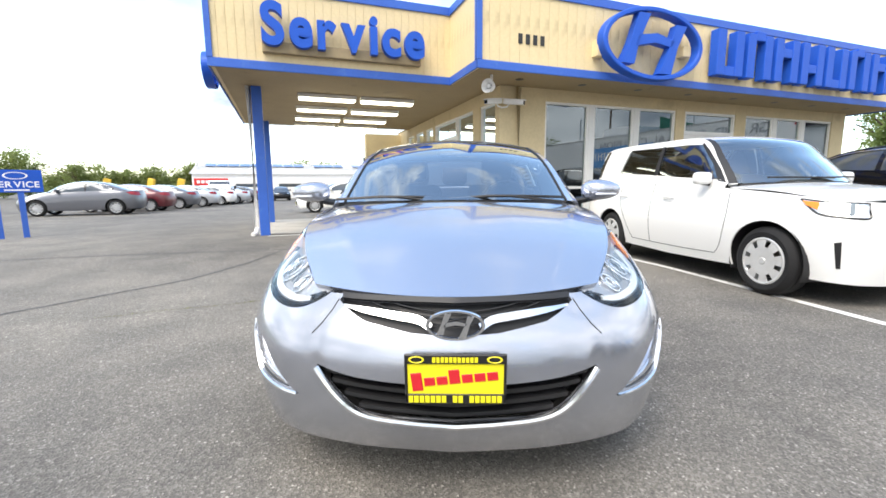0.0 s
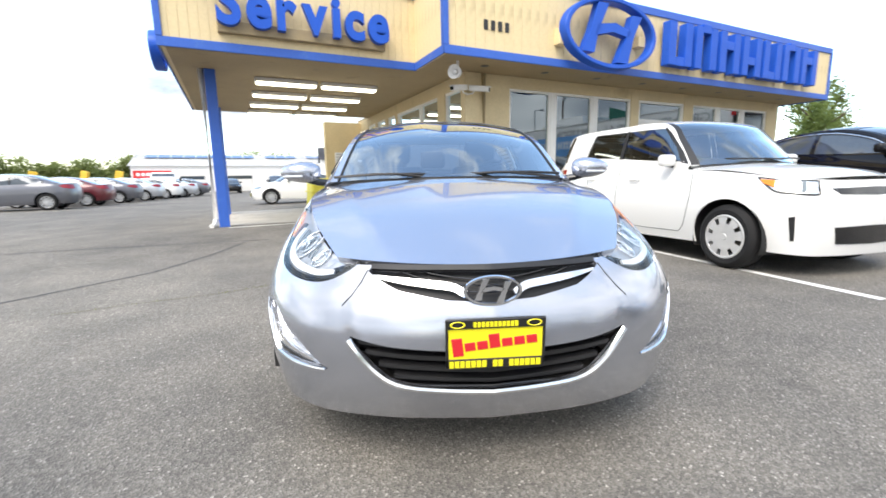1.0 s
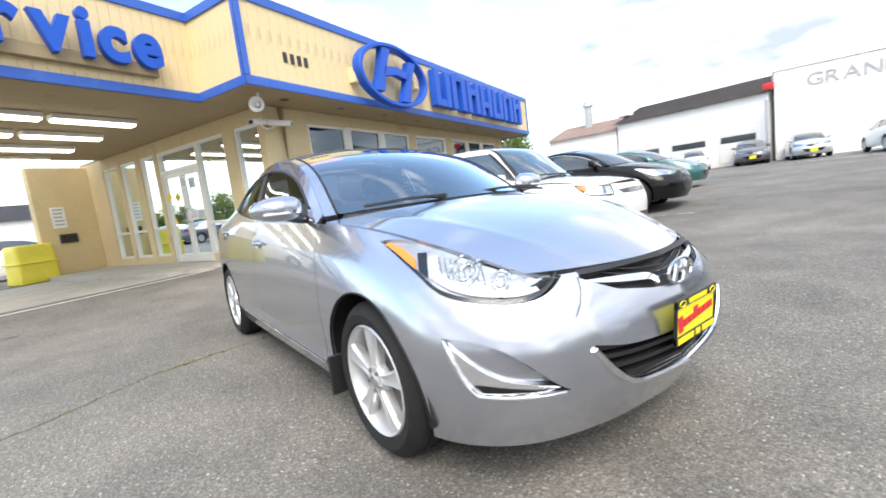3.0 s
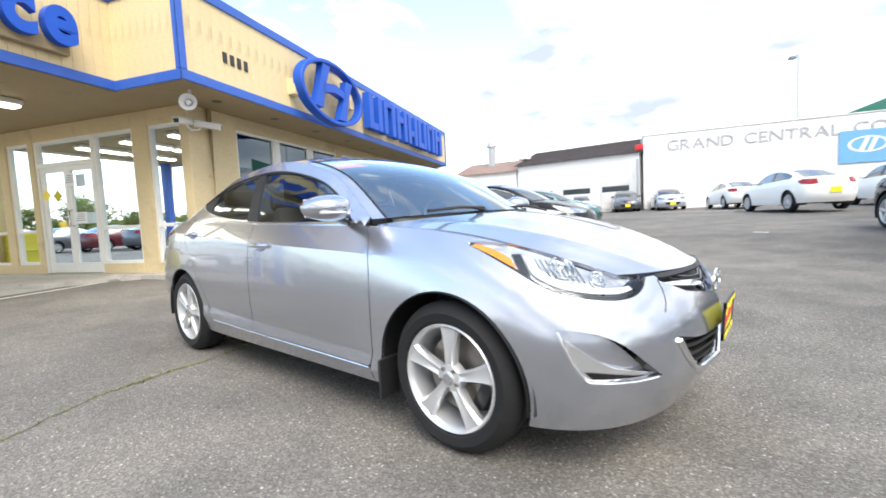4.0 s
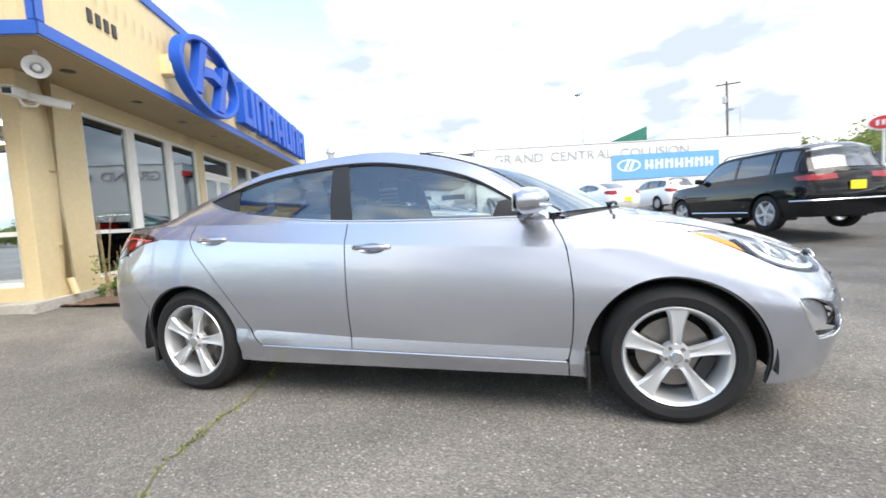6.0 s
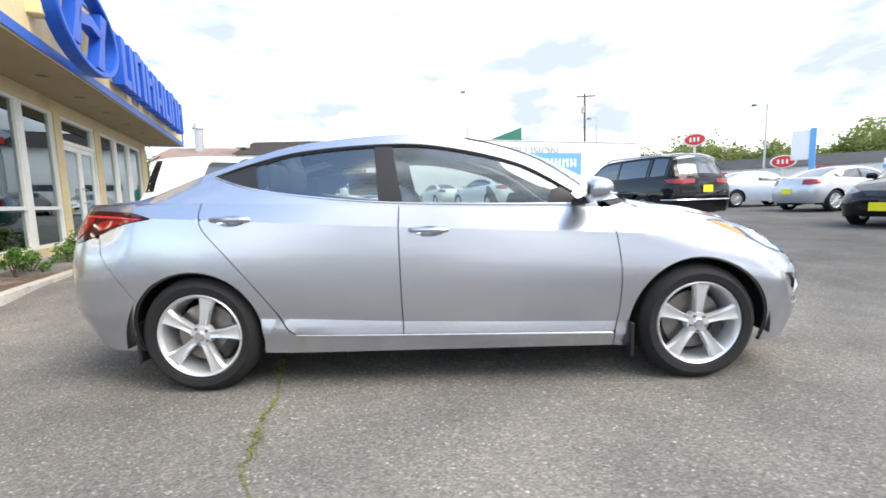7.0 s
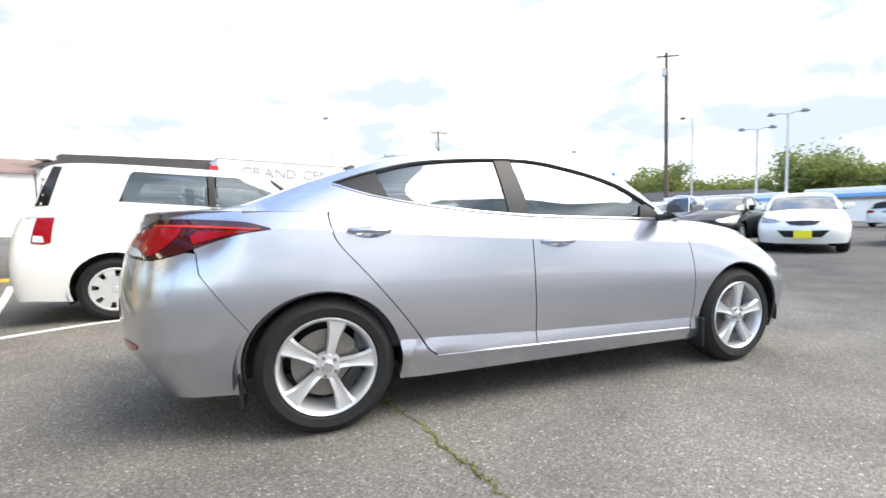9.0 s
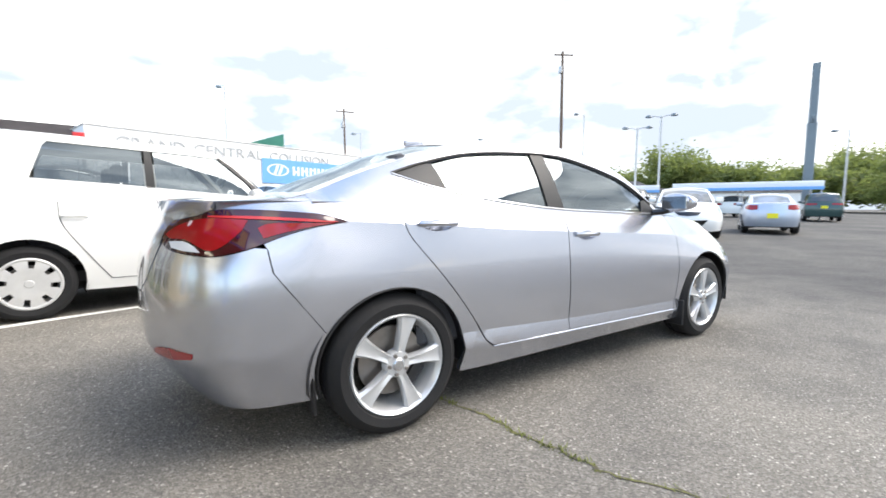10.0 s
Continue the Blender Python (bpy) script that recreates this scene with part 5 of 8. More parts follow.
    part("windscreen_band", sheet(top, rect(-0.93, 0.93, 5.74, 5.95), (), 0.05, 0.0, lift=-0.007), M["gloss_black"], car, "dark windscreen top band")
    part("roof", sheet(top, rect(-0.998, 0.998, 5.96, 7.98), (), 0.05, 0.02), M["silver"], car)
    rw = part("rear_window", sheet(top, rect(-0.88, 0.88, 8.02, 9.95), (), 0.06, 0.0, lift=-0.004), M["glass_rear"], car, "tinted rear window")
    rw.visible_shadow = False
    for s in (-1, 1):
        part("rear_pillar", sheet(top, rect(s * 0.88, s * 0.999, 8.0, 10.0), (), 0.04, 0.03), M["silver"], car)
    for s in (-1, 1):
        def deck(y, f, s=s):
            lo, hi = F.belt(np.asarray(y)), F.rail(np.asarray(y))
            f = np.asarray(f)
            return np.stack([s * (hi[:, 0] + (lo[:, 0] - hi[:, 0]) * f), np.asarray(y), hi[:, 1] + (lo[:, 1] - hi[:, 1]) * f - 0.003], -1)
        part("boot_side", sheet(deck, [(2.86, 0.0), (3.40, 0.0), (3.40, 1.0), (2.86, 1.0)], (), 0.06, 0.0), M["silver"], car)
    part("boot_top", sheet(top, rect(-0.995, 0.995, 10.0, 12.0), (), 0.05, 0.015), M["silver"], car)
    fin = moved(box(-0.018, 0.018, -0.07, 0.07, 0, 0.04, 0.014, 2), pose(0, 2.15, 1.40, -6))
    part("roof_aerial", fin, M["silver"], car, "small roof aerial")
    # price sticker at the top of the windscreen
    st = part("price_sticker", sheet(top, rect(-0.925, -0.60, 5.36, 5.80), (), 0.04, 0.0, lift=-0.010), M["orange_sticker"], car, "orange windscreen sticker")
    part("sticker_print", sheet(top, rect(-0.86, -0.67, 5.46, 5.70), (), 0.04, 0.0, lift=-0.008), M["yellow_sticker"], st, "plain yellow print bars")
    # cabin
    part("floor_pan", box(-0.50, 0.50, -0.55, 3.30, 0.20, 0.34, 0.03, 1), M["black_plastic"], car, "dark underbody")
    part("cabin_floor", box(-0.74, 0.74, 0.42, 2.30, 0.22, 0.36, 0.02, 1), M["black_plastic"], car)
    part("engine_bay", box(-0.48, 0.48, -0.50, 0.30, 0.30, 0.66, 0.05, 1), M["black_plastic"], car)
    dash = prism([(0.50, 0.60), (0.42, 0.90), (0.52, 0.945), (0.72, 0.955), (0.90, 0.90), (0.88, 0.72), (0.70, 0.55)], -0.66, 0.66, 0.02)
    part("dashboard", moved(dash, Matrix(((0, 0, 1, 0), (1, 0, 0, 0), (0, 1, 0, 0), (0, 0, 0, 1)))), M["black_plastic"], car, "black dashboard")
    part("door_lining", box(-0.745, -0.70, 0.55, 2.55, 0.35, 0.955, 0.02, 1), M["seat_cloth"], car)
    part("door_lining", box(0.70, 0.745, 0.55, 2.55, 0.35, 0.955, 0.02, 1), M["seat_cloth"], car)
    part("parcel_shelf", box(-0.62, 0.62, 2.50, 3.12, 0.98, 1.03, 0.015, 1), M["seat_cloth"], car)
    part("headliner", sheet(top, rect(-0.93, 0.93, 6.0, 7.95), (), 0.08, 0.0, lift=-0.05), M["headliner"], car, "pale grey headliner")
    st_w = moved(lathe([(0.0, 0.175), (0.012, 0.188), (0.0, 0.20), (-0.012, 0.188), (0.0, 0.175)], 28), pose(0.36, 0.93, 0.93, 0, 0, 90) @ pose(0, 0, 0, 0, 22, 0))
    part("steering_wheel", merge(st_w, moved(box(-0.17, 0.17, -0.02, 0.02, -0.03, 0.03, 0.01, 1), pose(0.36, 0.93, 0.93, 22))), M["black_plastic"], car, "black steering wheel")
    for x in (-0.36, 0.36):
        seat(car, x, 1.25, 0.42)
    for x in (-0.40, 0.0, 0.40):
        seat(car, x, 2.10, 0.40, "rear")
    part("rear_view_mirror", box(-0.12, 0.12, 0.98, 1.02, 1.28, 1.345, 0.015, 1), M["black_plastic"], car, "black rear-view mirror")
    return car


elantra(pose(0, 0, 0))


# ---- ground ----
BX, BY, BTURN = 0.417, 5.631, 21.8     # the dealership's front corner and turn
BUILD = pose(BX, BY, 0, 0, 0, BTURN)


def ease(t):
    t = min(max(t, 0.0), 1.0)
    return t * t * (3 - 2 * t)


def ground_z(x, y):
    """A shallow dip round the parked cars; the lot climbs gently to the east."""
    d = math.hypot(max(-2.5 - x, 0, x - 3.6), max(-3 - y, 0, y - 5.2))
    c, s = math.cos(radians(BTURN)), math.sin(radians(BTURN))
    v = -(x - BX) * s + (y - BY) * c
    far = 0.14 + 0.013 * min(max(x, -11), 12)
    near = 0.13 * ease((v + 0.5) / 2.5) + 0.055 * ease((x - 1.2) / 1.2)
    return far * ease((d - 1) / 5) + near * (1 - ease((d - 1) / 5)) + 0.02 * min(max(0, x - 7), 30)


def local_ground(u, v):
    p = BUILD @ Vector((u, v, 0))
    return ground_z(p.x, p.y)


def ground_sheet():
    k = np.linspace(-1, 1, 181)
    axis = 14 * k + 700 * np.sign(k) * np.abs(k) ** 5
    verts = [(x, y, ground_z(x, y)) for y in axis for x in axis]
    n = len(axis)
    faces = [(j * n + i, j * n + i + 1, (j + 1) * n + i + 1, (j + 1) * n + i) for j in range(n - 1) for i in range(n - 1)]
    me = bpy.data.meshes.new("ground")
    me.from_pydata(verts, [], faces)
    ob = mesh_part("ground", me, M["asphalt"], sharp=60)
    return tagged(ob, "worn grey asphalt parking lot with pale aggregate", "ground", kind="structure")


ground_sheet()


def strip(name, points, width, mat, label, category, lift=0.004, step=0.25):
    """A flat band on the ground along points of the plan."""
    pts = [Vector(p) for p in points]
    line = []
    for a, b in zip(pts, pts[1:]):
        n = max(1, int((b - a).length / step))
        line += [a.lerp(b, i / n) for i in range(n)]
    line.append(pts[-1])
    bm = bmesh.new()
    rows = []
    for i, p in enumerate(line):
        d = (line[min(i + 1, len(line) - 1)] - line[max(i - 1, 0)]).normalized()
        o = Vector((-d.y, d.x)) * width / 2
        rows.append([bm.verts.new((q.x, q.y, ground_z(q.x, q.y) + lift)) for q in (p - o, p, p + o)])
    for r0, r1 in zip(rows, rows[1:]):
        for i in (0, 1):
            bm.faces.new((r0[i], r0[i + 1], r1[i + 1], r1[i]))
    bmesh.ops.recalc_face_normals(bm, faces=bm.faces)
    return tagged(part(name, bm, M[mat]), label, category, kind="structure")


def at_build(u, v):
    p = BUILD @ Vector((u, v, 0))
    return (p.x, p.y)


# parking lines by the white wagon, and the line under the canopy
strip("road_marking", [at_build(1.28, -0.85), at_build(1.35, -1.6), at_build(1.22, -3.0), at_build(0.75, -5.6)], 0.09, "white_line", "worn white painted parking line", "road marking")
strip("road_marking", [at_build(1.26, -0.84), at_build(5.6, -0.80)], 0.09, "white_line", "worn white painted parking line", "road marking")
strip("road_marking", [at_build(5.3, -0.85), at_build(4.9, -5.8)], 0.09, "faded_line", "faded, mostly worn-off white parking line", "road marking")
strip("road_marking", [at_build(-3.6, 2.35), at_build(0.72, 2.55)], 0.10, "white_line", "worn white painted line on asphalt", "road marking")
for k in range(3):
    strip("road_marking", [(22.0 + 3 * k, 1.0 + 0.6 * k), (24.2 + 3 * k, 4.6 + 0.6 * k)], 0.10, "white_line", "worn white painted parking line", "road marking")
strip("road_marking", [(9.45, -0.42), (9.32, -0.70)], 0.08, "white_line", "worn white painted line on asphalt", "road marking")

# paler patched asphalt and concrete under the canopy
for name, rows, mat, label in (
        ("pavement", [at_build(-3.9, 5.6), at_build(0.80, 5.6)], "concrete", "stained pale concrete drive under the canopy"),):
    strip(name, rows, 5.6, mat, label, "pavement", 0.005, 0.4)

# tar-sealed seams
for pts in ([(-8.6, 3.4), (-5.2, 4.35), (-2.6, 5.1)], [(-4.1, 1.2), (-3.2, 2.9), (-2.9, 5.0)]):
    strip("asphalt_seam", pts, 0.045, "tar", "dark tar seam in the asphalt", "pavement seam", 0.003, 0.2)


# the weedy crack by the rear wheel
def crack():
    rng = random.Random(4)
    base = [(-0.10, 2.50), (-0.45, 2.41), (-0.64, 2.335), (-0.93, 2.255), (-1.12, 2.25), (-1.28, 2.185), (-1.53, 2.16), (-1.76, 2.00), (-2.05, 1.80), (-2.5, 1.62), (-3.1, 1.30)]
    line = []
    for a, b in zip(base, base[1:]):
        for i in range(8):
            f = i / 8
            line.append((a[0] + (b[0] - a[0]) * f + rng.uniform(-0.012, 0.012), a[1] + (b[1] - a[1]) * f + rng.uniform(-0.014, 0.014)))
    bm = bmesh.new()
    rows = []
    for i, (x, y) in enumerate(line):
        w = 0.003 + 0.008 * rng.random() * (1.0 if x > -1.7 else 0.5)
        rows.append([bm.verts.new((x, y + d * w, ground_z(x, y) + 0.003)) for d in (-1, 1)])
    for r0, r1 in zip(rows, rows[1:]):
        bm.faces.new((r0[0], r0[1], r1[1], r1[0]))
    tagged(part("asphalt_crack", bm, M["moss"]), "dark mossy crack across the asphalt", "pavement crack", kind="structure")
    bm = bmesh.new()
    for x, y in line:
        near = 1.0 if x > -1.75 else 0.22
        for _ in range(int(rng.random() * 18 * near * (0.35 + 0.65 * (math.sin(x * 9.0) > -0.3)))):
            px, py, a, h = x + rng.gauss(0, 0.014), y + rng.gauss(0, 0.012), rng.uniform(0, 6.28), rng.uniform(0.006, 0.026)
            dx, dy, w = math.cos(a), math.sin(a), 0.0028
            z = ground_z(px, py)
            lean = rng.uniform(0.3, 1.1) * h
            q = [bm.verts.new((px - dy * w, py + dx * w, z)), bm.verts.new((px + dy * w, py - dx * w, z)), bm.verts.new((px + dx * lean, py + dy * lean, z + h))]
            bm.faces.new(q)
    tagged(part("crack_grass", bm, M["grass"], sharp=0), "short yellow-green weeds growing in the crack", "grass", kind="stuff")


crack()


# ---- the dealership ----
FLOOR, SOFFIT, TOP = 0.22, 3.12, 4.52
FRONT_V, SIDE_U = 1.02, 0.95


GLYPHS = {}


def text_mesh(word, size, depth, offset=0.0):
    key = (word, size, depth, offset)
    if key not in GLYPHS:
        cu = bpy.data.curves.new("letters", "FONT")
        cu.body, cu.size, cu.extrude, cu.offset, cu.resolution_u = word, size, depth / 2, offset, 6
        ob = bpy.data.objects.new("letters", cu)
        GLYPHS[key] = bpy.data.meshes.new_from_object(ob)
        GLYPHS[key].materials.clear()
        bpy.data.objects.remove(ob)
        bpy.data.curves.remove(cu)
    return GLYPHS[key].copy()


def lettering(parent, word, x0, x1, z0, cap, y, depth, mat, offset, name="letter", m=Matrix()):
    """Each letter a mesh of its own, set from x0 to x1 on the line z0, facing -y."""
    glyphs, pen = [], 0.0
    for ch in word:
        if ch == " ":
            pen += 0.42
            continue
        me = text_mesh(ch, 1.0, 0.0, offset)
        xs = [v.co.x for v in me.vertices]
        glyphs.append((ch, pen, min(xs), max(xs)))
        pen += max(xs) - min(xs) + 0.10
        bpy.data.meshes.remove(me)
    total = glyphs[-1][1] + glyphs[-1][3] - glyphs[-1][2]
    k = (x1 - x0) / total
    kz = cap / 0.72
    for ch, at, lo, hi in glyphs:
        me = text_mesh(ch, 1.0, depth, offset)
        me.transform(Matrix(((k, 0, 0, x0 + (at - lo) * k), (0, 0, -1, y), (0, kz, 0, z0), (0, 0, 0, 1))))
        me.transform(m)
        mesh_part(name, me, mat, parent)


def window_unit(parent, a0, a1, z0, z1, place, transom=None, name="window", door=False, dark=False):
    """A framed pane from a0 to a1 along a wall; place puts (along, out, z) into the building."""
    w = thing_part(name, parent)
    t = 0.05
    fr = [box(a0, a0 + t, -0.05, 0.05, z0, z1), box(a1 - t, a1, -0.05, 0.05, z0, z1), box(a0 + t, a1 - t, -0.05, 0.05, z1 - t, z1), box(a0 + t, a1 - t, -0.05, 0.05, z0, z0 + t)]
    if transom:
        fr.append(box(a0 + t, a1 - t, -0.045, 0.045, transom - 0.03, transom + 0.03))
    part("window_frame", moved(merge(*fr), place), M["alu_frame"], w, "cream-white aluminium window frame")
    spans = [(z0 + t, z1 - t)] if not transom else [(z0 + t, transom - 0.03), (transom + 0.03, z1 - t)]
    for lo, hi in spans:
        g = part("pane", moved(box(a0 + t, a1 - t, -0.004, 0.004, lo, hi), place), M["glass_shop" if abs(place[0][0]) > 0.5 else "glass_door"], w, "reflective shop glass")
        g.visible_shadow = False
    return w


def thing_part(name, parent):
    ob = new(name)
    ob.parent = parent
    return ob


def double_door(parent, a0, a1, z0, z1, head, place):
    d = thing_part("door", parent)
    t = 0.06
    fr = [box(a0, a0 + t, -0.06, 0.06, z0, z1), box(a1 - t, a1, -0.06, 0.06, z0, z1), box(a0 + t, a1 - t, -0.06, 0.06, z1 - t, z1), box(a0 + t, a1 - t, -0.06, 0.06, head - 0.03, head + 0.05)]
    part("door_frame", moved(merge(*fr), place), M["alu_frame"], d)
    g = part("transom_pane", moved(box(a0 + t, a1 - t, -0.004, 0.004, head + 0.05, z1 - t), place), M["glass_shop" if abs(place[0][0]) > 0.5 else "glass_door"], d)
    g.visible_shadow = False
    mid = (a0 + a1) / 2
    for lo, hi, hand in ((a0 + t, mid - 0.006, 1), (mid + 0.006, a1 - t, 0)):
        s = 0.085
        leaf = [box(lo, lo + s, -0.03, 0.03, z0 + 0.01, head - 0.03), box(hi - s, hi, -0.03, 0.03, z0 + 0.01, head - 0.03), box(lo + s, hi - s, -0.03, 0.03, head - 0.13, head - 0.03), box(lo + s, hi - s, -0.03, 0.03, z0 + 0.01, z0 + 0.2)]
        part("door_leaf", moved(merge(*leaf), place), M["alu_frame"], d, "white-framed glass door leaf")
        g = part("pane", moved(box(lo + s, hi - s, -0.004, 0.004, z0 + 0.2, head - 0.13), place), M["glass_shop" if abs(place[0][0]) > 0.5 else "glass_door"], d)
        g.visible_shadow = False
        hx = hi - 0.05 if hand else lo + 0.05
        part("door_handle", moved(tube([(hx, -0.03, 1.15), (hx, -0.09, 1.17), (hx, -0.09, 1.45), (hx, -0.03, 1.47)], 0.012), place), M["satin"], d)
    return d


def dealership():
    b = thing("dealership_building", BUILD, "low cream showroom with blue-trimmed fascia, shop windows and drive-through canopy", "building")
    front = Matrix.Translation((0, FRONT_V + 0.08, 0))
    side = Matrix(((0, 1, 0, SIDE_U + 0.08), (1, 0, 0, 0), (0, 0, 1, 0), (0, 0, 0, 1)))

    def wall(u0, u1, v0, v1, z0, z1, name="wall", mat="cream_wall"):
        return part(name, box(u0, u1, v0, v1, z0, z1, 0.006, 1), M[mat], b)

    # walls between the openings
    for u0, u1 in ((SIDE_U, 2.04), (5.72, 6.01), (7.75, 8.14), (11.70, 12.30)):
        wall(u0, u1, FRONT_V, FRONT_V + 0.2, FLOOR - 0.2, SOFFIT)
    for u0, u1 in ((2.04, 5.72), (8.14, 11.70)):
        wall(u0, u1, FRONT_V + 0.003, FRONT_V + 0.19, FLOOR - 0.2, 0.36)
        wall(u0, u1, FRONT_V + 0.003, FRONT_V + 0.19, 2.87, SOFFIT)
    wall(6.01, 7.75, FRONT_V + 0.003, FRONT_V + 0.19, 2.87, SOFFIT)
    for u in (3.18, 4.45, 9.23, 10.40):
        part("mullion", box(u, u + 0.13, FRONT_V + 0.02, FRONT_V + 0.16, 0.36, 2.87, 0.008, 1), M["alu_frame"], b)
    for u0, u1 in ((2.04, 3.18), (3.31, 4.45), (4.58, 5.72), (8.14, 9.23), (9.36, 10.40), (10.53, 11.70)):
        window_unit(b, u0, u1, 0.36, 2.87, front, 1.06)
    double_door(b, 6.01, 7.75, FLOOR, 2.87, 2.36, front)
    for v0, v1 in ((FRONT_V + 0.2, 1.20), (1.97, 2.35), (5.05, 5.22), (5.90, 6.15), (6.95, 7.15), (7.95, 9.05)):
        wall(SIDE_U, SIDE_U + 0.2, v0, v1, FLOOR - 0.2, SOFFIT)
    for v0, v1 in ((1.20, 1.97), (2.35, 3.40), (5.22, 5.90), (6.15, 6.95), (7.15, 7.95)):
        wall(SIDE_U + 0.003, SIDE_U + 0.19, v0, v1, FLOOR - 0.2, 0.40)
        wall(SIDE_U + 0.003, SIDE_U + 0.19, v0, v1, 2.85, SOFFIT)
        window_unit(b, v0, v1, 0.40, 2.85, side, 1.08)
    wall(SIDE_U + 0.003, SIDE_U + 0.19, 3.40, 5.05, 2.85, SOFFIT)
    double_door(b, 3.40, 5.05, FLOOR, 2.85, 2.36, side)
    wall(12.10, 12.30, FRONT_V + 0.2, 9.05, FLOOR - 0.2, SOFFIT)
    wall(SIDE_U, 12.30, 9.05, 9.25, FLOOR - 0.2, SOFFIT, "back_wall")
    # end pier of the drive-through
    part("pier", box(-0.36, SIDE_U - 0.003, 8.90, 9.20, 0.0, 3.06, 0.012, 1), M["cream_wall"], b, "cream pier with a dark drop slot")
    # dim showroom
    part("room_floor", box(SIDE_U + 0.21, 12.09, FRONT_V + 0.21, 9.04, FLOOR - 0.15, FLOOR), M["room_floor"], b)
    part("room_wall", box(SIDE_U + 0.21, 12.09, 8.90, 9.04, FLOOR, 2.95), M["dark_room"], b)
    # unseen partitions, added to stop daylight showing through the glazing
    part("room_wall", box(5.85, 5.95, 3.0, 8.9, FLOOR, 2.93), M["dark_room"], b)
    part("room_wall", box(2.8, 5.85, 5.6, 5.7, FLOOR, 2.93), M["dark_room"], b)
    part("room_wall", box(2.75, 2.8, 5.6, 8.9, FLOOR, 2.93), M["dark_room"], b)
    part("room_ceiling", box(SIDE_U + 0.21, 12.09, FRONT_V + 0.21, 9.04, 2.93, 2.99), M["headliner"], b)
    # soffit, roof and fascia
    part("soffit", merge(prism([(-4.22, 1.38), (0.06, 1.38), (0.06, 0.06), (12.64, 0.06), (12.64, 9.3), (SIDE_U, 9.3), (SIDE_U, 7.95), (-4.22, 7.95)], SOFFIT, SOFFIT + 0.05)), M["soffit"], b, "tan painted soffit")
    part("roof", prism([(-4.2, 1.4), (0.08, 1.4), (0.08, 0.1), (12.6, 0.1), (12.6, 9.3), (SIDE_U, 9.3), (SIDE_U, 7.9), (-4.2, 7.9)], 4.25, 4.33), M["grey_roof"], b)
    for u0, u1, v0, v1 in ((-4.28, 0.0, 1.30, 1.36), (0.0, 0.06, 0.06, 1.36), (0.0, 12.70, 0.0, 0.06), (12.64, 12.70, 0.06, 9.3), (-4.28, -4.22, 1.36, 8.0), (-4.28, SIDE_U, 7.94, 8.0)):
        part("fascia_backing", box(u0, u1, v0, v1, SOFFIT + 0.01, TOP - 0.02), M["cream"], b)
    # vertical fascia boards
    def boards(n, w, origin, along, seed):
        me = bpy.data.meshes.new("fascia_board")
        bm = box(0.0015, w - 0.0015, -0.016, 0.0, SOFFIT + 0.02, TOP - 0.02, 0.0035, 1)
        bm.to_mesh(me)
        bm.free()
        for k in range(n):
            mesh_part("fascia_board", me, M["cream"], b, m=origin @ Matrix.Translation((k * w, 0, 0)))
    boards(30, 4.28 / 30, Matrix.Translation((-4.28, 1.30, 0)), 0, 1)
    boards(64, 12.70 / 64, Matrix.Translation((0.0, 0.0, 0)), 0, 2)
    boards(9, 1.3 / 9, Matrix.Translation((0.0, 1.3, 0)) @ Matrix.Rotation(radians(-90), 4, "Z"), 0, 3)
    boards(44, 6.6 / 44, Matrix.Translation((-4.28, 8.0, 0)) @ Matrix.Rotation(radians(-90), 4, "Z"), 0, 4)
    # blue trim
    for z0, z1 in ((SOFFIT - 0.02, SOFFIT + 0.125), (TOP - 0.13, TOP + 0.02)):
        for u0, u1, v0, v1 in ((-4.32, 0.0, 1.255, 1.285), (-0.045, -0.015, -0.045, 1.285), (-0.045, 12.74, -0.045, -0.015), (12.71, 12.74, -0.014, 9.3), (-4.32, -4.295, 1.286, 8.0)):
            part("trim", box(u0, u1, v0, v1, z0, z1, 0.006, 1), M["blue_trim"], b, "blue painted fascia trim")
    for u0, u1, v0, v1 in ((-0.048, 0.055, -0.048, -0.012), (-0.048, -0.012, -0.047, 0.055), (-4.325, -4.23, 1.25, 1.288), (12.64, 12.745, -0.05, -0.012)):
        part("trim", box(u0, u1, v0, v1, SOFFIT + 0.126, TOP - 0.131, 0.004, 1), M["blue_trim"], b, "blue painted corner trim")
    part("downpipe", merge(tube([(1.36, FRONT_V - 0.06, 3.10), (1.36, FRONT_V - 0.06, 0.45), (1.36, FRONT_V - 0.12, 0.22)], 0.045, 12), *[box(1.30, 1.42, FRONT_V - 0.03, FRONT_V, z, z + 0.03) for z in (0.9, 1.9, 2.8)]), M["cream_wall"], b, "cream painted downpipe")
    for u in np.arange(1.1, 12.4, 1.45):
        part("downlight", merge(lathe([(SOFFIT - 0.006, 0.0), (SOFFIT - 0.008, 0.06), (SOFFIT - 0.004, 0.085)], 20, "z")), M["black_metal"], b, "small recessed soffit light", m=Matrix.Translation((u, 0.5, 0)))
    # canopy posts
    for v, foot in ((2.70, True), (7.30, True)):
        u = -3.74
        g = local_ground(u, v)
        part("post", box(u - 0.02, u + 0.17, v - 0.10, v + 0.10, g - 0.05, SOFFIT, 0.01, 1), M["blue_trim"], b, "blue steel canopy post")
        part("downpipe", tube([(u - 0.075, v - 0.03, SOFFIT), (u - 0.075, v - 0.03, g + 0.16), (u - 0.10, v - 0.08, g + 0.05), (u - 0.16, v - 0.16, g + 0.03)], 0.052, 12), M["white_metal"], b, "white downpipe")
    return b


dealership()

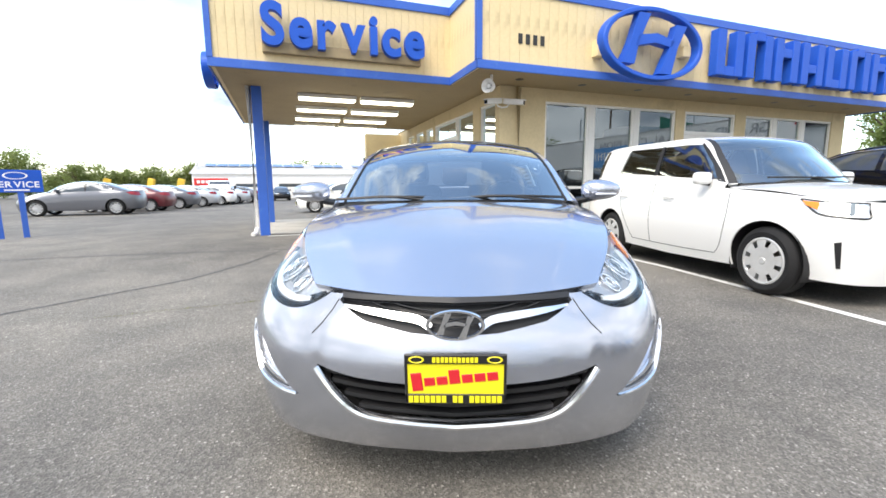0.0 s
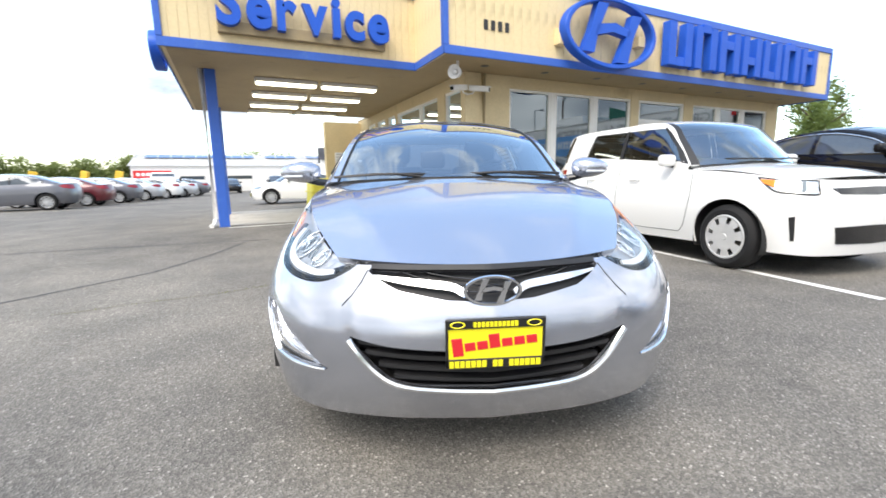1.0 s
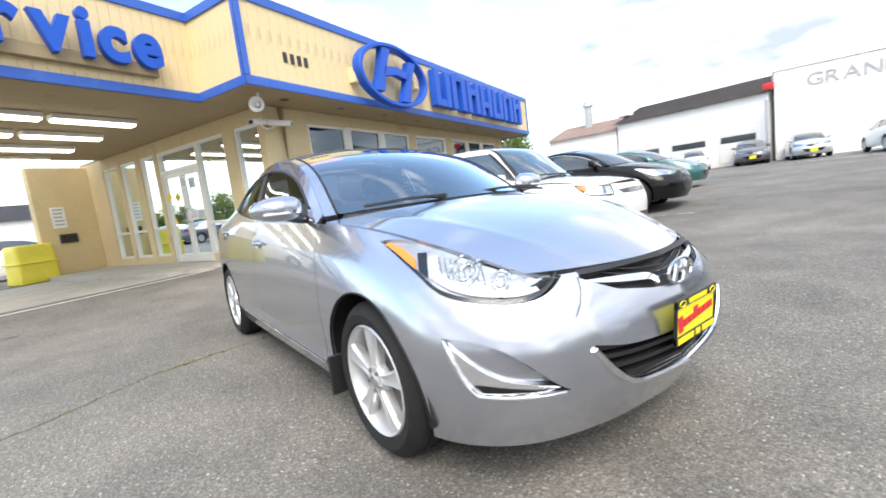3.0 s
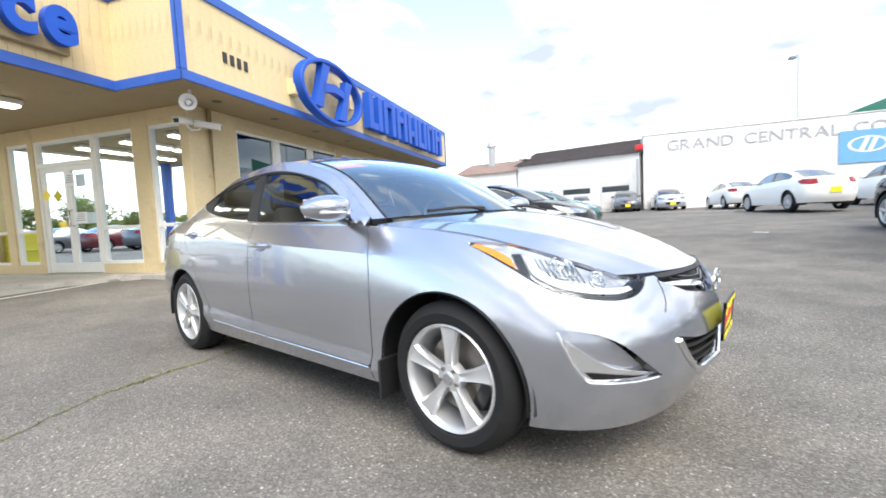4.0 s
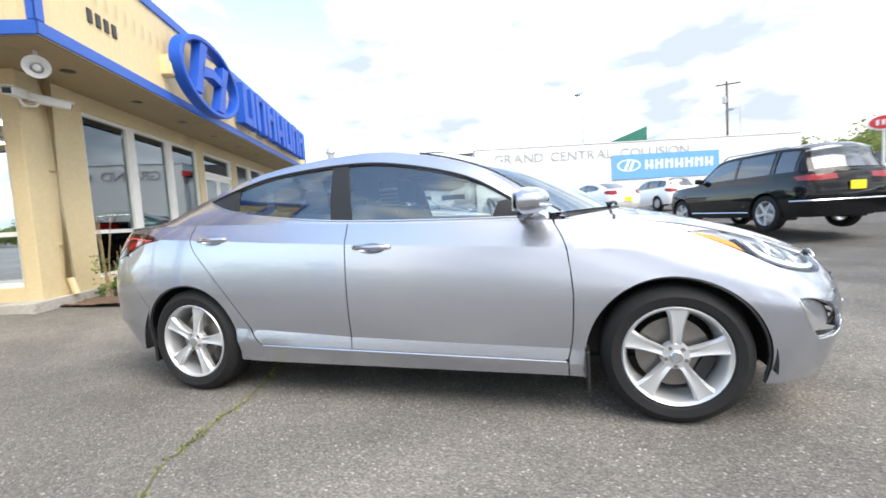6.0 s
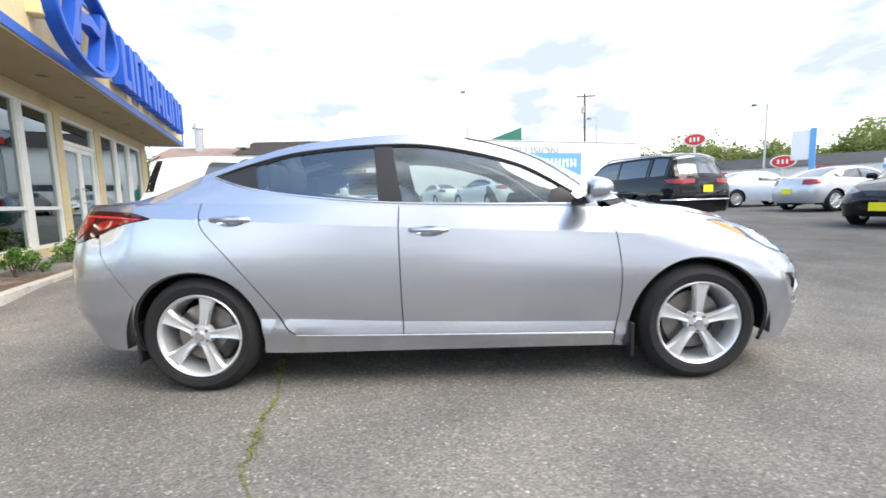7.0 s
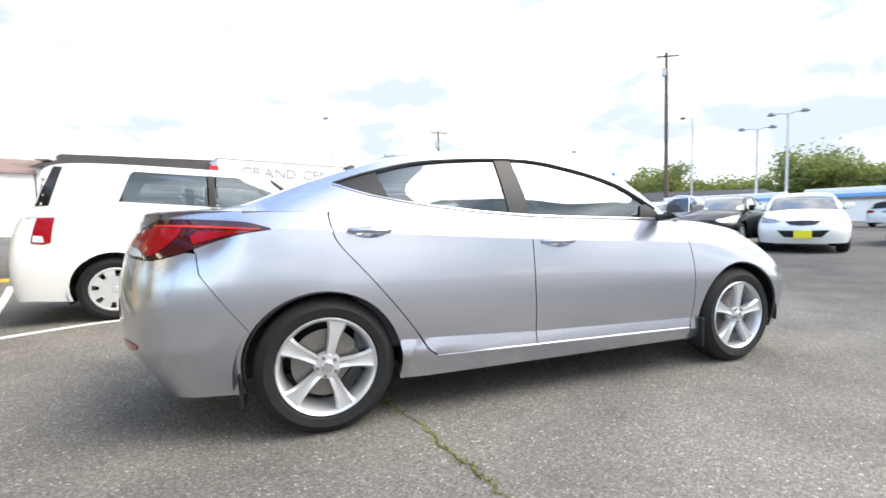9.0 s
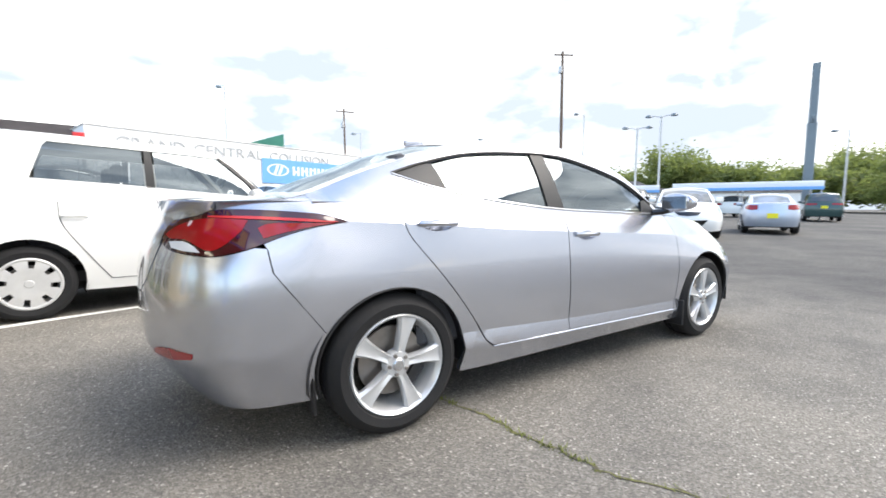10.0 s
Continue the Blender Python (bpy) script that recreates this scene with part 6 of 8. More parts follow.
# floor slab, step and planting bed
tagged(part("concrete_slab", moved(box(0.70, 12.35, 0.94, 9.2, -0.25, FLOOR - 0.003, 0.01, 1), BUILD), M["concrete"]), "pale concrete slab under the showroom", "slab", kind="structure")
tagged(part("door_apron", moved(prism([(0.69, 2.1), (0.69, 8.8), (-0.45, 8.8), (-0.55, 5.6), (-0.25, 3.0)], -0.1, 0.20, 0.01), BUILD), M["concrete"]), "stained concrete apron before the side door", "pavement", kind="structure")
tagged(part("walkway", moved(box(6.28, 12.3, -0.60, 0.93, -0.2, 0.17, 0.015, 1), BUILD), M["concrete"]), "raised concrete walkway before the entrance", "walkway", kind="structure")
tagged(part("kerb", moved(box(6.16, 6.28, -0.62, 0.93, -0.2, 0.165, 0.012, 1), BUILD), M["yellow_line"]), "kerb painted yellow at the walkway's end", "kerb", kind="structure")
tagged(part("kerb", moved(box(6.16, 12.3, -0.74, -0.60, -0.2, 0.165, 0.012, 1), BUILD), M["yellow_line"]), "kerb painted yellow along the walkway", "kerb", kind="structure")
for k in range(4):
    u0 = 1.05 + 1.22 * k
    tagged(part("kerb", moved(box(u0, u0 + 1.21, 0.0 - 0.02 * k, 0.14 - 0.02 * k, -0.2, 0.135, 0.02, 2), BUILD @ Matrix.Rotation(radians(0.6), 4, "Z")), M["concrete"]), "weathered concrete kerb round the planting bed", "kerb", group="planting bed kerbs", kind="structure")
tagged(part("kerb", moved(box(5.93, 6.06, 0.02, 0.92, -0.2, 0.13, 0.02, 2), BUILD), M["concrete"]), "weathered concrete kerb round the planting bed", "kerb", group="planting bed kerbs", kind="structure")


def soil_bed():
    rng = random.Random(8)
    bm = bmesh.new()
    bmesh.ops.create_grid(bm, x_segments=70, y_segments=12, size=1.0, matrix=Matrix.LocRotScale((3.5, 0.54, 0.10), None, (2.42, 0.40, 1)))
    for v in bm.verts:
        v.co.z += 0.03 * noise.noise(v.co * 3.0) + rng.uniform(-0.006, 0.012)
    tagged(part("planting_bed", moved(bm, BUILD), M["soil"]), "brown bark mulch bed along the showroom wall", "planting bed", kind="structure")


soil_bed()


def leaf_cloud(rng, centre, size, count, leaf, lumps=9, flat=1.0):
    """Loose clumps of small leaves round a centre, with gaps between the clumps."""
    rs = np.random.RandomState(rng.randrange(10 ** 6))
    size, unit = np.array(size), lambda v: v / np.linalg.norm(v, axis=1)[:, None]
    a, e, r = rs.uniform(0, 6.283, lumps), rs.uniform(-0.6, 1.2, lumps), rs.uniform(0.25, 0.95, lumps)
    hubs = np.array(centre) + size * np.stack([r * np.cos(a) * np.cos(e), r * np.sin(a) * np.cos(e), r * np.sin(e)], -1)
    hr = rs.uniform(0.22, 0.48, lumps)
    k = rs.randint(0, lumps, count)
    p = unit(rs.normal(size=(count, 3))) * (np.minimum(np.abs(rs.normal(0.75, 0.28, count)), 1.25) * hr[k])[:, None]
    q = hubs[k] + p * size * [1, 1, flat]
    a = unit(rs.normal(size=(count, 3)) * [1, 1, 0.6])
    c = unit(np.cross(a, rs.normal(size=(count, 3))))
    s = (leaf * rs.uniform(0.6, 1.3, count))[:, None]
    verts = np.stack([q - a * s, q + c * s * 0.45, q + a * s, q - c * s * 0.45], 1).reshape(-1, 3)
    return verts.tolist(), np.arange(4 * count).reshape(-1, 4).tolist()


def shrub(u, v, r, h, seed, count=900):
    rng = random.Random(seed)
    s = thing("shrub", BUILD @ pose(u, v, 0.10), "low bright green shrub in the bark mulch", "shrub", "planting bed shrubs")
    vs, fs = leaf_cloud(rng, (0, 0, h * 0.5), (r, r, h * 0.55), count, 0.028, 10)
    me = bpy.data.meshes.new("crown")
    me.from_pydata(vs, [], fs)
    mesh_part("crown", me, M["shrub"], s, sharp=0)
    part("stem", merge(*[tube([(0, 0, -0.02), (r * 0.3 * math.cos(a), r * 0.3 * math.sin(a), h * 0.3), (r * 0.6 * math.cos(a), r * 0.6 * math.sin(a), h * 0.6)], 0.008, 6) for a in (0.3, 1.7, 3.2, 4.9)]), M["bark"], s)


for u, v, r, h, seed in ((5.25, 0.52, 0.42, 0.62, 1), (4.45, 0.62, 0.30, 0.42, 2), (3.3, 0.66, 0.22, 0.34, 3), (2.75, 0.6, 0.16, 0.50, 4), (1.75, 0.66, 0.20, 0.30, 5)):
    shrub(u, v, r, h, seed)


def twigs(u, v, seed, n, h):
    rng = random.Random(seed)
    t = thing("dry_stalks", BUILD @ pose(u, v, 0.08), "thin dry brown plant stalks against the wall", "plant", "planting bed plants")
    for k in range(n):
        a, r = rng.uniform(0, 6.28), rng.uniform(0.05, 0.28)
        hh = h * rng.uniform(0.5, 1)
        part("stalk", tube([(0.02 * k - 0.05, 0, 0), (r * 0.4 * math.cos(a), 0.4 * r * math.sin(a) * 0.5, hh * 0.5), (r * math.cos(a), r * math.sin(a) * 0.5, hh)], 0.004, 5), M["dry_twig"], t)
    vs, fs = leaf_cloud(rng, (0, 0, h * 0.35), (0.25, 0.15, h * 0.35), 90, 0.025, 6)
    me = bpy.data.meshes.new("leaves")
    me.from_pydata(vs, [], fs)
    mesh_part("leaves", me, M["grass"], t, sharp=0)


twigs(1.55, 0.62, 21, 9, 1.25)
twigs(1.98, 0.66, 22, 7, 0.8)


# ---- signs and fittings on the dealership ----
def service_sign():
    s = thing("service_sign", BUILD @ pose(0, 1.28, 0), "raised blue letters reading Service on a tan raceway", "sign")
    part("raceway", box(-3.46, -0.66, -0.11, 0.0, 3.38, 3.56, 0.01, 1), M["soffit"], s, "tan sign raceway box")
    lettering(s, "Service", -3.46, -0.62, 3.50, 0.66, -0.18, 0.12, M["blue_sign"], 0.035)


def bar_sign():
    """Seven blue sign cells, as plain paired bars."""
    s = thing("brand_sign", BUILD @ pose(0, -0.02, 0), "row of raised plain blue bars on the fascia", "sign")
    n, u0, u1 = 7, 5.27, 11.52
    w = (u1 - u0) / n
    for k in range(n):
        a = u0 + w * k
        for x0, x1 in ((a + 0.02, a + 0.26), (a + w - 0.34, a + w - 0.10)):
            part("letter_bar", box(x0, x1, -0.26, -0.06, 3.36, 4.27, 0.012, 1), M["blue_sign"], s)
        part("letter_bar", box(a + 0.262, a + w - 0.342, -0.25, -0.07, 3.36 + 0.26 * ((k * 3) % 4), 3.55 + 0.26 * ((k * 3) % 4), 0.01, 1), M["blue_sign"], s)
        part("standoff", box(a + 0.10, a + 0.16, -0.06, 0.0, 3.42, 3.48), M["galv"], s)
        part("standoff", box(a + w - 0.24, a + w - 0.18, -0.06, 0.0, 4.1, 4.16), M["galv"], s)


def oval_sign(m, w, h, depth, name, label):
    s = thing(name, m, label, "sign")
    bm = bmesh.new()
    n = 64
    rings = []
    for f, d in ((1.0, 0.0), (1.0, -depth), (0.985, -depth - 0.02), (0.925, -depth - 0.02), (0.91, -depth), (0.91, 0.0)):
        fx, fz = f, 1 - (1 - f) * (w / h) * 0.8
        rings.append([bm.verts.new((fx * w / 2 * math.cos(2 * math.pi * k / n), d, fz * h / 2 * math.sin(2 * math.pi * k / n))) for k in range(n)])
    for r0, r1 in zip(rings, rings[1:] + rings[:1]):
        for k in range(n):
            bm.faces.new((r0[k], r0[(k + 1) % n], r1[(k + 1) % n], r1[k]))
    bmesh.ops.recalc_face_normals(bm, faces=bm.faces)
    part("ring", bm, M["blue_sign"], s, "plain blue oval ring")
    for bar in oval_figure(w, h, -depth - 0.005, -0.02):
        part("bar", bar, M["blue_sign"], s, "plain leaning blue bar")
    return s


service_sign()
bar_sign()
logo = oval_sign(BUILD @ pose(3.56, -0.16, 3.76), 2.46, 1.32, 0.17, "oval_sign", "large blue oval ring sign standing off the fascia")
part("bracket", box(-1.22, -1.00, -0.02, 0.16, -0.28, 0.02, 0.01, 1), M["cream"], logo, "cream sign bracket")
part("bracket", box(0.9, 1.1, -0.02, 0.16, -0.1, 0.1, 0.01, 1), M["cream"], logo, "cream sign bracket")
oval_sign(BUILD @ pose(-4.34, 2.35, 3.28, 0, 0, -90), 1.0, 0.62, 0.14, "oval_sign", "small blue oval sign on the canopy's end")

number = thing("house_number", BUILD @ pose(0, -0.016, 0), "four small dark bars in place of a number", "number")
for k in range(4):
    part("number_bar", box(0.76 + 0.15 * k, 0.84 + 0.15 * k, -0.02, 0.0, 3.58, 3.745, 0.004, 1), M["dark_number"], number)


def tube_light(u0, u1, v, z, parent_m, name="ceiling_light", glow_mat="tube", label="long white fluorescent fixture under the canopy"):
    t = thing(name, parent_m @ pose((u0 + u1) / 2, v, z), label, "ceiling light", "fluorescent lights")
    w = (u1 - u0) / 2
    part("housing", box(-w, w, -0.13, 0.13, -0.02, 0.06, 0.01, 1), M["white_metal"], t)
    part("diffuser", box(-w + 0.02, w - 0.02, -0.10, 0.10, -0.06, -0.021, 0.012, 1), M[glow_mat], t, "glowing diffuser")


for v in (3.05, 4.50, 5.95, 7.40):
    tube_light(-2.86, -1.62, v, SOFFIT - 0.065, BUILD)
    tube_light(-1.52, -0.28, v, SOFFIT - 0.065, BUILD)
for u in (2.6, 5.0, 7.2, 9.6):
    for v in (2.6, 4.6, 6.6):
        tube_light(u - 0.6, u + 0.6, v, 2.86, BUILD, glow_mat="room_tube", label="fluorescent fixture on the showroom ceiling")


def loud_speaker():
    s = thing("horn_speaker", BUILD @ pose(0.40, 0.34, 2.90, 0, 0, -55), "white round horn loudspeaker under the eaves", "loudspeaker")
    part("horn", moved(lathe([(-0.11, 0.125), (-0.105, 0.115), (-0.06, 0.06), (0.0, 0.045), (0.02, 0.09), (-0.06, 0.115), (-0.11, 0.125)], 32), Matrix.Rotation(radians(90), 4, "Z")), M["white_metal"], s)
    part("plug", moved(lathe([(-0.10, 0.0), (-0.09, 0.035), (-0.03, 0.04), (-0.03, 0.0)], 20), Matrix.Rotation(radians(90), 4, "Z")), M["white_metal"], s)
    part("driver", moved(lathe([(0.02, 0.0), (0.02, 0.05), (0.10, 0.05), (0.11, 0.0)], 20), Matrix.Rotation(radians(90), 4, "Z")), M["galv"], s)
    part("bracket", box(-0.02, 0.02, 0.03, 0.06, 0.04, 0.22), M["white_metal"], s)


def cctv(u, v, z, turn):
    c = thing("security_camera", BUILD @ pose(u, v, z, 0, 0, turn), "white box security camera on the wall corner", "security camera", "security cameras")
    part("housing", moved(merge(box(-0.055, 0.055, -0.40, 0.02, -0.045, 0.045, 0.012, 2), box(-0.065, 0.065, -0.43, 0.03, 0.046, 0.056, 0.004, 1)), Matrix.Rotation(radians(8), 4, "X")), M["white_metal"], c)
    part("lens_window", moved(box(-0.04, 0.04, -0.408, -0.401, -0.032, 0.032), Matrix.Rotation(radians(8), 4, "X")), M["gloss_black"], c)
    part("arm", tube([(0, -0.10, -0.04), (0, -0.05, -0.10), (0, 0.08, -0.11)], 0.016), M["white_metal"], c)


loud_speaker()
cctv(0.90, 0.92, 2.78, -70)
cctv(1.02, 0.93, 2.78, 42)


def in_room():
    for u, w, h, z in ((2.38, 0.70, 1.35, 1.85), (3.0, 0.28, 0.7, 1.2)):
        p = thing("poster", BUILD @ pose(u, FRONT_V + 0.14, z), "pale blue printed window poster", "poster")
        part("sheet", box(-w / 2, w / 2, 0.0, 0.006, -h / 2, h / 2), M["poster"], p)
    for u, v in ((3.2, 4.2), (5.0, 5.2), (9.4, 3.6)):
        d = thing("sales_desk", BUILD @ pose(u, v, FLOOR), "dark showroom sales desk", "desk", "sales desks")
        part("top", box(-0.8, 0.8, -0.4, 0.4, 0.72, 0.76, 0.01, 1), M["timber"], d)
        for x in (-0.74, 0.74):
            part("panel", box(x - 0.03, x + 0.03, -0.36, 0.36, 0.0, 0.72), M["timber"], d)
    r = thing("red_banner", BUILD @ pose(10.3, 2.1, FLOOR), "red floor-standing display banner", "banner")
    part("cloth", box(-0.35, 0.35, -0.01, 0.01, 0.1, 1.9, 0.004, 1), M["red_sign"], r)
    part("foot", box(-0.38, 0.38, -0.12, 0.12, 0.0, 0.08, 0.02, 1), M["black_metal"], r)
    n = thing("door_notice", BUILD @ pose(SIDE_U - 0.02, 4.75, 1.78), "yellow diamond notice on the glass door", "notice")
    part("sheet", moved(box(-0.004, 0.004, -0.09, 0.09, -0.09, 0.09), Matrix.Rotation(radians(45), 4, "X")), M["yellow_sticker"], n)
    for v, z, w, h in ((4.05, 2.05, 0.26, 0.24), (3.85, 1.3, 0.34, 0.22)):
        n = thing("door_notice", BUILD @ pose(SIDE_U - 0.02, v, z), "white paper notice on the glass door", "notice")
        part("sheet", box(-0.003, 0.003, -w / 2, w / 2, -h / 2, h / 2), M["white_vinyl"], n)
        for k in range(4):
            part("print_bar", box(-0.006, -0.003, -w * 0.38, w * (0.2 + 0.05 * k), h * (0.28 - 0.18 * k), h * (0.36 - 0.18 * k)), M["letter_grey"], n)


in_room()

# drop box slot, notice and the covered bin by the pier
slot = thing("key_drop_box", BUILD @ pose(0.22, 8.885, 1.15), "black key drop slot set in the pier", "drop box")
part("body", box(-0.19, 0.19, -0.05, 0.02, -0.12, 0.12, 0.01, 1), M["black_metal"], slot)
part("flap", box(-0.14, 0.14, -0.058, -0.051, 0.0, 0.07, 0.003, 1), M["gloss_black"], slot)
notice = thing("wall_notice", BUILD @ pose(0.10, 8.888, 1.72), "pale blue notice board on the pier", "notice")
part("board", box(-0.15, 0.15, -0.02, 0.01, -0.28, 0.28, 0.006, 1), M["white_vinyl"], notice)
for k in range(5):
    part("print_bar", box(-0.11, 0.11 - 0.02 * (k % 3), -0.024, -0.0205, 0.2 - 0.1 * k, 0.235 - 0.1 * k), M["letter_grey"], notice)


def covered_bin():
    g = local_ground(-0.55, 9.3)
    c = thing("covered_bin", BUILD @ pose(-0.62, 9.0, g, 0, 0, 8), "square bin wrapped in a bright yellow plastic cover", "bin")
    bm = box(-0.40, 0.40, -0.35, 0.35, 0.0, 1.0, 0.05, 3)
    bmesh.ops.subdivide_edges(bm, edges=bm.edges, cuts=4, use_grid_fill=True)
    for v in bm.verts:
        k = noise.noise(v.co * 4.0) * 0.035
        v.co.x += k
        v.co.y += noise.noise(v.co * 3.0 + Vector((5, 0, 0))) * 0.035
        v.co.x *= 1.08 - 0.12 * v.co.z
    part("cover", bm, M["yellow_cover"], c, sharp=50)
    part("strap", box(-0.44, 0.44, -0.40, 0.40, 0.52, 0.56, 0.01, 1), M["yellow_cover"], c)


covered_bin()
stone = bmesh.new()
bmesh.ops.create_icosphere(stone, subdivisions=3, radius=1.0)
for v in stone.verts:
    v.co *= 1 + 0.18 * noise.noise(v.co * 1.7)
tagged(part("stone", moved(stone, BUILD @ pose(0.50, 2.50, 0.16) @ Matrix.Diagonal((0.17, 0.2, 0.10, 1))), M["concrete"]), "grey rounded stone by the showroom corner", "stone")


# ---- other parked cars ----
def gen_form(yf, yr, w, zb, zm, front_z, cowl_z, belt_z, tail_z, top, nose=1.0, tail=1.0, lean=0.11, crease=None):
    """A body form from a few sizes; nose and tail say how round the corners are in plan."""
    L = yr - yf
    st = [(0.0, 0.0), (0.42, 0.02 * nose), (0.74, 0.13 * nose), (0.92, 0.36 * nose), (0.985, 0.75), (1.0, 0.30 * L), (1.0, 0.50 * L), (1.0, 0.70 * L), (0.995, L - 0.80), (0.96, L - 0.38 * tail), (0.82, L - 0.12 * tail), (0.42, L - 0.02 * tail), (0.0, L)]
    z_s = np.interp([y for _, y in st], [0, 0.5, 1.25, 0.5 * L, L - 0.8, L], [front_z, front_z + 0.55 * (cowl_z - front_z), cowl_z, belt_z, tail_z, tail_z])
    mid, bot, sho = [], [], []
    for k, ((fx, dy), zs) in enumerate(zip(st, z_s)):
        y = yf + dy
        end = -1 if k < 5 else (1 if k > 8 else 0)
        f = max(0, 1 - min(dy, L - dy) / 0.9)
        mid.append((w * fx, y, zm))
        bot.append((w * fx * 0.93, y - end * 0.06 * f, zb))
        sho.append((max(w * fx - lean * min(1, fx), 0), y - end * 0.10 * f, zs))
    return Form(bot, mid, sho, top, crease)


WAGON = gen_form(-0.73, 3.47, 0.875, 0.19, 0.60, 0.86, 0.985, 1.04, 1.05, nose=0.9, tail=0.5, lean=0.075, top=[
    (0.62, -0.615, -0.47, 0.90, 0.865), (0.74, -0.29, -0.23, 0.965, 0.93), (0.775, 0.06, 0.10, 1.01, 0.975), (0.785, 0.24, 0.50, 1.035, 0.995),
    (0.76, 0.27, 0.55, 1.05, 1.03), (0.70, 0.62, 0.78, 1.33, 1.29), (0.64, 1.00, 1.08, 1.555, 1.535), (0.655, 1.80, 1.82, 1.625, 1.578),
    (0.65, 3.10, 3.02, 1.615, 1.565), (0.68, 3.22, 3.15, 1.34, 1.30), (0.72, 3.34, 3.26, 1.09, 1.06), (0.72, 3.36, 3.28, 1.05, 1.03), (0.72, 3.37, 3.29, 1.02, 1.01)])
TALL = gen_form(-0.90, 4.15, 0.955, 0.26, 0.72, 1.02, 1.13, 1.17, 1.19, nose=0.9, tail=0.6, lean=0.085, top=[
    (0.66, -0.78, -0.60, 1.05, 1.02), (0.80, -0.35, -0.28, 1.11, 1.08), (0.85, 0.10, 0.14, 1.15, 1.11), (0.86, 0.40, 0.62, 1.19, 1.14),
    (0.83, 0.42, 0.66, 1.21, 1.19), (0.74, 0.85, 1.00, 1.50, 1.45), (0.68, 1.30, 1.38, 1.74, 1.67), (0.69, 2.2, 2.2, 1.80, 1.71),
    (0.67, 3.70, 3.60, 1.76, 1.68), (0.71, 3.90, 3.80, 1.48, 1.43), (0.76, 4.02, 3.92, 1.23, 1.20), (0.76, 4.05, 3.95, 1.2, 1.18), (0.76, 4.07, 3.97, 1.17, 1.15)])
COMPACT_SUV = gen_form(-0.88, 3.62, 0.93, 0.24, 0.68, 0.93, 1.05, 1.10, 1.13, nose=1.0, tail=0.8, lean=0.10, top=[
    (0.60, -0.74, -0.55, 0.96, 0.93), (0.75, -0.32, -0.25, 1.05, 1.0), (0.80, 0.08, 0.12, 1.09, 1.03), (0.81, 0.26, 0.52, 1.11, 1.06),
    (0.78, 0.28, 0.56, 1.13, 1.11), (0.70, 0.72, 0.88, 1.42, 1.37), (0.63, 1.15, 1.24, 1.62, 1.55), (0.64, 1.8, 1.82, 1.68, 1.60),
    (0.60, 3.05, 2.95, 1.60, 1.52), (0.65, 3.28, 3.18, 1.38, 1.34), (0.71, 3.46, 3.36, 1.16, 1.13), (0.71, 3.50, 3.40, 1.13, 1.11), (0.71, 3.52, 3.42, 1.10, 1.08)])


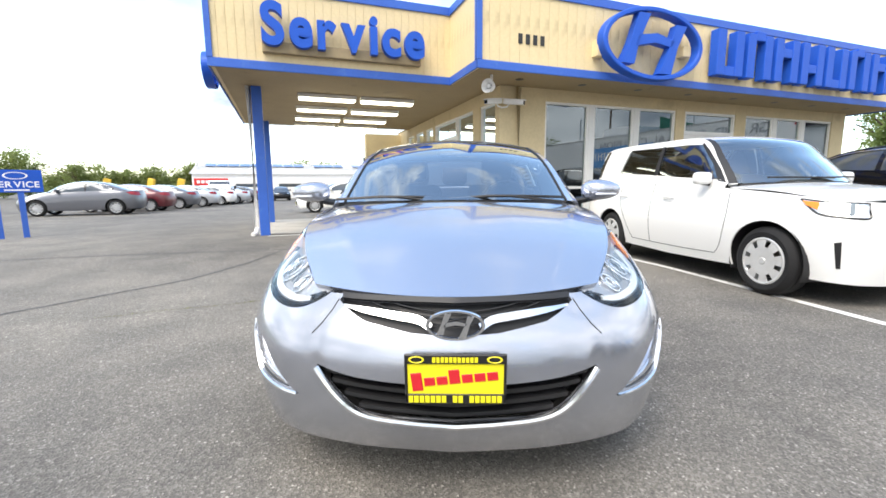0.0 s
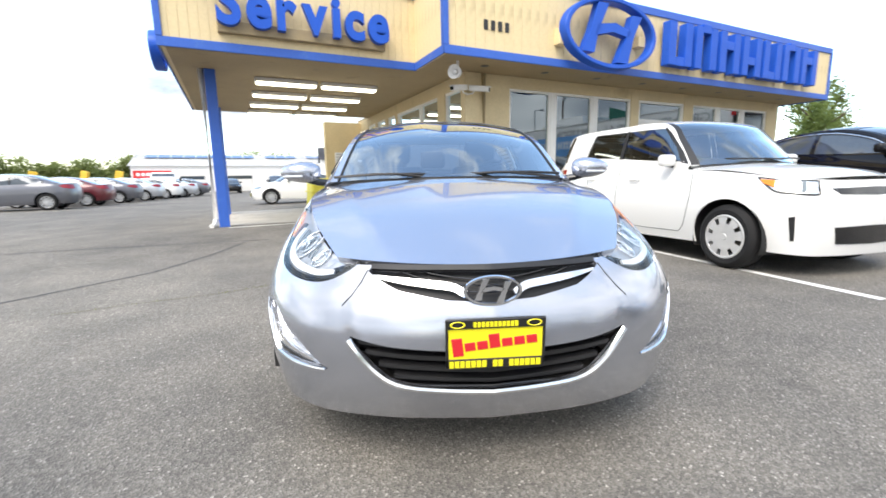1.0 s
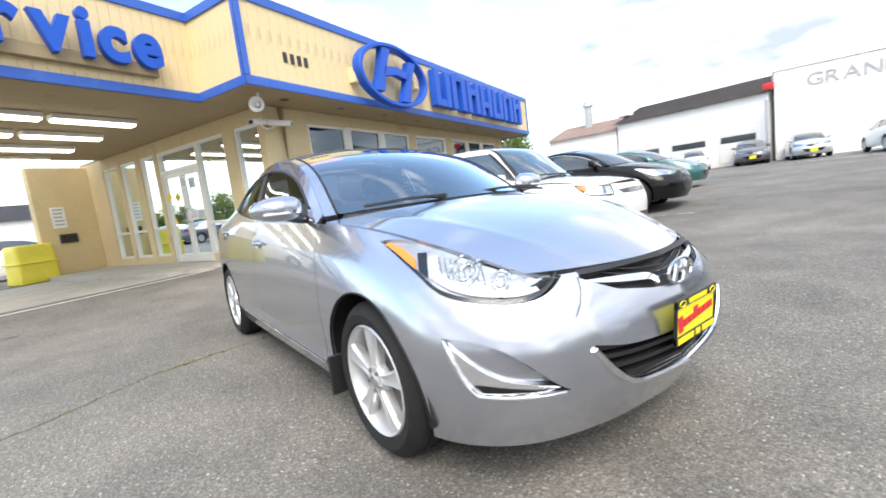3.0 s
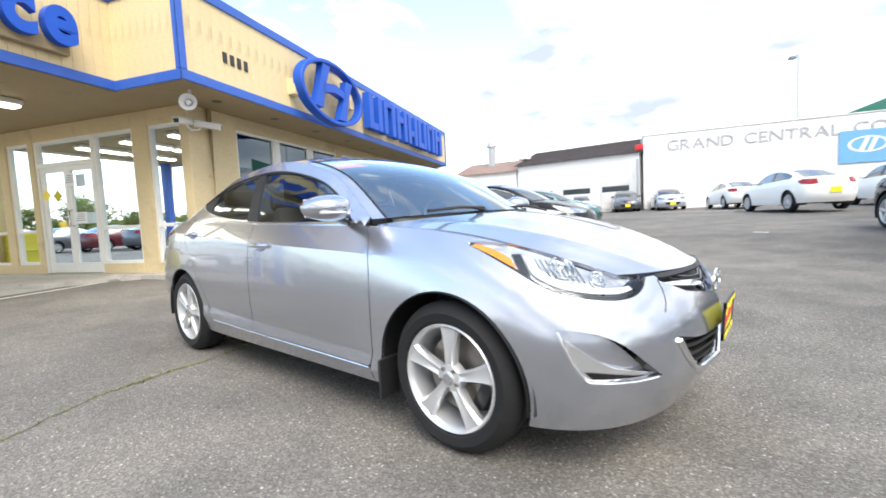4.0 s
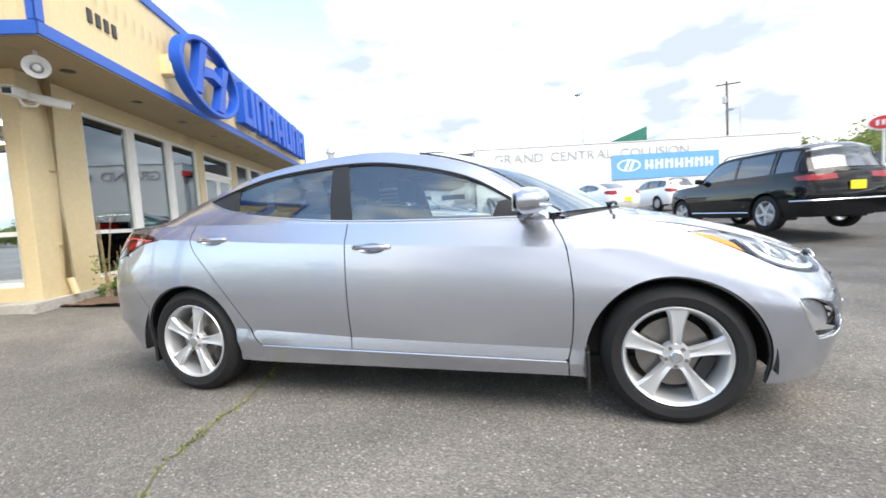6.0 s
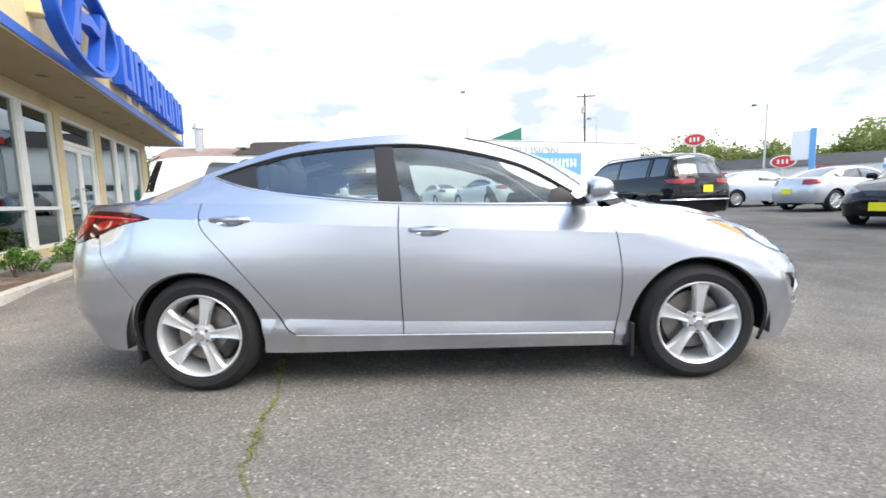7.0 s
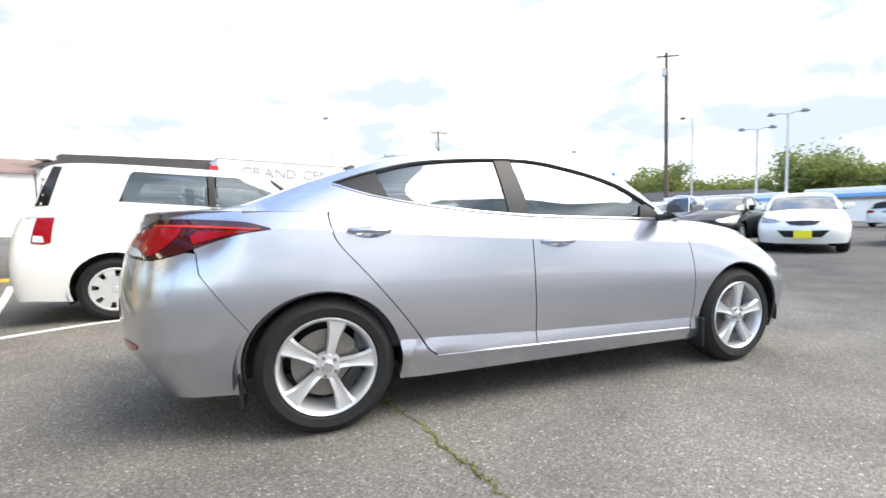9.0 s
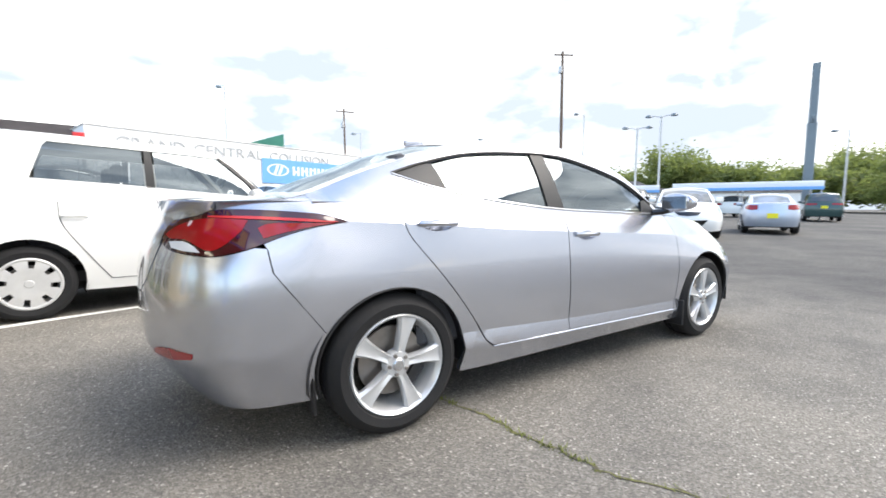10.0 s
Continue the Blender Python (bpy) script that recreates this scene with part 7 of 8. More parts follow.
def plain_car(name, label, F, mat, m, wb, r_wheel, rim, style="ten", near=False, windows=3, plates=(), glass="far_glass", h=0.09, group="", pillar="body", lamps=True, sedan=False, side_trim=None, glazing=None):
    """A parked car from a form: painted body, panes, lamps, grille, mirrors and wheels."""
    car = thing(name, m, label, "car", group)
    A, X, end = F.ay, F.ax, F.arc[-1]
    zb = float(F.b[:, 2].min()) + 0.01
    arch_r = r_wheel + 0.055
    track = float(F.m[:, 0].max()) - 0.135

    def arc_pts(y):
        lo = math.degrees(math.asin((zb + 0.02 - r_wheel) / arch_r))
        return [(A(p[0]), p[1]) for p in arch(y, r_wheel, arch_r, 180 - lo, lo, 18)]

    half = [(0, zb), (X(float(F.m[2, 0]) * 0.9), zb)] + arc_pts(0) + [(A(wb * 0.5), zb)] + arc_pts(wb) + [(A(float(F.m[9, 1])), zb + 0.05), (end, zb + 0.05)]
    ks = np.linspace(end, 0, 36)
    half += [(a, float(F.zs(a)) - 0.002) for a in ks]
    body = None
    pieces = []
    for s in (-1, 1):
        pieces.append(sheet(F.shell, np.array(half) * [s, 1], (), h, 0.015))

    def top(u, v):
        return F.over(np.asarray(u) / 0.7, np.asarray(v) / 0.42)

    def rect(s0, s1, r0, r1):
        return np.array([(s0 * 0.7, r0 * 0.42), (s1 * 0.7, r0 * 0.42), (s1 * 0.7, r1 * 0.42), (s0 * 0.7, r1 * 0.42)])

    last = len(F.top) - 1
    pieces += [sheet(top, rect(-1, 1, 0.0, 3.0), (), h, 0.01), sheet(top, rect(-1, 1, 5.95, 8.0), (), h, 0.01), sheet(top, rect(-1, 1, 10.0, last), (), h, 0.01)]
    for s in (-1, 1):
        pieces += [sheet(top, rect(s * 0.92, s * 1.0, 3.95, 6.0), (), h, 0.03), sheet(top, rect(s * 0.88, s * 1.0, 8.0, 10.05), (), h, 0.03)]
    y0, y1 = float(F.top[4, 2]) + 0.01, float(F.top[10, 2]) - 0.01
    ys = np.linspace(y0, y1, 44)
    lo, hi = F.belt(ys)[:, 1] - 0.004, F.rail(ys)[:, 1]
    side = np.concatenate([np.stack([ys, lo], -1), np.stack([ys, np.maximum(hi - 0.001, lo + 0.004)], -1)[::-1]])
    # window openings along the cabin side
    wy = np.linspace(y0 + (0.16 if not near else 0.10), y1 - (0.34 if sedan else 0.16), 40)
    wl, wh = F.belt(wy)[:, 1] + 0.02, F.rail(wy)[:, 1] - 0.055
    ok = wh - wl > 0.05
    wy, wl, wh = wy[ok], wl[ok], wh[ok]
    opening = np.concatenate([np.stack([wy, wl], -1), np.stack([wy, wh], -1)[::-1]])
    if glazing:
        lower, upper, wcuts = glazing
        wy = np.linspace(lower[0][0], lower[-1][0], 60)
        wl = np.interp(wy, *zip(*lower))
        wh = np.maximum(np.interp(wy, *zip(*upper)), wl + 0.004)
        opening = np.concatenate([np.stack([wy, wl], -1), np.stack([wy, wh], -1)[::-1]])
    cuts = np.linspace(wy[0], wy[-1], windows + 1)
    if windows == 3:
        cuts = np.array([wy[0], wy[0] + 0.42 * (wy[-1] - wy[0]), wy[0] + 0.80 * (wy[-1] - wy[0]), wy[-1]])
    if glazing:
        cuts = np.array([wy[0], *wcuts, wy[-1]])
    for s in (-1, 1):
        pieces.append(sheet(F.house(s), side, [opening], h, 0.02))
    body = part("body", merge(*pieces), mat, car, label.split(" with")[0])
    for s in (-1, 1):
        hs = F.house(s)
        part("window_surround", sheet(hs, opening, (), h, 0.0, lift=-0.022), M["black_plastic"] if glass != "far_glass" else M["gloss_black"], car) if glass == "far_glass" else None
        for a, b in zip(cuts, cuts[1:]):
            k = (wy > a + 0.025) & (wy < b - 0.025)
            if k.sum() < 2:
                continue
            w = part("side_window", sheet(hs, np.concatenate([np.stack([wy[k], wl[k]], -1), np.stack([wy[k], wh[k]], -1)[::-1]]), (), h, 0.0, lift=-0.012), M[glass], car, "side window glass")
            w.visible_shadow = glass == "far_glass"
            part("pillar", sheet(hs, [(b - 0.035, float(np.interp(b, wy, wl)) - 0.01), (b + 0.035, float(np.interp(b, wy, wl)) - 0.01), (b + 0.03, float(np.interp(b, wy, wh)) + 0.01), (b - 0.03, float(np.interp(b, wy, wh)) + 0.01)], (), h, 0.01), M["black_plastic"] if pillar == "black" else M["gloss_black"], car) if b < wy[-1] - 0.05 else None
        mx, my, mz = float(F.belt(np.array([y0 + 0.18]))[0, 0]) + 0.10, y0 + 0.20, float(F.belt(np.array([y0 + 0.18]))[0, 1]) + 0.09
        mir = part("side_mirror", box(s * mx - 0.095, s * mx + 0.095, my - 0.06, my + 0.05, mz - 0.065, mz + 0.065, 0.04, 3), mat, car)
        part("mirror_foot", tube([(s * (mx - 0.15), my + 0.02, mz - 0.07), (s * mx, my, mz - 0.05)], 0.018), M["black_plastic"], mir)
        for y in (0, wb):
            kk = np.radians(np.linspace(-20, 200, 20))
            bm = bmesh.new()
            r0 = [bm.verts.new((s * (track - 0.24), y + (arch_r + 0.01) * math.cos(a), r_wheel + (arch_r + 0.01) * math.sin(a))) for a in kk]
            r1 = [bm.verts.new((s * (track + 0.10), y + (arch_r + 0.01) * math.cos(a), r_wheel + (arch_r + 0.01) * math.sin(a))) for a in kk]
            for i in range(len(kk) - 1):
                bm.faces.new((r0[i], r0[i + 1], r1[i + 1], r1[i]))
            bm.faces.new(r0)
            part("wheel_housing", bm, M["black_plastic"], car)
            wheel(car, s * track, y, r_wheel - 0.002, r_wheel, rim, 0.21, style, near)
    for nm, r0, r1, e in (("windscreen", 4.0, 5.95, 0.92), ("rear_window", 8.03, 9.9, 0.87)):
        w = part(nm, sheet(top, rect(-e, e, r0, r1), (), h, 0.0, lift=-0.004), M[glass if nm != "windscreen" or glass == "far_glass" else "glass_wind"], car, nm.replace("_", " ") + " glass")
        w.visible_shadow = glass == "far_glass"
    part("cowl", sheet(top, rect(-0.9, 0.9, 3.0, 4.0), (), h, 0.0, lift=-0.01), M["black_plastic"], car)
    if glass == "far_glass":
        part("underbody", box(-track + 0.14, track - 0.14, float(F.m[0, 1]) + 0.30, float(F.m[-1, 1]) - 0.25, zb + 0.02, float(F.m[0, 2]), 0.05, 1), M["black_plastic"], car)
    else:
        part("underbody", box(-track + 0.14, track - 0.14, float(F.m[0, 1]) + 0.30, float(F.m[-1, 1]) - 0.25, zb + 0.02, 0.42, 0.05, 1), M["black_plastic"], car)
        part("dashboard", box(-0.68, 0.68, y0 - 0.1, y0 + 0.35, 0.6, float(F.top[4, 3]) - 0.06, 0.06, 2), M["black_plastic"], car)
        for x in (-0.36, 0.36):
            seat(car, x, y0 + 0.95, 0.5)
        for x in (-0.38, 0.38):
            seat(car, x, y0 + 1.75, 0.5, "rear")
    if plates:
        fz = float(F.m[0, 2])
        if "front" in plates:
            plate(car, pose(0, float(F.m[0, 1]) - 0.012, fz - 0.06), "front_licence_plate")
        if "rear" in plates:
            plate(car, pose(0, float(F.m[-1, 1]) + 0.012, fz + 0.16, 0, 0, 180), "rear_licence_plate")
    return car, body


def lamp_set(car, F, front, rear, grille=None, lower=None, badge=None):
    """Head and tail lamps as outlines given by (across-or-along, height), front ones by x, rear ones by distance to the tail."""
    X, A, end = F.ax, F.ay, F.arc[-1]
    for s in (-1, 1):
        if front:
            o = np.array([(X(x) if x < 2 else A(x - 10), z) for x, z in front]) * [s, 1]
            ob = part("headlight", sheet(F.shell, o, (), 0.05, 0.006, lift=0.005), M["lamp_chrome"], car, "clear headlight")
            g = part("headlight_lens", sheet(F.shell, o, (), 0.05, 0.0, lift=0.012), M["lens"], ob)
            g.visible_shadow = False
        if rear:
            o = np.array([(end - d, z) for d, z in rear]) * [s, 1]
            part("tail_light", sheet(F.shell, o, (), 0.05, 0.006, lift=0.006), M["red_lens"], car, "red tail light")
    for nm, g, lab in (("grille", grille, "dark front grille"), ("lower_grille", lower, "dark lower air intake")):
        if g:
            o = [(X(x), z) for x, z in g]
            o = np.array(o + [(-a, z) for a, z in o[::-1]])
            part(nm, sheet(F.shell, o, (), 0.05, 0.006, lift=0.005), M["gloss_black"], car, lab)


def stand(x, y, turn):
    """A pose on the ground; turn: degrees by which the nose swings from -y towards +x."""
    return pose(x, y, ground_z(x, y), 0, 0, turn)


# white box-shaped wagon beside the grey sedan
wag, wag_body = plain_car("white_wagon", "white box-shaped wagon with silver hubcaps and black window pillars", WAGON, M["pearl_white"],
                          stand(3.68, 2.07, 10.5), 2.60, 0.318, 0.215, "cap", True, 3, (), "glass_dark", 0.05, pillar="black",
                          glazing=([(0.66, 1.075), (1.2, 1.11), (1.9, 1.165), (2.545, 1.20)], [(0.66, 1.085), (0.80, 1.245), (1.05, 1.478), (1.3, 1.494), (1.8, 1.505), (2.437, 1.525), (2.545, 1.21)], (1.70,)))
X, A = WAGON.ax, WAGON.ay
lamp_set(wag, WAGON, [(0.565, 0.856), (0.59, 0.745), (0.735, 0.757), (9.585, 0.780), (9.70, 0.875), (9.71, 0.890), (9.55, 0.872)], None, grille=[(0, 0.73), (0.40, 0.74), (0.47, 0.79), (0, 0.80)], lower=[(0, 0.30), (0.40, 0.31), (0.44, 0.46), (0, 0.47)])
for s in (-1, 1):
    am = np.array([(A(-0.42), 0.802), (A(-0.335), 0.838), (A(-0.305), 0.874), (A(-0.43), 0.862)]) * [s, 1]
    part("amber_reflector", sheet(WAGON.shell, am, (), 0.04, 0.004, lift=0.016), M["amber"], wag, "amber side marker")
    rim = smooth_line([(X(0.565), 0.858), (X(0.575), 0.80), (X(0.59), 0.743), (X(0.735), 0.755), (A(-0.415), 0.778), (A(-0.30), 0.875), (A(-0.29), 0.892), (A(-0.45), 0.874), (X(0.565), 0.858)])
    q = WAGON.shell(rim[:, 0] * s, rim[:, 1])
    part("headlight_rim", tube([tuple(p) for p in q + (q - [0, 1.3, 0.8]) * 0.004], 0.007, 6), M["gloss_black"], wag, "dark rim round the headlight")
    dv = np.array([(X(0.665), 0.765), (X(0.69), 0.767), (X(0.675), 0.855), (X(0.655), 0.854)]) * [s, 1]
    part("lamp_divider", sheet(WAGON.shell, dv, (), 0.04, 0.003, lift=0.014), M["grey_post"], wag, "grey divider in the headlight")
    sl = np.array([(X(0.705), 0.335), (X(0.725), 0.335), (X(0.745), 0.545), (X(0.715), 0.555)]) * [s, 1]
    part("bumper_slot", sheet(WAGON.shell, sl, (), 0.04, 0.004, lift=0.004), M["black_plastic"], wag, "dark slot in the bumper")
    for pts in ([(0.46, 0.94), (0.44, 0.70), (0.50, 0.42), (0.58, 0.31)], [(1.66, 1.04), (1.67, 0.60), (1.66, 0.30)], [(2.38, 1.0), (2.36, 0.80), (2.18, 0.50), (2.05, 0.31)], [(0.58, 0.31), (1.2, 0.30), (2.05, 0.31)]):
        q = WAGON.shell(np.array([s * A(y) for y, _ in smooth_line(pts)]), np.array([z for _, z in smooth_line(pts)]))
        part("door_gap", tube([tuple(p) for p in q], 0.0035, 6), M["black_plastic"], wag_body)
    for y in (1.33, 2.28):
        px = float(WAGON.shell(np.array([A(y)]), np.array([0.88]))[0, 0])
        part("door_handle", tube([(s * px, y - 0.09, 0.88), (s * (px + 0.03), y - 0.07, 0.88), (s * (px + 0.03), y + 0.07, 0.88), (s * px, y + 0.09, 0.88)], 0.013), M["pearl_white"], wag)
    hs = WAGON.house(s)
    tl = part("tail_light", sheet(WAGON.shell, np.array([(A(3.08), 0.80), (A(3.14), 0.785), (A(3.23), 0.80), (A(3.24), 1.035), (A(3.09), 1.04)]) * [s, 1], (), 0.05, 0.02, lift=0.008), M["red_lens"], wag, "upright red tail light")
    part("reverse_lamp", sheet(WAGON.shell, np.array([(A(3.13), 0.80), (A(3.22), 0.81), (A(3.22), 0.87), (A(3.15), 0.86)]) * [s, 1], (), 0.05, 0.02, lift=0.012), M["white_lens"], tl, "clear reversing lamp")
    part("rear_window_edge", sheet(hs, [(2.985, 1.545), (3.055, 1.545), (3.185, 1.15), (3.085, 1.155)], (), 0.05, 0.006, lift=0.005), M["gloss_black"], wag, "dark rear window wrapping the corner")
    ap = sheet(lambda u, v: WAGON.over(np.asarray(u) / 0.7, np.asarray(v) / 0.42), [(s * 0.91 * 0.7, 4.0 * 0.42), (s * 0.7, 4.0 * 0.42), (s * 0.7, 5.98 * 0.42), (s * 0.91 * 0.7, 5.98 * 0.42)], (), 0.05, 0.0, lift=0.004)
    part("pillar_black", ap, M["black_plastic"], wag, "black windscreen pillar")
    part("pillar_black", sheet(hs, [(0.575, 1.045), (0.66, 1.062), (0.80, 1.238), (1.06, 1.472), (1.06, 1.50), (0.93, 1.405), (0.70, 1.19)], (), 0.05, 0.01, lift=0.004), M["black_plastic"], wag, "black windscreen pillar")
part("wiper", merge(tube([(-0.5, 0.36, 1.09), (0.0, 0.28, 1.085), (0.2, 0.29, 1.08)], 0.01, 6), tube([(-0.05, 0.30, 1.08), (0.35, 0.31, 1.09), (0.6, 0.42, 1.09)], 0.01, 6)), M["black_plastic"], wag)
part("cargo_wall", box(-0.7, 0.7, 2.9, 3.1, 0.5, 1.0, 0.03, 1), M["seat_cloth"], wag)

SEDAN_LAMPS = dict(front=[(0.42, 0.705), (0.56, 0.66), (9.56, 0.67), (9.75, 0.75), (9.90, 0.835), (9.75, 0.825), (0.58, 0.745)], rear=[(0.42, 0.84), (0.62, 0.82), (0.92, 0.86), (1.05, 0.95), (0.85, 1.0), (0.45, 0.99)],
                   grille=[(0, 0.60), (0.22, 0.62), (0.34, 0.70), (0, 0.715)], lower=[(0, 0.34), (0.32, 0.35), (0.45, 0.50), (0, 0.49)])


FAR = {}


def again(key, label, mat, m, group, build):
    """The first car of a kind is built; the next ones share its meshes in another paint."""
    if key not in FAR:
        FAR[key] = (build(), mat)
        FAR[key][0].matrix_basis = m
        return FAR[key][0]
    first, was = FAR[key]
    c = copy_thing(first, m @ Matrix.Scale(1 / first.matrix_basis.to_scale()[0], 4))
    for o in c.children_recursive:
        if o.data and o.data.materials[0] == M[was]:
            o.material_slots[0].link = "OBJECT"
            o.material_slots[0].material = M[mat]
        if o.name.startswith("body"):
            o["label"] = label.split(" with")[0]
    return tagged(c, label, "car", group)


def far_sedan(label, mat, x, y, turn, plates=(), style="ten", scale=1.0, group="", name="parked_sedan"):
    def build():
        c, _ = plain_car(name, label, SEDAN, M[mat], Matrix(), 2.70, 0.325, 0.225, style, False, 2, plates, h=0.11, group=group, sedan=True)
        lamp_set(c, SEDAN, **SEDAN_LAMPS)
        return c
    return again(("sedan", tuple(plates), style), label, mat, stand(x, y, turn) @ Matrix.Scale(scale, 4), group, build)


TALL_LAMPS = dict(front=[(0.55, 0.88), (0.76, 0.88), (9.68, 0.90), (9.80, 1.02), (0.6, 1.01)], rear=[(0.36, 1.02), (0.70, 1.0), (1.05, 1.02), (1.18, 1.10), (0.8, 1.12), (0.36, 1.12)],
                  grille=[(0, 0.78), (0.48, 0.79), (0.52, 0.98), (0, 0.99)], lower=[(0, 0.42), (0.5, 0.43), (0.55, 0.58), (0, 0.58)])
CSUV_LAMPS = dict(front=[(0.50, 0.84), (0.70, 0.80), (9.75, 0.86), (9.9, 0.95), (0.55, 0.93)], rear=[(0.40, 0.92), (0.72, 0.88), (0.98, 0.93), (1.08, 1.06), (0.7, 1.07), (0.42, 1.04)],
                  grille=[(0, 0.66), (0.34, 0.68), (0.44, 0.88), (0, 0.90)], lower=[(0, 0.36), (0.45, 0.38), (0.5, 0.5), (0, 0.52)])


def far_suv(label, mat, x, y, turn, form=COMPACT_SUV, wb=2.70, plates=(), style="five_plain", name="parked_suv", group=""):
    def build():
        r = 0.385 if form is TALL else 0.35
        c, _ = plain_car(name, label, form, M[mat], Matrix(), wb, r, r - 0.125, style, False, 3, plates, h=0.11, group=group)
        lamp_set(c, form, **(TALL_LAMPS if form is TALL else CSUV_LAMPS))
        return c
    return again((name, form is TALL, tuple(plates), style), label, mat, stand(x, y, turn), group, build)


# the row beyond the wagon
black = far_sedan("black four-door sedan with chrome window line and silver alloy wheels", "black_paint", 7.83, 3.38, 12.2, style="ten", scale=1.07)
for s in (-1, 1):
    hs = SEDAN.house(s)
    ln = smooth_line([(0.58, 0.985), (0.72, 1.075), (0.95, 1.20), (1.36, 1.305), (1.72, 1.325), (2.2, 1.29), (2.5, 1.21)])
    q = hs(ln[:, 0], ln[:, 1]) + np.array([s * 0.006, 0, 0])
    part("chrome_window_line", tube([tuple(p) for p in q], 0.008, 6), M["chrome"], black)
far_sedan("teal green sedan parked nose-out in the row", "teal_paint", 12.4, 4.7, 14, scale=0.95)
far_sedan("dark blue sedan parked before the workshop doors", "blue_paint", 26.5, 15.0, -62, scale=0.95)
# the far side of the lot
big, big_body = plain_car("black_suv", "large black SUV with chrome-trimmed flanks and yellow dealer plate", TALL, M["black_paint"], stand(9.87, -3.28, 107.8) @ Matrix.Scale(0.91, 4), 3.04, 0.385, 0.26, "five_plain", False, 3, ("rear",), h=0.09)
lamp_set(big, TALL, **TALL_LAMPS)
for s in (-1, 1):
    q = TALL.shell(np.array([s * TALL.ay(y) for y in np.linspace(0.5, 2.55, 12)]), np.full(12, 0.40))
    part("chrome_strip", tube([tuple(p) for p in q], 0.016, 6), M["chrome"], big)
    part("roof_rail", tube([(s * 0.66, 1.4, 1.70), (s * 0.67, 1.6, 1.77), (s * 0.66, 3.3, 1.74), (s * 0.65, 3.5, 1.68)], 0.018, 8), M["satin"], big)
q = TALL.shell(np.linspace(TALL.arc[-1] - 1.25, TALL.arc[-1], 12), np.full(12, 0.62))
part("chrome_strip", tube([tuple(p) for p in q], 0.016, 6), M["chrome"], big)
part("chrome_strip", tube([(-p[0], p[1], p[2]) for p in q], 0.016, 6), M["chrome"], big)
far_sedan("white four-door sedan with yellow plate across the lot", "pearl_white", 20.74, -0.36, 117.4, ("rear",), scale=1.1)
far_suv("white SUV parked before the blue banner", "pearl_white", 24.0, -3.9, 112)
far_sedan("white sedan parked by the white workshop wall", "pearl_white", 27.4, 2.0, 112)
far_sedan("dark grey hatchback with yellow plate by the workshop doors", "grey_paint", 27.9, 7.5, -70, ("front",))
far_sedan("silver sedan with yellow plate parked by the white wall", "light_silver", 27.6, 4.8, -70, ("front",))
far_sedan("white compact car with yellow plate by the workshop doors", "pearl_white", 27.6, 10.4, -62, ("front",), scale=0.92)
far_sedan("silver four-door sedan with red tail lights and yellow plate", "light_silver", 11.54, -13.44, 10.8, ("rear",))
far_sedan("pale blue-silver sedan parked between the SUV and the silver sedan", "sky_silver", 14.9, -13.0, 4)
far_sedan("black sedan with dark grille and yellow plate facing the aisle", "black_paint", 6.02, -8.46, 200.7, ("front",), scale=1.06)
far_sedan("white four-door sedan with dark grille and yellow plate facing the aisle", "pearl_white", 3.93, -8.98, 210.3, ("front",), scale=1.04)
far_sedan("pale silver four-door sedan with yellow plate seen from behind", "sky_silver", 4.53, -15.85, 23.9, ("rear",), scale=0.95)
far_suv("dark green SUV with yellow plate parked down the aisle", "green_paint", 7.96, -34.0, 20.6, TALL, 3.04, ("rear",))
far_suv("white SUV parked down the aisle", "pearl_white", 12.6, -35.2, 2)
far_sedan("white sedan parked across the aisle", "pearl_white", -0.6, -20.0, 110)
far_sedan("pale silver sedan parked across the aisle", "light_silver", 0.2, -26.0, 95)
for k in range(9):
    far_sedan(("silver", "white", "dark grey")[k % 3] + " sedan in the far row of the lot", ("light_silver", "pearl_white", "grey_paint")[k % 3], 12.5 + 2.9 * k, -19.5 - 0.9 * k, 185 + 4 * (k % 3), group="far row of cars")
# the lot left of the canopy
far_sedan("grey four-door luxury sedan with bright alloy wheels in the side row", "grey_paint", -18.5, 16.8, -68, style="ten", scale=1.07)
for k in range(6):
    far_sedan("sedan with red tail lights in the row behind", ("maroon_paint", "grey_paint", "light_silver", "pearl_white", "light_silver", "grey_paint")[k], -18.8 - 0.35 * k, 20.0 + 2.9 * k, -74, group="row of cars behind the service sign")
far_sedan("white coupe with dark wheels and yellow plate beyond the canopy", "pearl_white", -6.35, 17.3, -74, ("front",), scale=0.97)
far_suv("dark grey SUV behind the coupe", "grey_paint", -3.2, 21.4, -72)
far_sedan("black sedan parked before the workshop", "black_paint", -17.5, 41.0, 25)
far_suv("dark SUV parked before the workshop", "black_paint", -13.6, 42.5, 22)


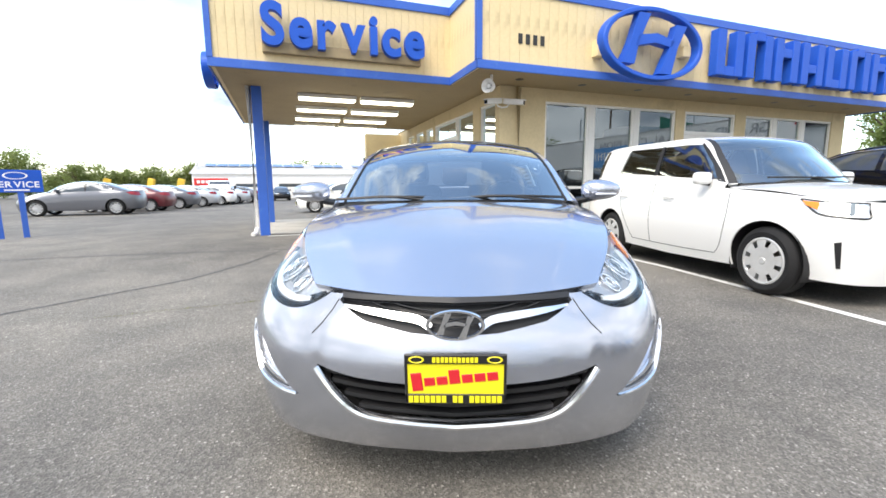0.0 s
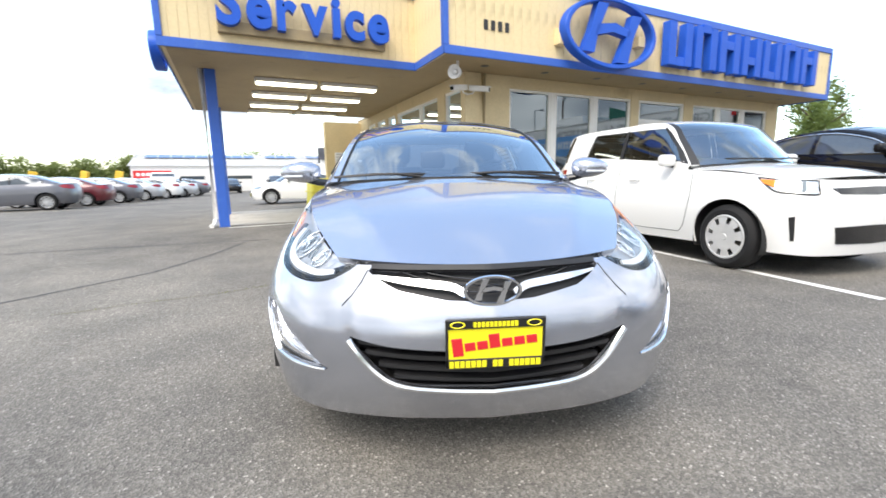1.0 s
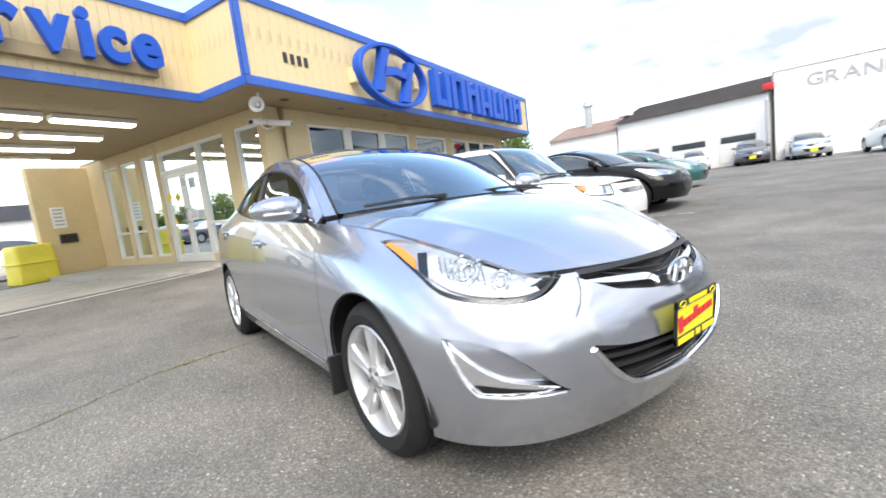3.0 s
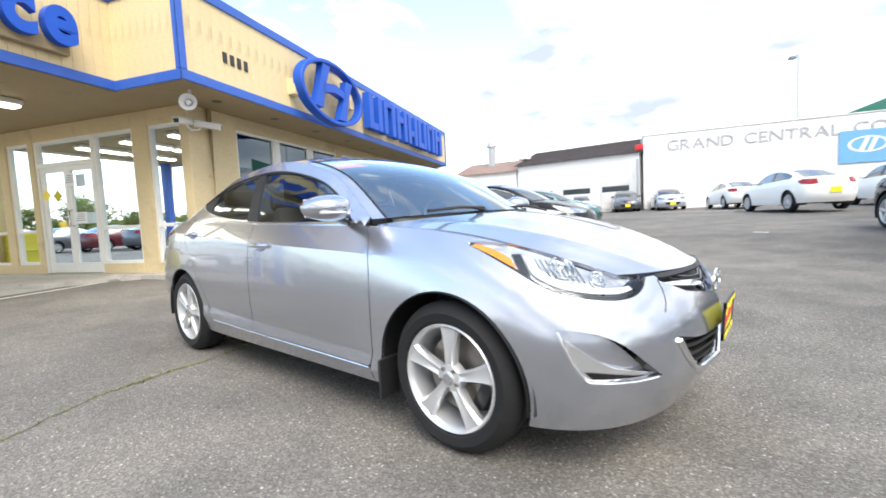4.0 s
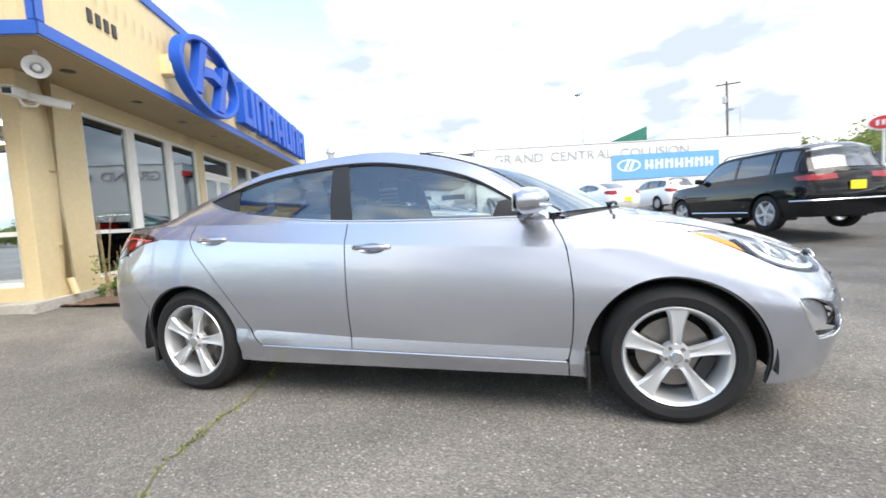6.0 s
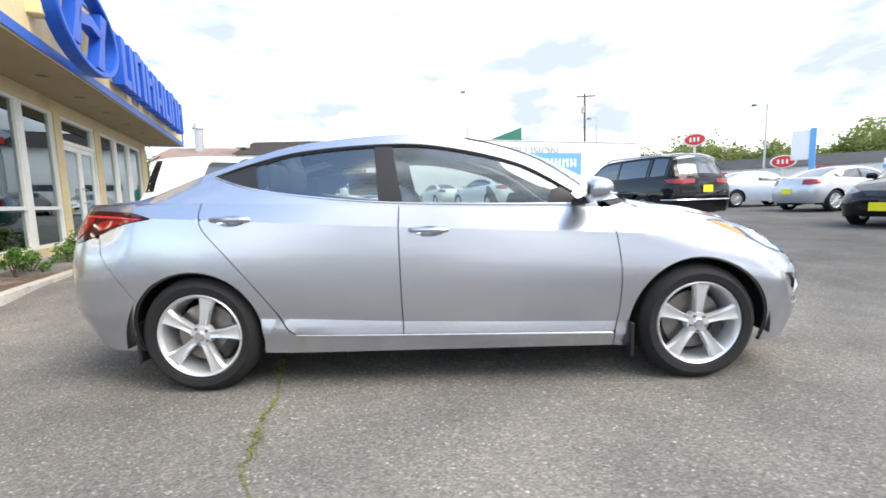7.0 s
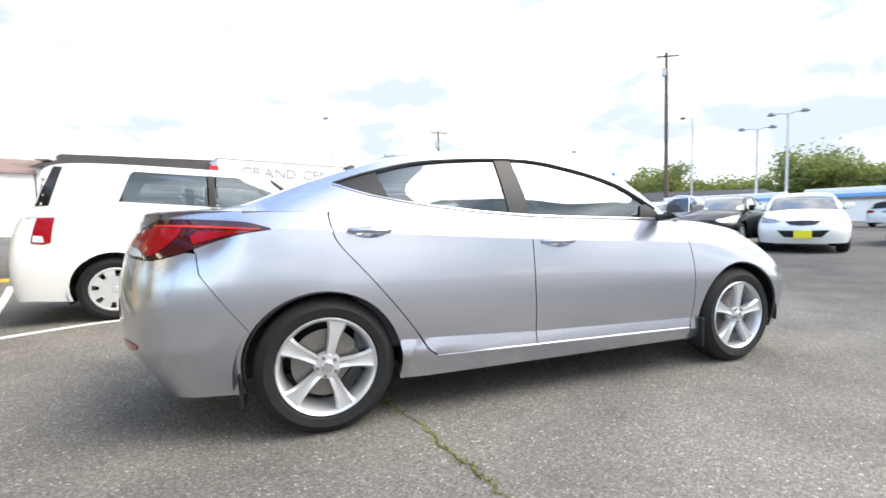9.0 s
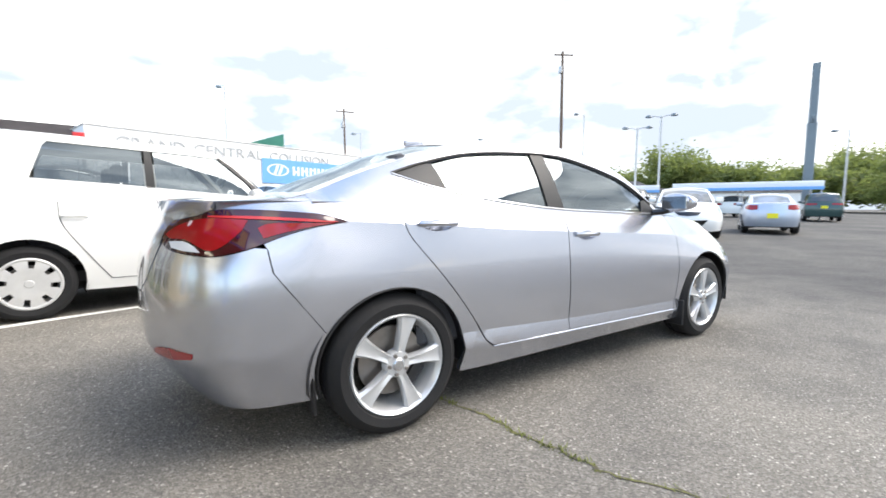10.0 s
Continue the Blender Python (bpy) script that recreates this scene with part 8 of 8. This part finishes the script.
def pickup(x, y, turn):
    F = TALL
    t = thing("white_pickup", stand(x, y, turn), "white pickup truck with dark grille facing the camera", "pickup truck")
    bed = merge(box(-0.95, 0.95, -0.85, 0.75, 0.45, 1.12, 0.12, 3), box(-0.92, 0.92, 0.70, 2.6, 0.45, 1.10, 0.06, 2), box(-0.95, 0.95, 2.6, 4.6, 0.45, 1.12, 0.05, 2))
    part("body", bed, M["pearl_white"], t)
    cab = box(-0.80, 0.80, 0.85, 2.55, 1.08, 1.86, 0.16, 3)
    for v in cab.verts:
        if v.co.z < 1.5 and v.co.y < 1.4:
            v.co.y -= 0.35
    part("cab", cab, M["pearl_white"], t)
    part("windscreen", moved(box(-0.70, 0.70, -0.012, 0.0, -0.33, 0.33, 0.01, 1), pose(0, 0.71, 1.48, -28)), M["far_glass"], t)
    part("grille", box(-0.55, 0.55, -0.90, -0.85, 0.72, 1.02, 0.03, 2), M["chrome"], t, "chrome cross-bar grille")
    for xx in (-0.27, 0.27):
        for zz in (0.79, 0.94):
            part("grille_opening", box(xx - 0.22, xx + 0.22, -0.906, -0.90, zz - 0.055, zz + 0.055), M["gloss_black"], t)
    part("bumper", box(-0.98, 0.98, -0.98, -0.82, 0.45, 0.68, 0.05, 2), M["pearl_white"], t)
    for s in (-1, 1):
        part("headlight", box(s * 0.75 - 0.15, s * 0.75 + 0.15, -0.88, -0.82, 0.80, 1.0, 0.03, 2), M["lamp_chrome"], t)
        part("side_mirror", box(s * 1.08 - 0.09, s * 1.08 + 0.09, 0.72, 0.84, 1.2, 1.45, 0.03, 2), M["black_plastic"], t)
        for yy in (0.0, 3.5):
            wheel(t, s * 0.84, yy, 0.398, 0.40, 0.25, 0.25, "five_plain", False)


pickup(-18.1, 30.6, 28)


# ---- buildings and signs round the lot ----
def collision_wall():
    """The long white workshop wall with grey painted letters and a blue banner; its face looks west over the lot."""
    a, c = Vector((30.6, 7.1)), Vector((38.2, -17.8))
    d = (c - a).normalized()
    turn = math.degrees(math.atan2(d.y, d.x))
    L = (c - a).length
    m = pose(a.x, a.y, 0.75, 0, 0, turn)
    b = thing("workshop_building", m, "long white painted workshop wall with a dark roof edge", "building")
    part("wall", box(0, L, 0.0, 9.0, -0.6, 5.2, 0.02, 1), M["white_wall"], b)
    part("coping", box(-0.05, L + 0.05, -0.06, 9.05, 5.2, 5.26, 0.01, 1), M["white_metal"], b, "white metal coping")
    part("upper_roof", prism([(19.5, 7.0), (23.6, 7.0), (23.6, 12.0), (19.5, 12.0)], 5.0, 7.2), M["white_wall"], b)
    lettering(b, "GRAND CENTRAL COLLISION", 1.5, 17.0, 4.06, 0.70, -0.03, 0.04, M["letter_grey"], 0.0)
    g = thing("green_gable", pose(47.5, -5.0, 0.0, 0, 0, -92), "green metal gable end behind the white wall", "building")
    gb = bmesh.new()
    pr = [(0, 0.0), (6.4, 0.0), (6.4, 9.2), (0.0, 7.0)]
    lo = [gb.verts.new((x - 3.2, 0, z)) for x, z in pr]
    hi = [gb.verts.new((x - 3.2, 6.0, z)) for x, z in pr]
    gb.faces.new(lo)
    gb.faces.new(hi[::-1])
    for i in range(4):
        gb.faces.new((lo[i], lo[(i + 1) % 4], hi[(i + 1) % 4], hi[i]))
    bmesh.ops.recalc_face_normals(gb, faces=gb.faces)
    part("wall", gb, M["green_metal"], g)
    ban = thing("blue_banner", m @ pose(10.8, -0.06, 3.26), "wide blue vinyl banner with plain white shapes on the workshop wall", "banner")
    part("cloth", box(0, 8.6, -0.02, 0.0, -0.98, 0.96, 0.005, 1), M["banner"], ban)
    ring = bmesh.new()
    n = 36
    rr = [[ring.verts.new((1.35 + f * 0.95 * math.cos(2 * math.pi * k / n), -0.026, 0.10 + f * 0.48 * math.sin(2 * math.pi * k / n))) for k in range(n)] for f in (1.0, 0.84)]
    for k in range(n):
        ring.faces.new((rr[0][k], rr[0][(k + 1) % n], rr[1][(k + 1) % n], rr[1][k]))
    part("oval_shape", ring, M["white_vinyl"], ban)
    for x in (1.08, 1.48):
        bar = box(x, x + 0.22, -0.03, -0.021, -0.27, 0.47)
        for v in bar.verts:
            v.co.x += (v.co.z - 0.10) * 0.4
        part("bar_shape", bar, M["white_vinyl"], ban)
    for k in range(7):
        for x0, x1 in ((0.0, 0.2), (0.42, 0.62)):
            part("bar_shape", box(2.65 + 0.8 * k + x0, 2.65 + 0.8 * k + x1, -0.03, -0.021, -0.27, 0.47), M["white_vinyl"], ban)
        part("bar_shape", box(2.65 + 0.8 * k + 0.2, 2.65 + 0.8 * k + 0.42, -0.029, -0.021, -0.05 + 0.13 * (k % 3), 0.09 + 0.13 * (k % 3)), M["white_vinyl"], ban)


collision_wall()


def gable_shed(name, m, w, d, h, rise, wall, roof, label, doors=(), category="building"):
    """A long shed with a pitched roof; w along x, the eaves side at y = 0."""
    b = thing(name, m, label, category)
    part("wall", box(0, w, 0, d, -0.8, h, 0.02, 1), M[wall], b)
    bm = bmesh.new()
    o = 0.25
    for y0, z0, y1, z1 in ((-o, h - 0.02, d / 2, h + rise), (d + o, h - 0.02, d / 2, h + rise)):
        q = [bm.verts.new(p) for p in ((-o, y0, z0), (w + o, y0, z0), (w + o, y1, z1), (-o, y1, z1))]
        bm.faces.new(q)
    bmesh.ops.solidify(bm, geom=bm.faces[:], thickness=0.12)
    part("roof", bm, M[roof], b, sharp=20)
    for x in (0.0, w):
        gb = bmesh.new()
        gb.faces.new([gb.verts.new(p) for p in ((x, 0, h - 0.03), (x, d, h - 0.03), (x, d / 2, h + rise - 0.03))])
        part("gable", gb, M[wall], b, sharp=0)
    for x0, x1, z1 in doors:
        dr = thing_part("roller_door", b)
        part("frame", box(x0, x1, -0.04, 0.0, -0.2, z1, 0.01, 1), M["white_metal"], dr)
        for k in range(5):
            z = 0.1 + k * (z1 - 0.3) / 5
            part("door_panel", box(x0 + 0.08, x1 - 0.08, -0.07, -0.041, z, z + (z1 - 0.4) / 5, 0.008, 1), M["white_metal"], dr)
        part("window_strip", box(x0 + 0.15, x1 - 0.15, -0.08, -0.071, z1 * 0.55, z1 * 0.55 + 0.4), M["far_glass"], dr)
    return b


# things kept at the far end of the dealership's walkway
def gas_bottle():
    p = BUILD @ Vector((12.75, 0.75, 0))
    g = thing("gas_cylinder", pose(p.x, p.y, ground_z(p.x, p.y)), "tall teal steel gas cylinder standing beside the showroom wall", "gas cylinder")
    part("bottle", lathe([(0.0, 0.002), (0.0, 0.11), (0.02, 0.125), (1.15, 0.125), (1.24, 0.105), (1.29, 0.05), (1.30, 0.002)], 24, "z"), M["teal_steel"], g)
    part("valve", merge(rod((0, 0, 1.28), (0, 0, 1.42), 0.035, 0.03, 12), rod((-0.06, 0, 1.37), (0.06, 0, 1.37), 0.018, 0.018, 10)), M["galv"], g, "metal valve")
    q = BUILD @ Vector((13.35, 0.80, 0))
    c = thing("carton", pose(q.x, q.y, ground_z(q.x, q.y), 0, 0, 30), "closed brown cardboard carton on the walkway", "carton")
    part("carton_body", box(-0.28, 0.28, -0.22, 0.22, 0.0, 0.62, 0.01, 1), M["carton"], c)
    part("tape", box(-0.03, 0.03, -0.222, 0.222, 0.40, 0.6225), M["headliner"], c, "pale packing tape")


gas_bottle()

# white workshops with dark and rust roofs between the dealership and the lettered wall
gable_shed("workshop", pose(30.1, 16.9, 0.85, 0, 0, -87), 9.5, 9.0, 4.05, 1.55, "white_wall", "brown_roof", "white workshop with roller doors and a dark brown roof", ((0.6, 3.2, 2.5), (3.8, 6.2, 2.5), (6.8, 9.0, 2.5)))
gable_shed("workshop", pose(28.8, 22.45, 0.85, 0, 0, -77), 5.6, 9.0, 3.70, 1.4, "white_wall", "tan_roof", "white workshop with a weathered rust-brown roof", ((1.0, 3.6, 2.3),))
vent = thing("roof_vent", pose(32.5, 20.9, 5.8), "white roof vent stack above the workshop", "roof vent")
part("pipe", merge(rod((0, 0, -0.4), (0, 0, 1.5), 0.35, 0.35, 16), rod((0, 0, 1.5), (0, 0, 1.9), 0.5, 0.3, 16)), M["galv"], vent)
vent2 = thing("roof_vent", pose(32.0, 17.2, 6.0), "white roof vent box above the workshop", "roof vent")
part("box", box(-0.5, 0.5, -0.4, 0.4, -0.4, 0.9, 0.05, 1), M["white_metal"], vent2)
red = thing("wall_sign", pose(30.45, 7.32, 5.2, 0, 0, -94), "small red sign on the corner of the white wall", "sign")
part("panel", box(-0.28, 0.28, -0.10, 0.0, -0.2, 0.2, 0.03, 2), M["red_sign"], red)
drain = thing("downpipe", pose(30.3, 7.35, 0.8, 0, 0, -94), "white pipe down the corner of the workshop wall", "downpipe")
part("pipe", tube([(0, -0.1, 0), (0, -0.1, 3.6)], 0.12, 10), M["galv"], drain)

# solar-roofed workshop beyond the canopy
sol = gable_shed("solar_workshop", pose(-31.6, 49.0, 0.2, 0, 0, 23.6), 26.0, 14.0, 2.9, 1.7, "white_wall", "white_metal", "long white workshop with blue solar panels on its roof", ((4.6, 7.4, 2.3), (9.6, 12.6, 2.3)))
slope = math.atan2(1.7, 7.0)
for k in range(18):
    if k in (9, 13):
        continue
    p = moved(box(0.04, 1.30, 0.0, 1.62, 0.0, 0.05, 0.01, 1), Matrix.Translation((1.0 + 1.36 * k, 3.9, 2.9 + 3.9 * 1.7 / 7.0 + 0.14)) @ Matrix.Rotation(slope, 4, "X"))
    part("solar_panel", p, M["solar"], sol, "blue solar panel")
part("red_sign", box(0.2, 3.9, -0.08, 0.0, 1.5, 2.35, 0.02, 1), M["red_sign"], sol, "red wall sign")
for k in range(7):
    part("sign_bar", box(0.5 + 0.47 * k, 0.85 + 0.47 * k, -0.1, -0.081, 1.75, 2.1), M["white_vinyl"], sol, "plain white sign bar")
gable_shed("grey_shed", pose(-9.5, 44.0, 0.25, 0, 0, 12), 16.0, 9.0, 3.0, 1.5, "white_wall", "grey_roof", "pale shed with a low grey roof", ())
gable_shed("store_building", pose(54.0, -30.0, 0.6, 0, 0, -128), 34.0, 14.0, 3.3, 1.6, "white_wall", "grey_roof", "long low pale store with a grey roof", ((20.0, 24.0, 2.4),))
gable_shed("store_building", pose(33.5, -55.0, 0.6, 0, 0, -140), 20.0, 10.0, 2.7, 0.9, "white_wall", "grey_roof", "long low pale store with a grey roof", ())


def store_sign(x, y, z, turn):
    t = thing("wall_sign", pose(x, y, z, 0, 0, turn), "small red sign on the store front", "sign")
    part("panel", box(-1.3, 1.3, -0.12, 0.0, -0.35, 0.35, 0.05, 2), M["red_sign"], t)


store_sign(44.6, -42.0, 3.4, -128)
store_sign(51.4, -33.4, 3.2, -128)
# long white awnings beyond the cars
for x, y, w, turn in ((15.5, -29.5, 9.0, -152), (24.0, -26.5, 8.0, -150)):
    a = thing("awning", pose(x, y, 0.4, 0, 0, turn), "long white and blue awning on thin posts", "awning")
    part("roof", prism([(0, 0), (w, 0), (w, 3.0), (0, 3.0)], 2.15, 2.55, 0.04), M["white_vinyl"], a)
    part("valance", box(0, w, -0.05, 0.0, 1.95, 2.16, 0.01, 1), M["banner"], a)
    for px in (0.1, w / 2, w - 0.1):
        for py in (0.1, 2.9):
            part("post", rod((px, py, -0.3), (px, py, 2.16), 0.05), M["galv"], a)


# ---- poles ----
def utility_pole(x, y, h, turn, arms=1):
    p = thing("utility_pole", stand(x, y, turn), "tall weathered timber utility pole with a cross-arm", "utility pole")
    part("pole", rod((0, 0, -0.3), (0.15, 0, h), 0.013 * h, 0.008 * h, 12), M["timber"], p)
    for k in range(arms):
        part("cross_arm", box(-1.2, 1.2, -0.07, 0.07, h - 0.45 - 0.9 * k, h - 0.31 - 0.9 * k, 0.01, 1), M["timber"], p)
        for xx in (-1.05, -0.4, 0.4, 1.05):
            part("insulator", rod((xx, 0, h - 0.31 - 0.9 * k), (xx, 0, h - 0.12 - 0.9 * k), 0.05, 0.035, 8), M["white_metal"], p)
    part("transformer", merge(rod((0.36, 0, h - 2.5), (0.36, 0, h - 1.7), 0.24, 0.24, 14)), M["galv"], p, "grey transformer can")
    return p


def lot_lamp(x, y, h, turn, heads=2):
    p = thing("lot_lamp", stand(x, y, turn), "tall pale steel lot lamp with round heads", "street lamp")
    part("pole", rod((0, 0, -0.2), (0, 0, h), 0.10, 0.07, 12), M["galv"], p)
    for k in range(heads):
        s = 1 if k == 0 else -1
        part("arm", tube([(0, 0, h - 0.15), (s * 0.4, 0, h), (s * 0.8, 0, h)], 0.035), M["galv"], p)
        part("lamp_head", moved(merge(lathe([(0.12, 0.0), (0.1, 0.2), (-0.05, 0.28), (-0.09, 0.2), (-0.10, 0.0)], 16, "z")), Matrix.Translation((s * 0.95, 0, h))), M["grey_post"], p)
    return p


utility_pole(34.2, -38.1, 19.1, 60)
utility_pole(54.5, -18.0, 13.6, 80)
lot_lamp(37.5, -1.3, 10.2, 20, 1)
lot_lamp(40.5, -14.4, 8.0, 30, 1)
lot_lamp(17.8, -31.5, 8.2, 30)
lot_lamp(19.6, -31.0, 7.4, 40)
lot_lamp(28.5, -35.1, 10.4, 70, 1)
lot_lamp(9.5, -46.0, 7.5, 10, 1)
lot_lamp(36.0, -28.0, 8.0, 50, 1)


def pylon_sign(x, y, h, turn):
    p = thing("pylon_sign", stand(x, y, turn), "tall dark grey pylon sign seen nearly edge-on", "sign")
    part("column", merge(box(-0.32, 0.32, -0.25, 0.25, -0.2, h * 0.62, 0.04, 1), box(-0.26, 0.26, -0.22, 0.22, h * 0.62, h, 0.04, 1)), M["grey_post"], p)
    part("panel", box(-0.18, 0.18, -1.5, -0.25, h * 0.62, h - 0.3, 0.05, 1), M["white_vinyl"], p)
    part("panel", box(-0.18, 0.18, -1.2, -0.25, h * 0.52, h * 0.60, 0.05, 1), M["white_vinyl"], p)
    part("brace", tube([(0, -0.1, h * 0.60), (0, 0.75, h * 0.66)], 0.05), M["grey_post"], p)


def oval_pole_sign(x, y, h, turn):
    p = thing("pole_sign", stand(x, y, turn), "red and white oval sign on a white pole", "sign")
    part("pole", rod((0, 0, -0.2), (0, 0, h - 0.5), 0.12, 0.12, 12), M["white_metal"], p)
    part("face", moved(lathe([(-0.16, 0.0), (-0.16, 0.92), (0.16, 0.92), (0.16, 0.0)], 32), pose(0, 0, h, 0, 0, 90) @ Matrix.Diagonal((1, 1.35, 0.8, 1))), M["white_vinyl"], p)
    part("red_oval", moved(lathe([(-0.20, 0.0), (-0.20, 0.78), (-0.16, 0.78)], 32), pose(0, 0, h, 0, 0, 90) @ Matrix.Diagonal((1, 1.35, 0.8, 1))), M["red_sign"], p)
    for k in range(3):
        part("bar_shape", box(-0.55 + 0.4 * k, -0.35 + 0.4 * k, -0.24, -0.205, h - 0.25, h + 0.25), M["white_vinyl"], p)


pylon_sign(10.2, -39.6, 12.0, 20)
oval_pole_sign(49.0, -29.3, 6.6, -122)
oval_pole_sign(47.0, -38.5, 3.6, -128)
wp = thing("pole_sign", stand(42.0, -37.2, 48), "pale blue pole sign with a white panel", "sign")
part("pole", box(-0.5, 0.0, -0.25, 0.25, -0.2, 6.6, 0.04, 1), M["banner"], wp)
part("panel", box(0.0, 1.5, -0.2, 0.2, 3.4, 6.5, 0.05, 1), M["white_vinyl"], wp)


def service_board(x, y, turn):
    s = thing("service_signboard", stand(x, y, turn) @ Matrix.Scale(0.53, 4), "blue signboard reading SERVICE on two blue posts", "sign")
    for px in (-0.70, 0.10):
        part("post", box(px - 0.10, px + 0.10, -0.08, 0.05, -0.1, 2.9, 0.008, 1), M["blue_trim"], s)
    part("board", box(-0.85, 0.85, -0.09, -0.05, 1.98, 2.95, 0.01, 1), M["blue_sign"], s)
    lettering(s, "SERVICE", -0.74, 0.74, 2.20, 0.26, -0.095, 0.012, M["white_vinyl"], 0.02)
    ring = moved(lathe([(-0.10, 0.17), (-0.105, 0.19), (-0.10, 0.21)], 24), pose(0, 0, 2.70, 0, 0, 90) @ Matrix.Diagonal((1, 1.9, 0.75, 1)))
    part("oval_shape", ring, M["white_vinyl"], s)
    part("arrow_bar", box(-0.4, 0.4, -0.10, -0.091, 2.05, 2.11), M["white_vinyl"], s)


service_board(-10.1, 7.6, 42)

# yellow machines behind the cars
for k, (x, y) in enumerate(((-24.5, 31.5), (-22.8, 32.5), (-27.0, 30.0))):
    f = thing("yellow_lift", stand(x, y, 20 * k) @ Matrix.Scale(0.7, 4), "yellow lift machine standing in the yard behind", "machine", "yard machines")
    part("mast", moved(box(-0.35, 0.35, -0.2, 0.2, 0.0, 3.0, 0.05, 1), Matrix.Rotation(radians(14), 4, "Y")), M["yellow_line"], f)
    part("base", box(-0.9, 0.9, -0.6, 0.6, 0.0, 0.9, 0.1, 2), M["yellow_line"], f)


# ---- trees ----
def tree(x, y, h, spread, seed, mat="leaf", count=2600, leaf=0.11, bare=0.3):
    rng = random.Random(seed)
    z = ground_z(x, y)
    t = thing("tree", pose(x, y, z), "broad-leaved green tree with an uneven crown", "tree", "trees round the lot")
    trunk = [(0, 0, -0.2), (rng.uniform(-0.1, 0.1), rng.uniform(-0.1, 0.1), h * 0.25), (rng.uniform(-0.3, 0.3), rng.uniform(-0.3, 0.3), h * 0.55), (rng.uniform(-0.3, 0.3), rng.uniform(-0.3, 0.3), h * 0.85)]
    bits = [rod(trunk[k], trunk[k + 1], 0.035 * h * (1 - 0.28 * k), 0.035 * h * (0.72 - 0.28 * k), 9) for k in range(3)]
    for k in range(8):
        a, zz = rng.uniform(0, 6.28), h * rng.uniform(0.3, 0.7)
        r = spread * rng.uniform(0.5, 0.9)
        bits.append(tube([(0, 0, zz), (r * 0.5 * math.cos(a), r * 0.5 * math.sin(a), zz + h * 0.10), (r * math.cos(a), r * math.sin(a), zz + h * 0.20)], 0.008 * h, 6))
    part("trunk", merge(*bits), M["bark"], t)
    vs, fs = leaf_cloud(rng, (0, 0, h * (0.5 + bare / 2)), (spread, spread, h * (0.5 - bare / 2)), count, leaf, 22)
    me = bpy.data.meshes.new("crown")
    me.from_pydata(vs, [], fs)
    mesh_part("crown", me, M[mat], t, sharp=0)


tree(20.9, 19.0, 5.4, 1.9, 31, "leaf", 3200, 0.10, 0.15)
tree(17.6, 15.9, 3.6, 1.2, 32, "leaf", 2200, 0.10, 0.15)
for k, (x, y, h, sp) in enumerate(((-48.0, 44.0, 7.5, 3.6), (-44.5, 47.5, 6.6, 3.2), (-52.5, 40.5, 5.2, 3.0), (-38.5, 52.0, 5.6, 2.4), (-35.5, 55.0, 7.2, 3.0), (-33.0, 57.5, 6.0, 2.4), (-40.5, 50.0, 5.0, 2.0), (-24.0, 66.0, 8.0, 3.6), (-20.0, 69.0, 7.6, 3.2))):
    tree(x, y, h * 0.74, sp * 0.95, 40 + k, "leaf_dark", 2600, 0.18, 0.1)


def woods():
    """The far belt of trees round the south and east of the lot."""
    rng = random.Random(77)
    vs, fs = [], []
    for k in range(84):
        az = radians(-97 + 92 * k / 83 + rng.uniform(-0.6, 0.6))
        d = rng.uniform(82, 104)
        h = rng.uniform(6.0, 7.6) + (3.6 if k % 14 in (3, 4) else 0) + (1.6 if k % 7 == 2 else 0)
        x, y = -1 + d * math.cos(az), 2 + d * math.sin(az)
        z = ground_z(x, y)
        v, f = leaf_cloud(rng, (x, y, z + h * 0.5), (5.6, 5.6, h * 0.58), 3200, 0.36, 26)
        n = len(vs)
        vs += v
        fs += (np.array(f) + n).tolist()
    me = bpy.data.meshes.new("woodland")
    me.from_pydata(vs, [], fs)
    tagged(mesh_part("woodland", me, M["leaf_dark"], sharp=0), "belt of green trees beyond the lots", "woodland", kind="stuff")
    rng = random.Random(78)
    vs, fs = [], []
    for k in range(60):
        az = radians(118 + 62 * k / 59)
        d = rng.uniform(85, 110)
        h = rng.uniform(2.5, 5.0)
        x, y = d * math.cos(az), d * math.sin(az)
        v, f = leaf_cloud(rng, (x, y, ground_z(x, y) + h * 0.5), (4.0, 4.0, h * 0.52), 900, 0.36, 12)
        n = len(vs)
        vs += v
        fs += (np.array(f) + n).tolist()
    me = bpy.data.meshes.new("hedgerow")
    me.from_pydata(vs, [], fs)
    tagged(mesh_part("hedgerow", me, M["leaf_dark"], sharp=0), "low belt of trees beyond the service lot", "woodland", kind="stuff")


woods()
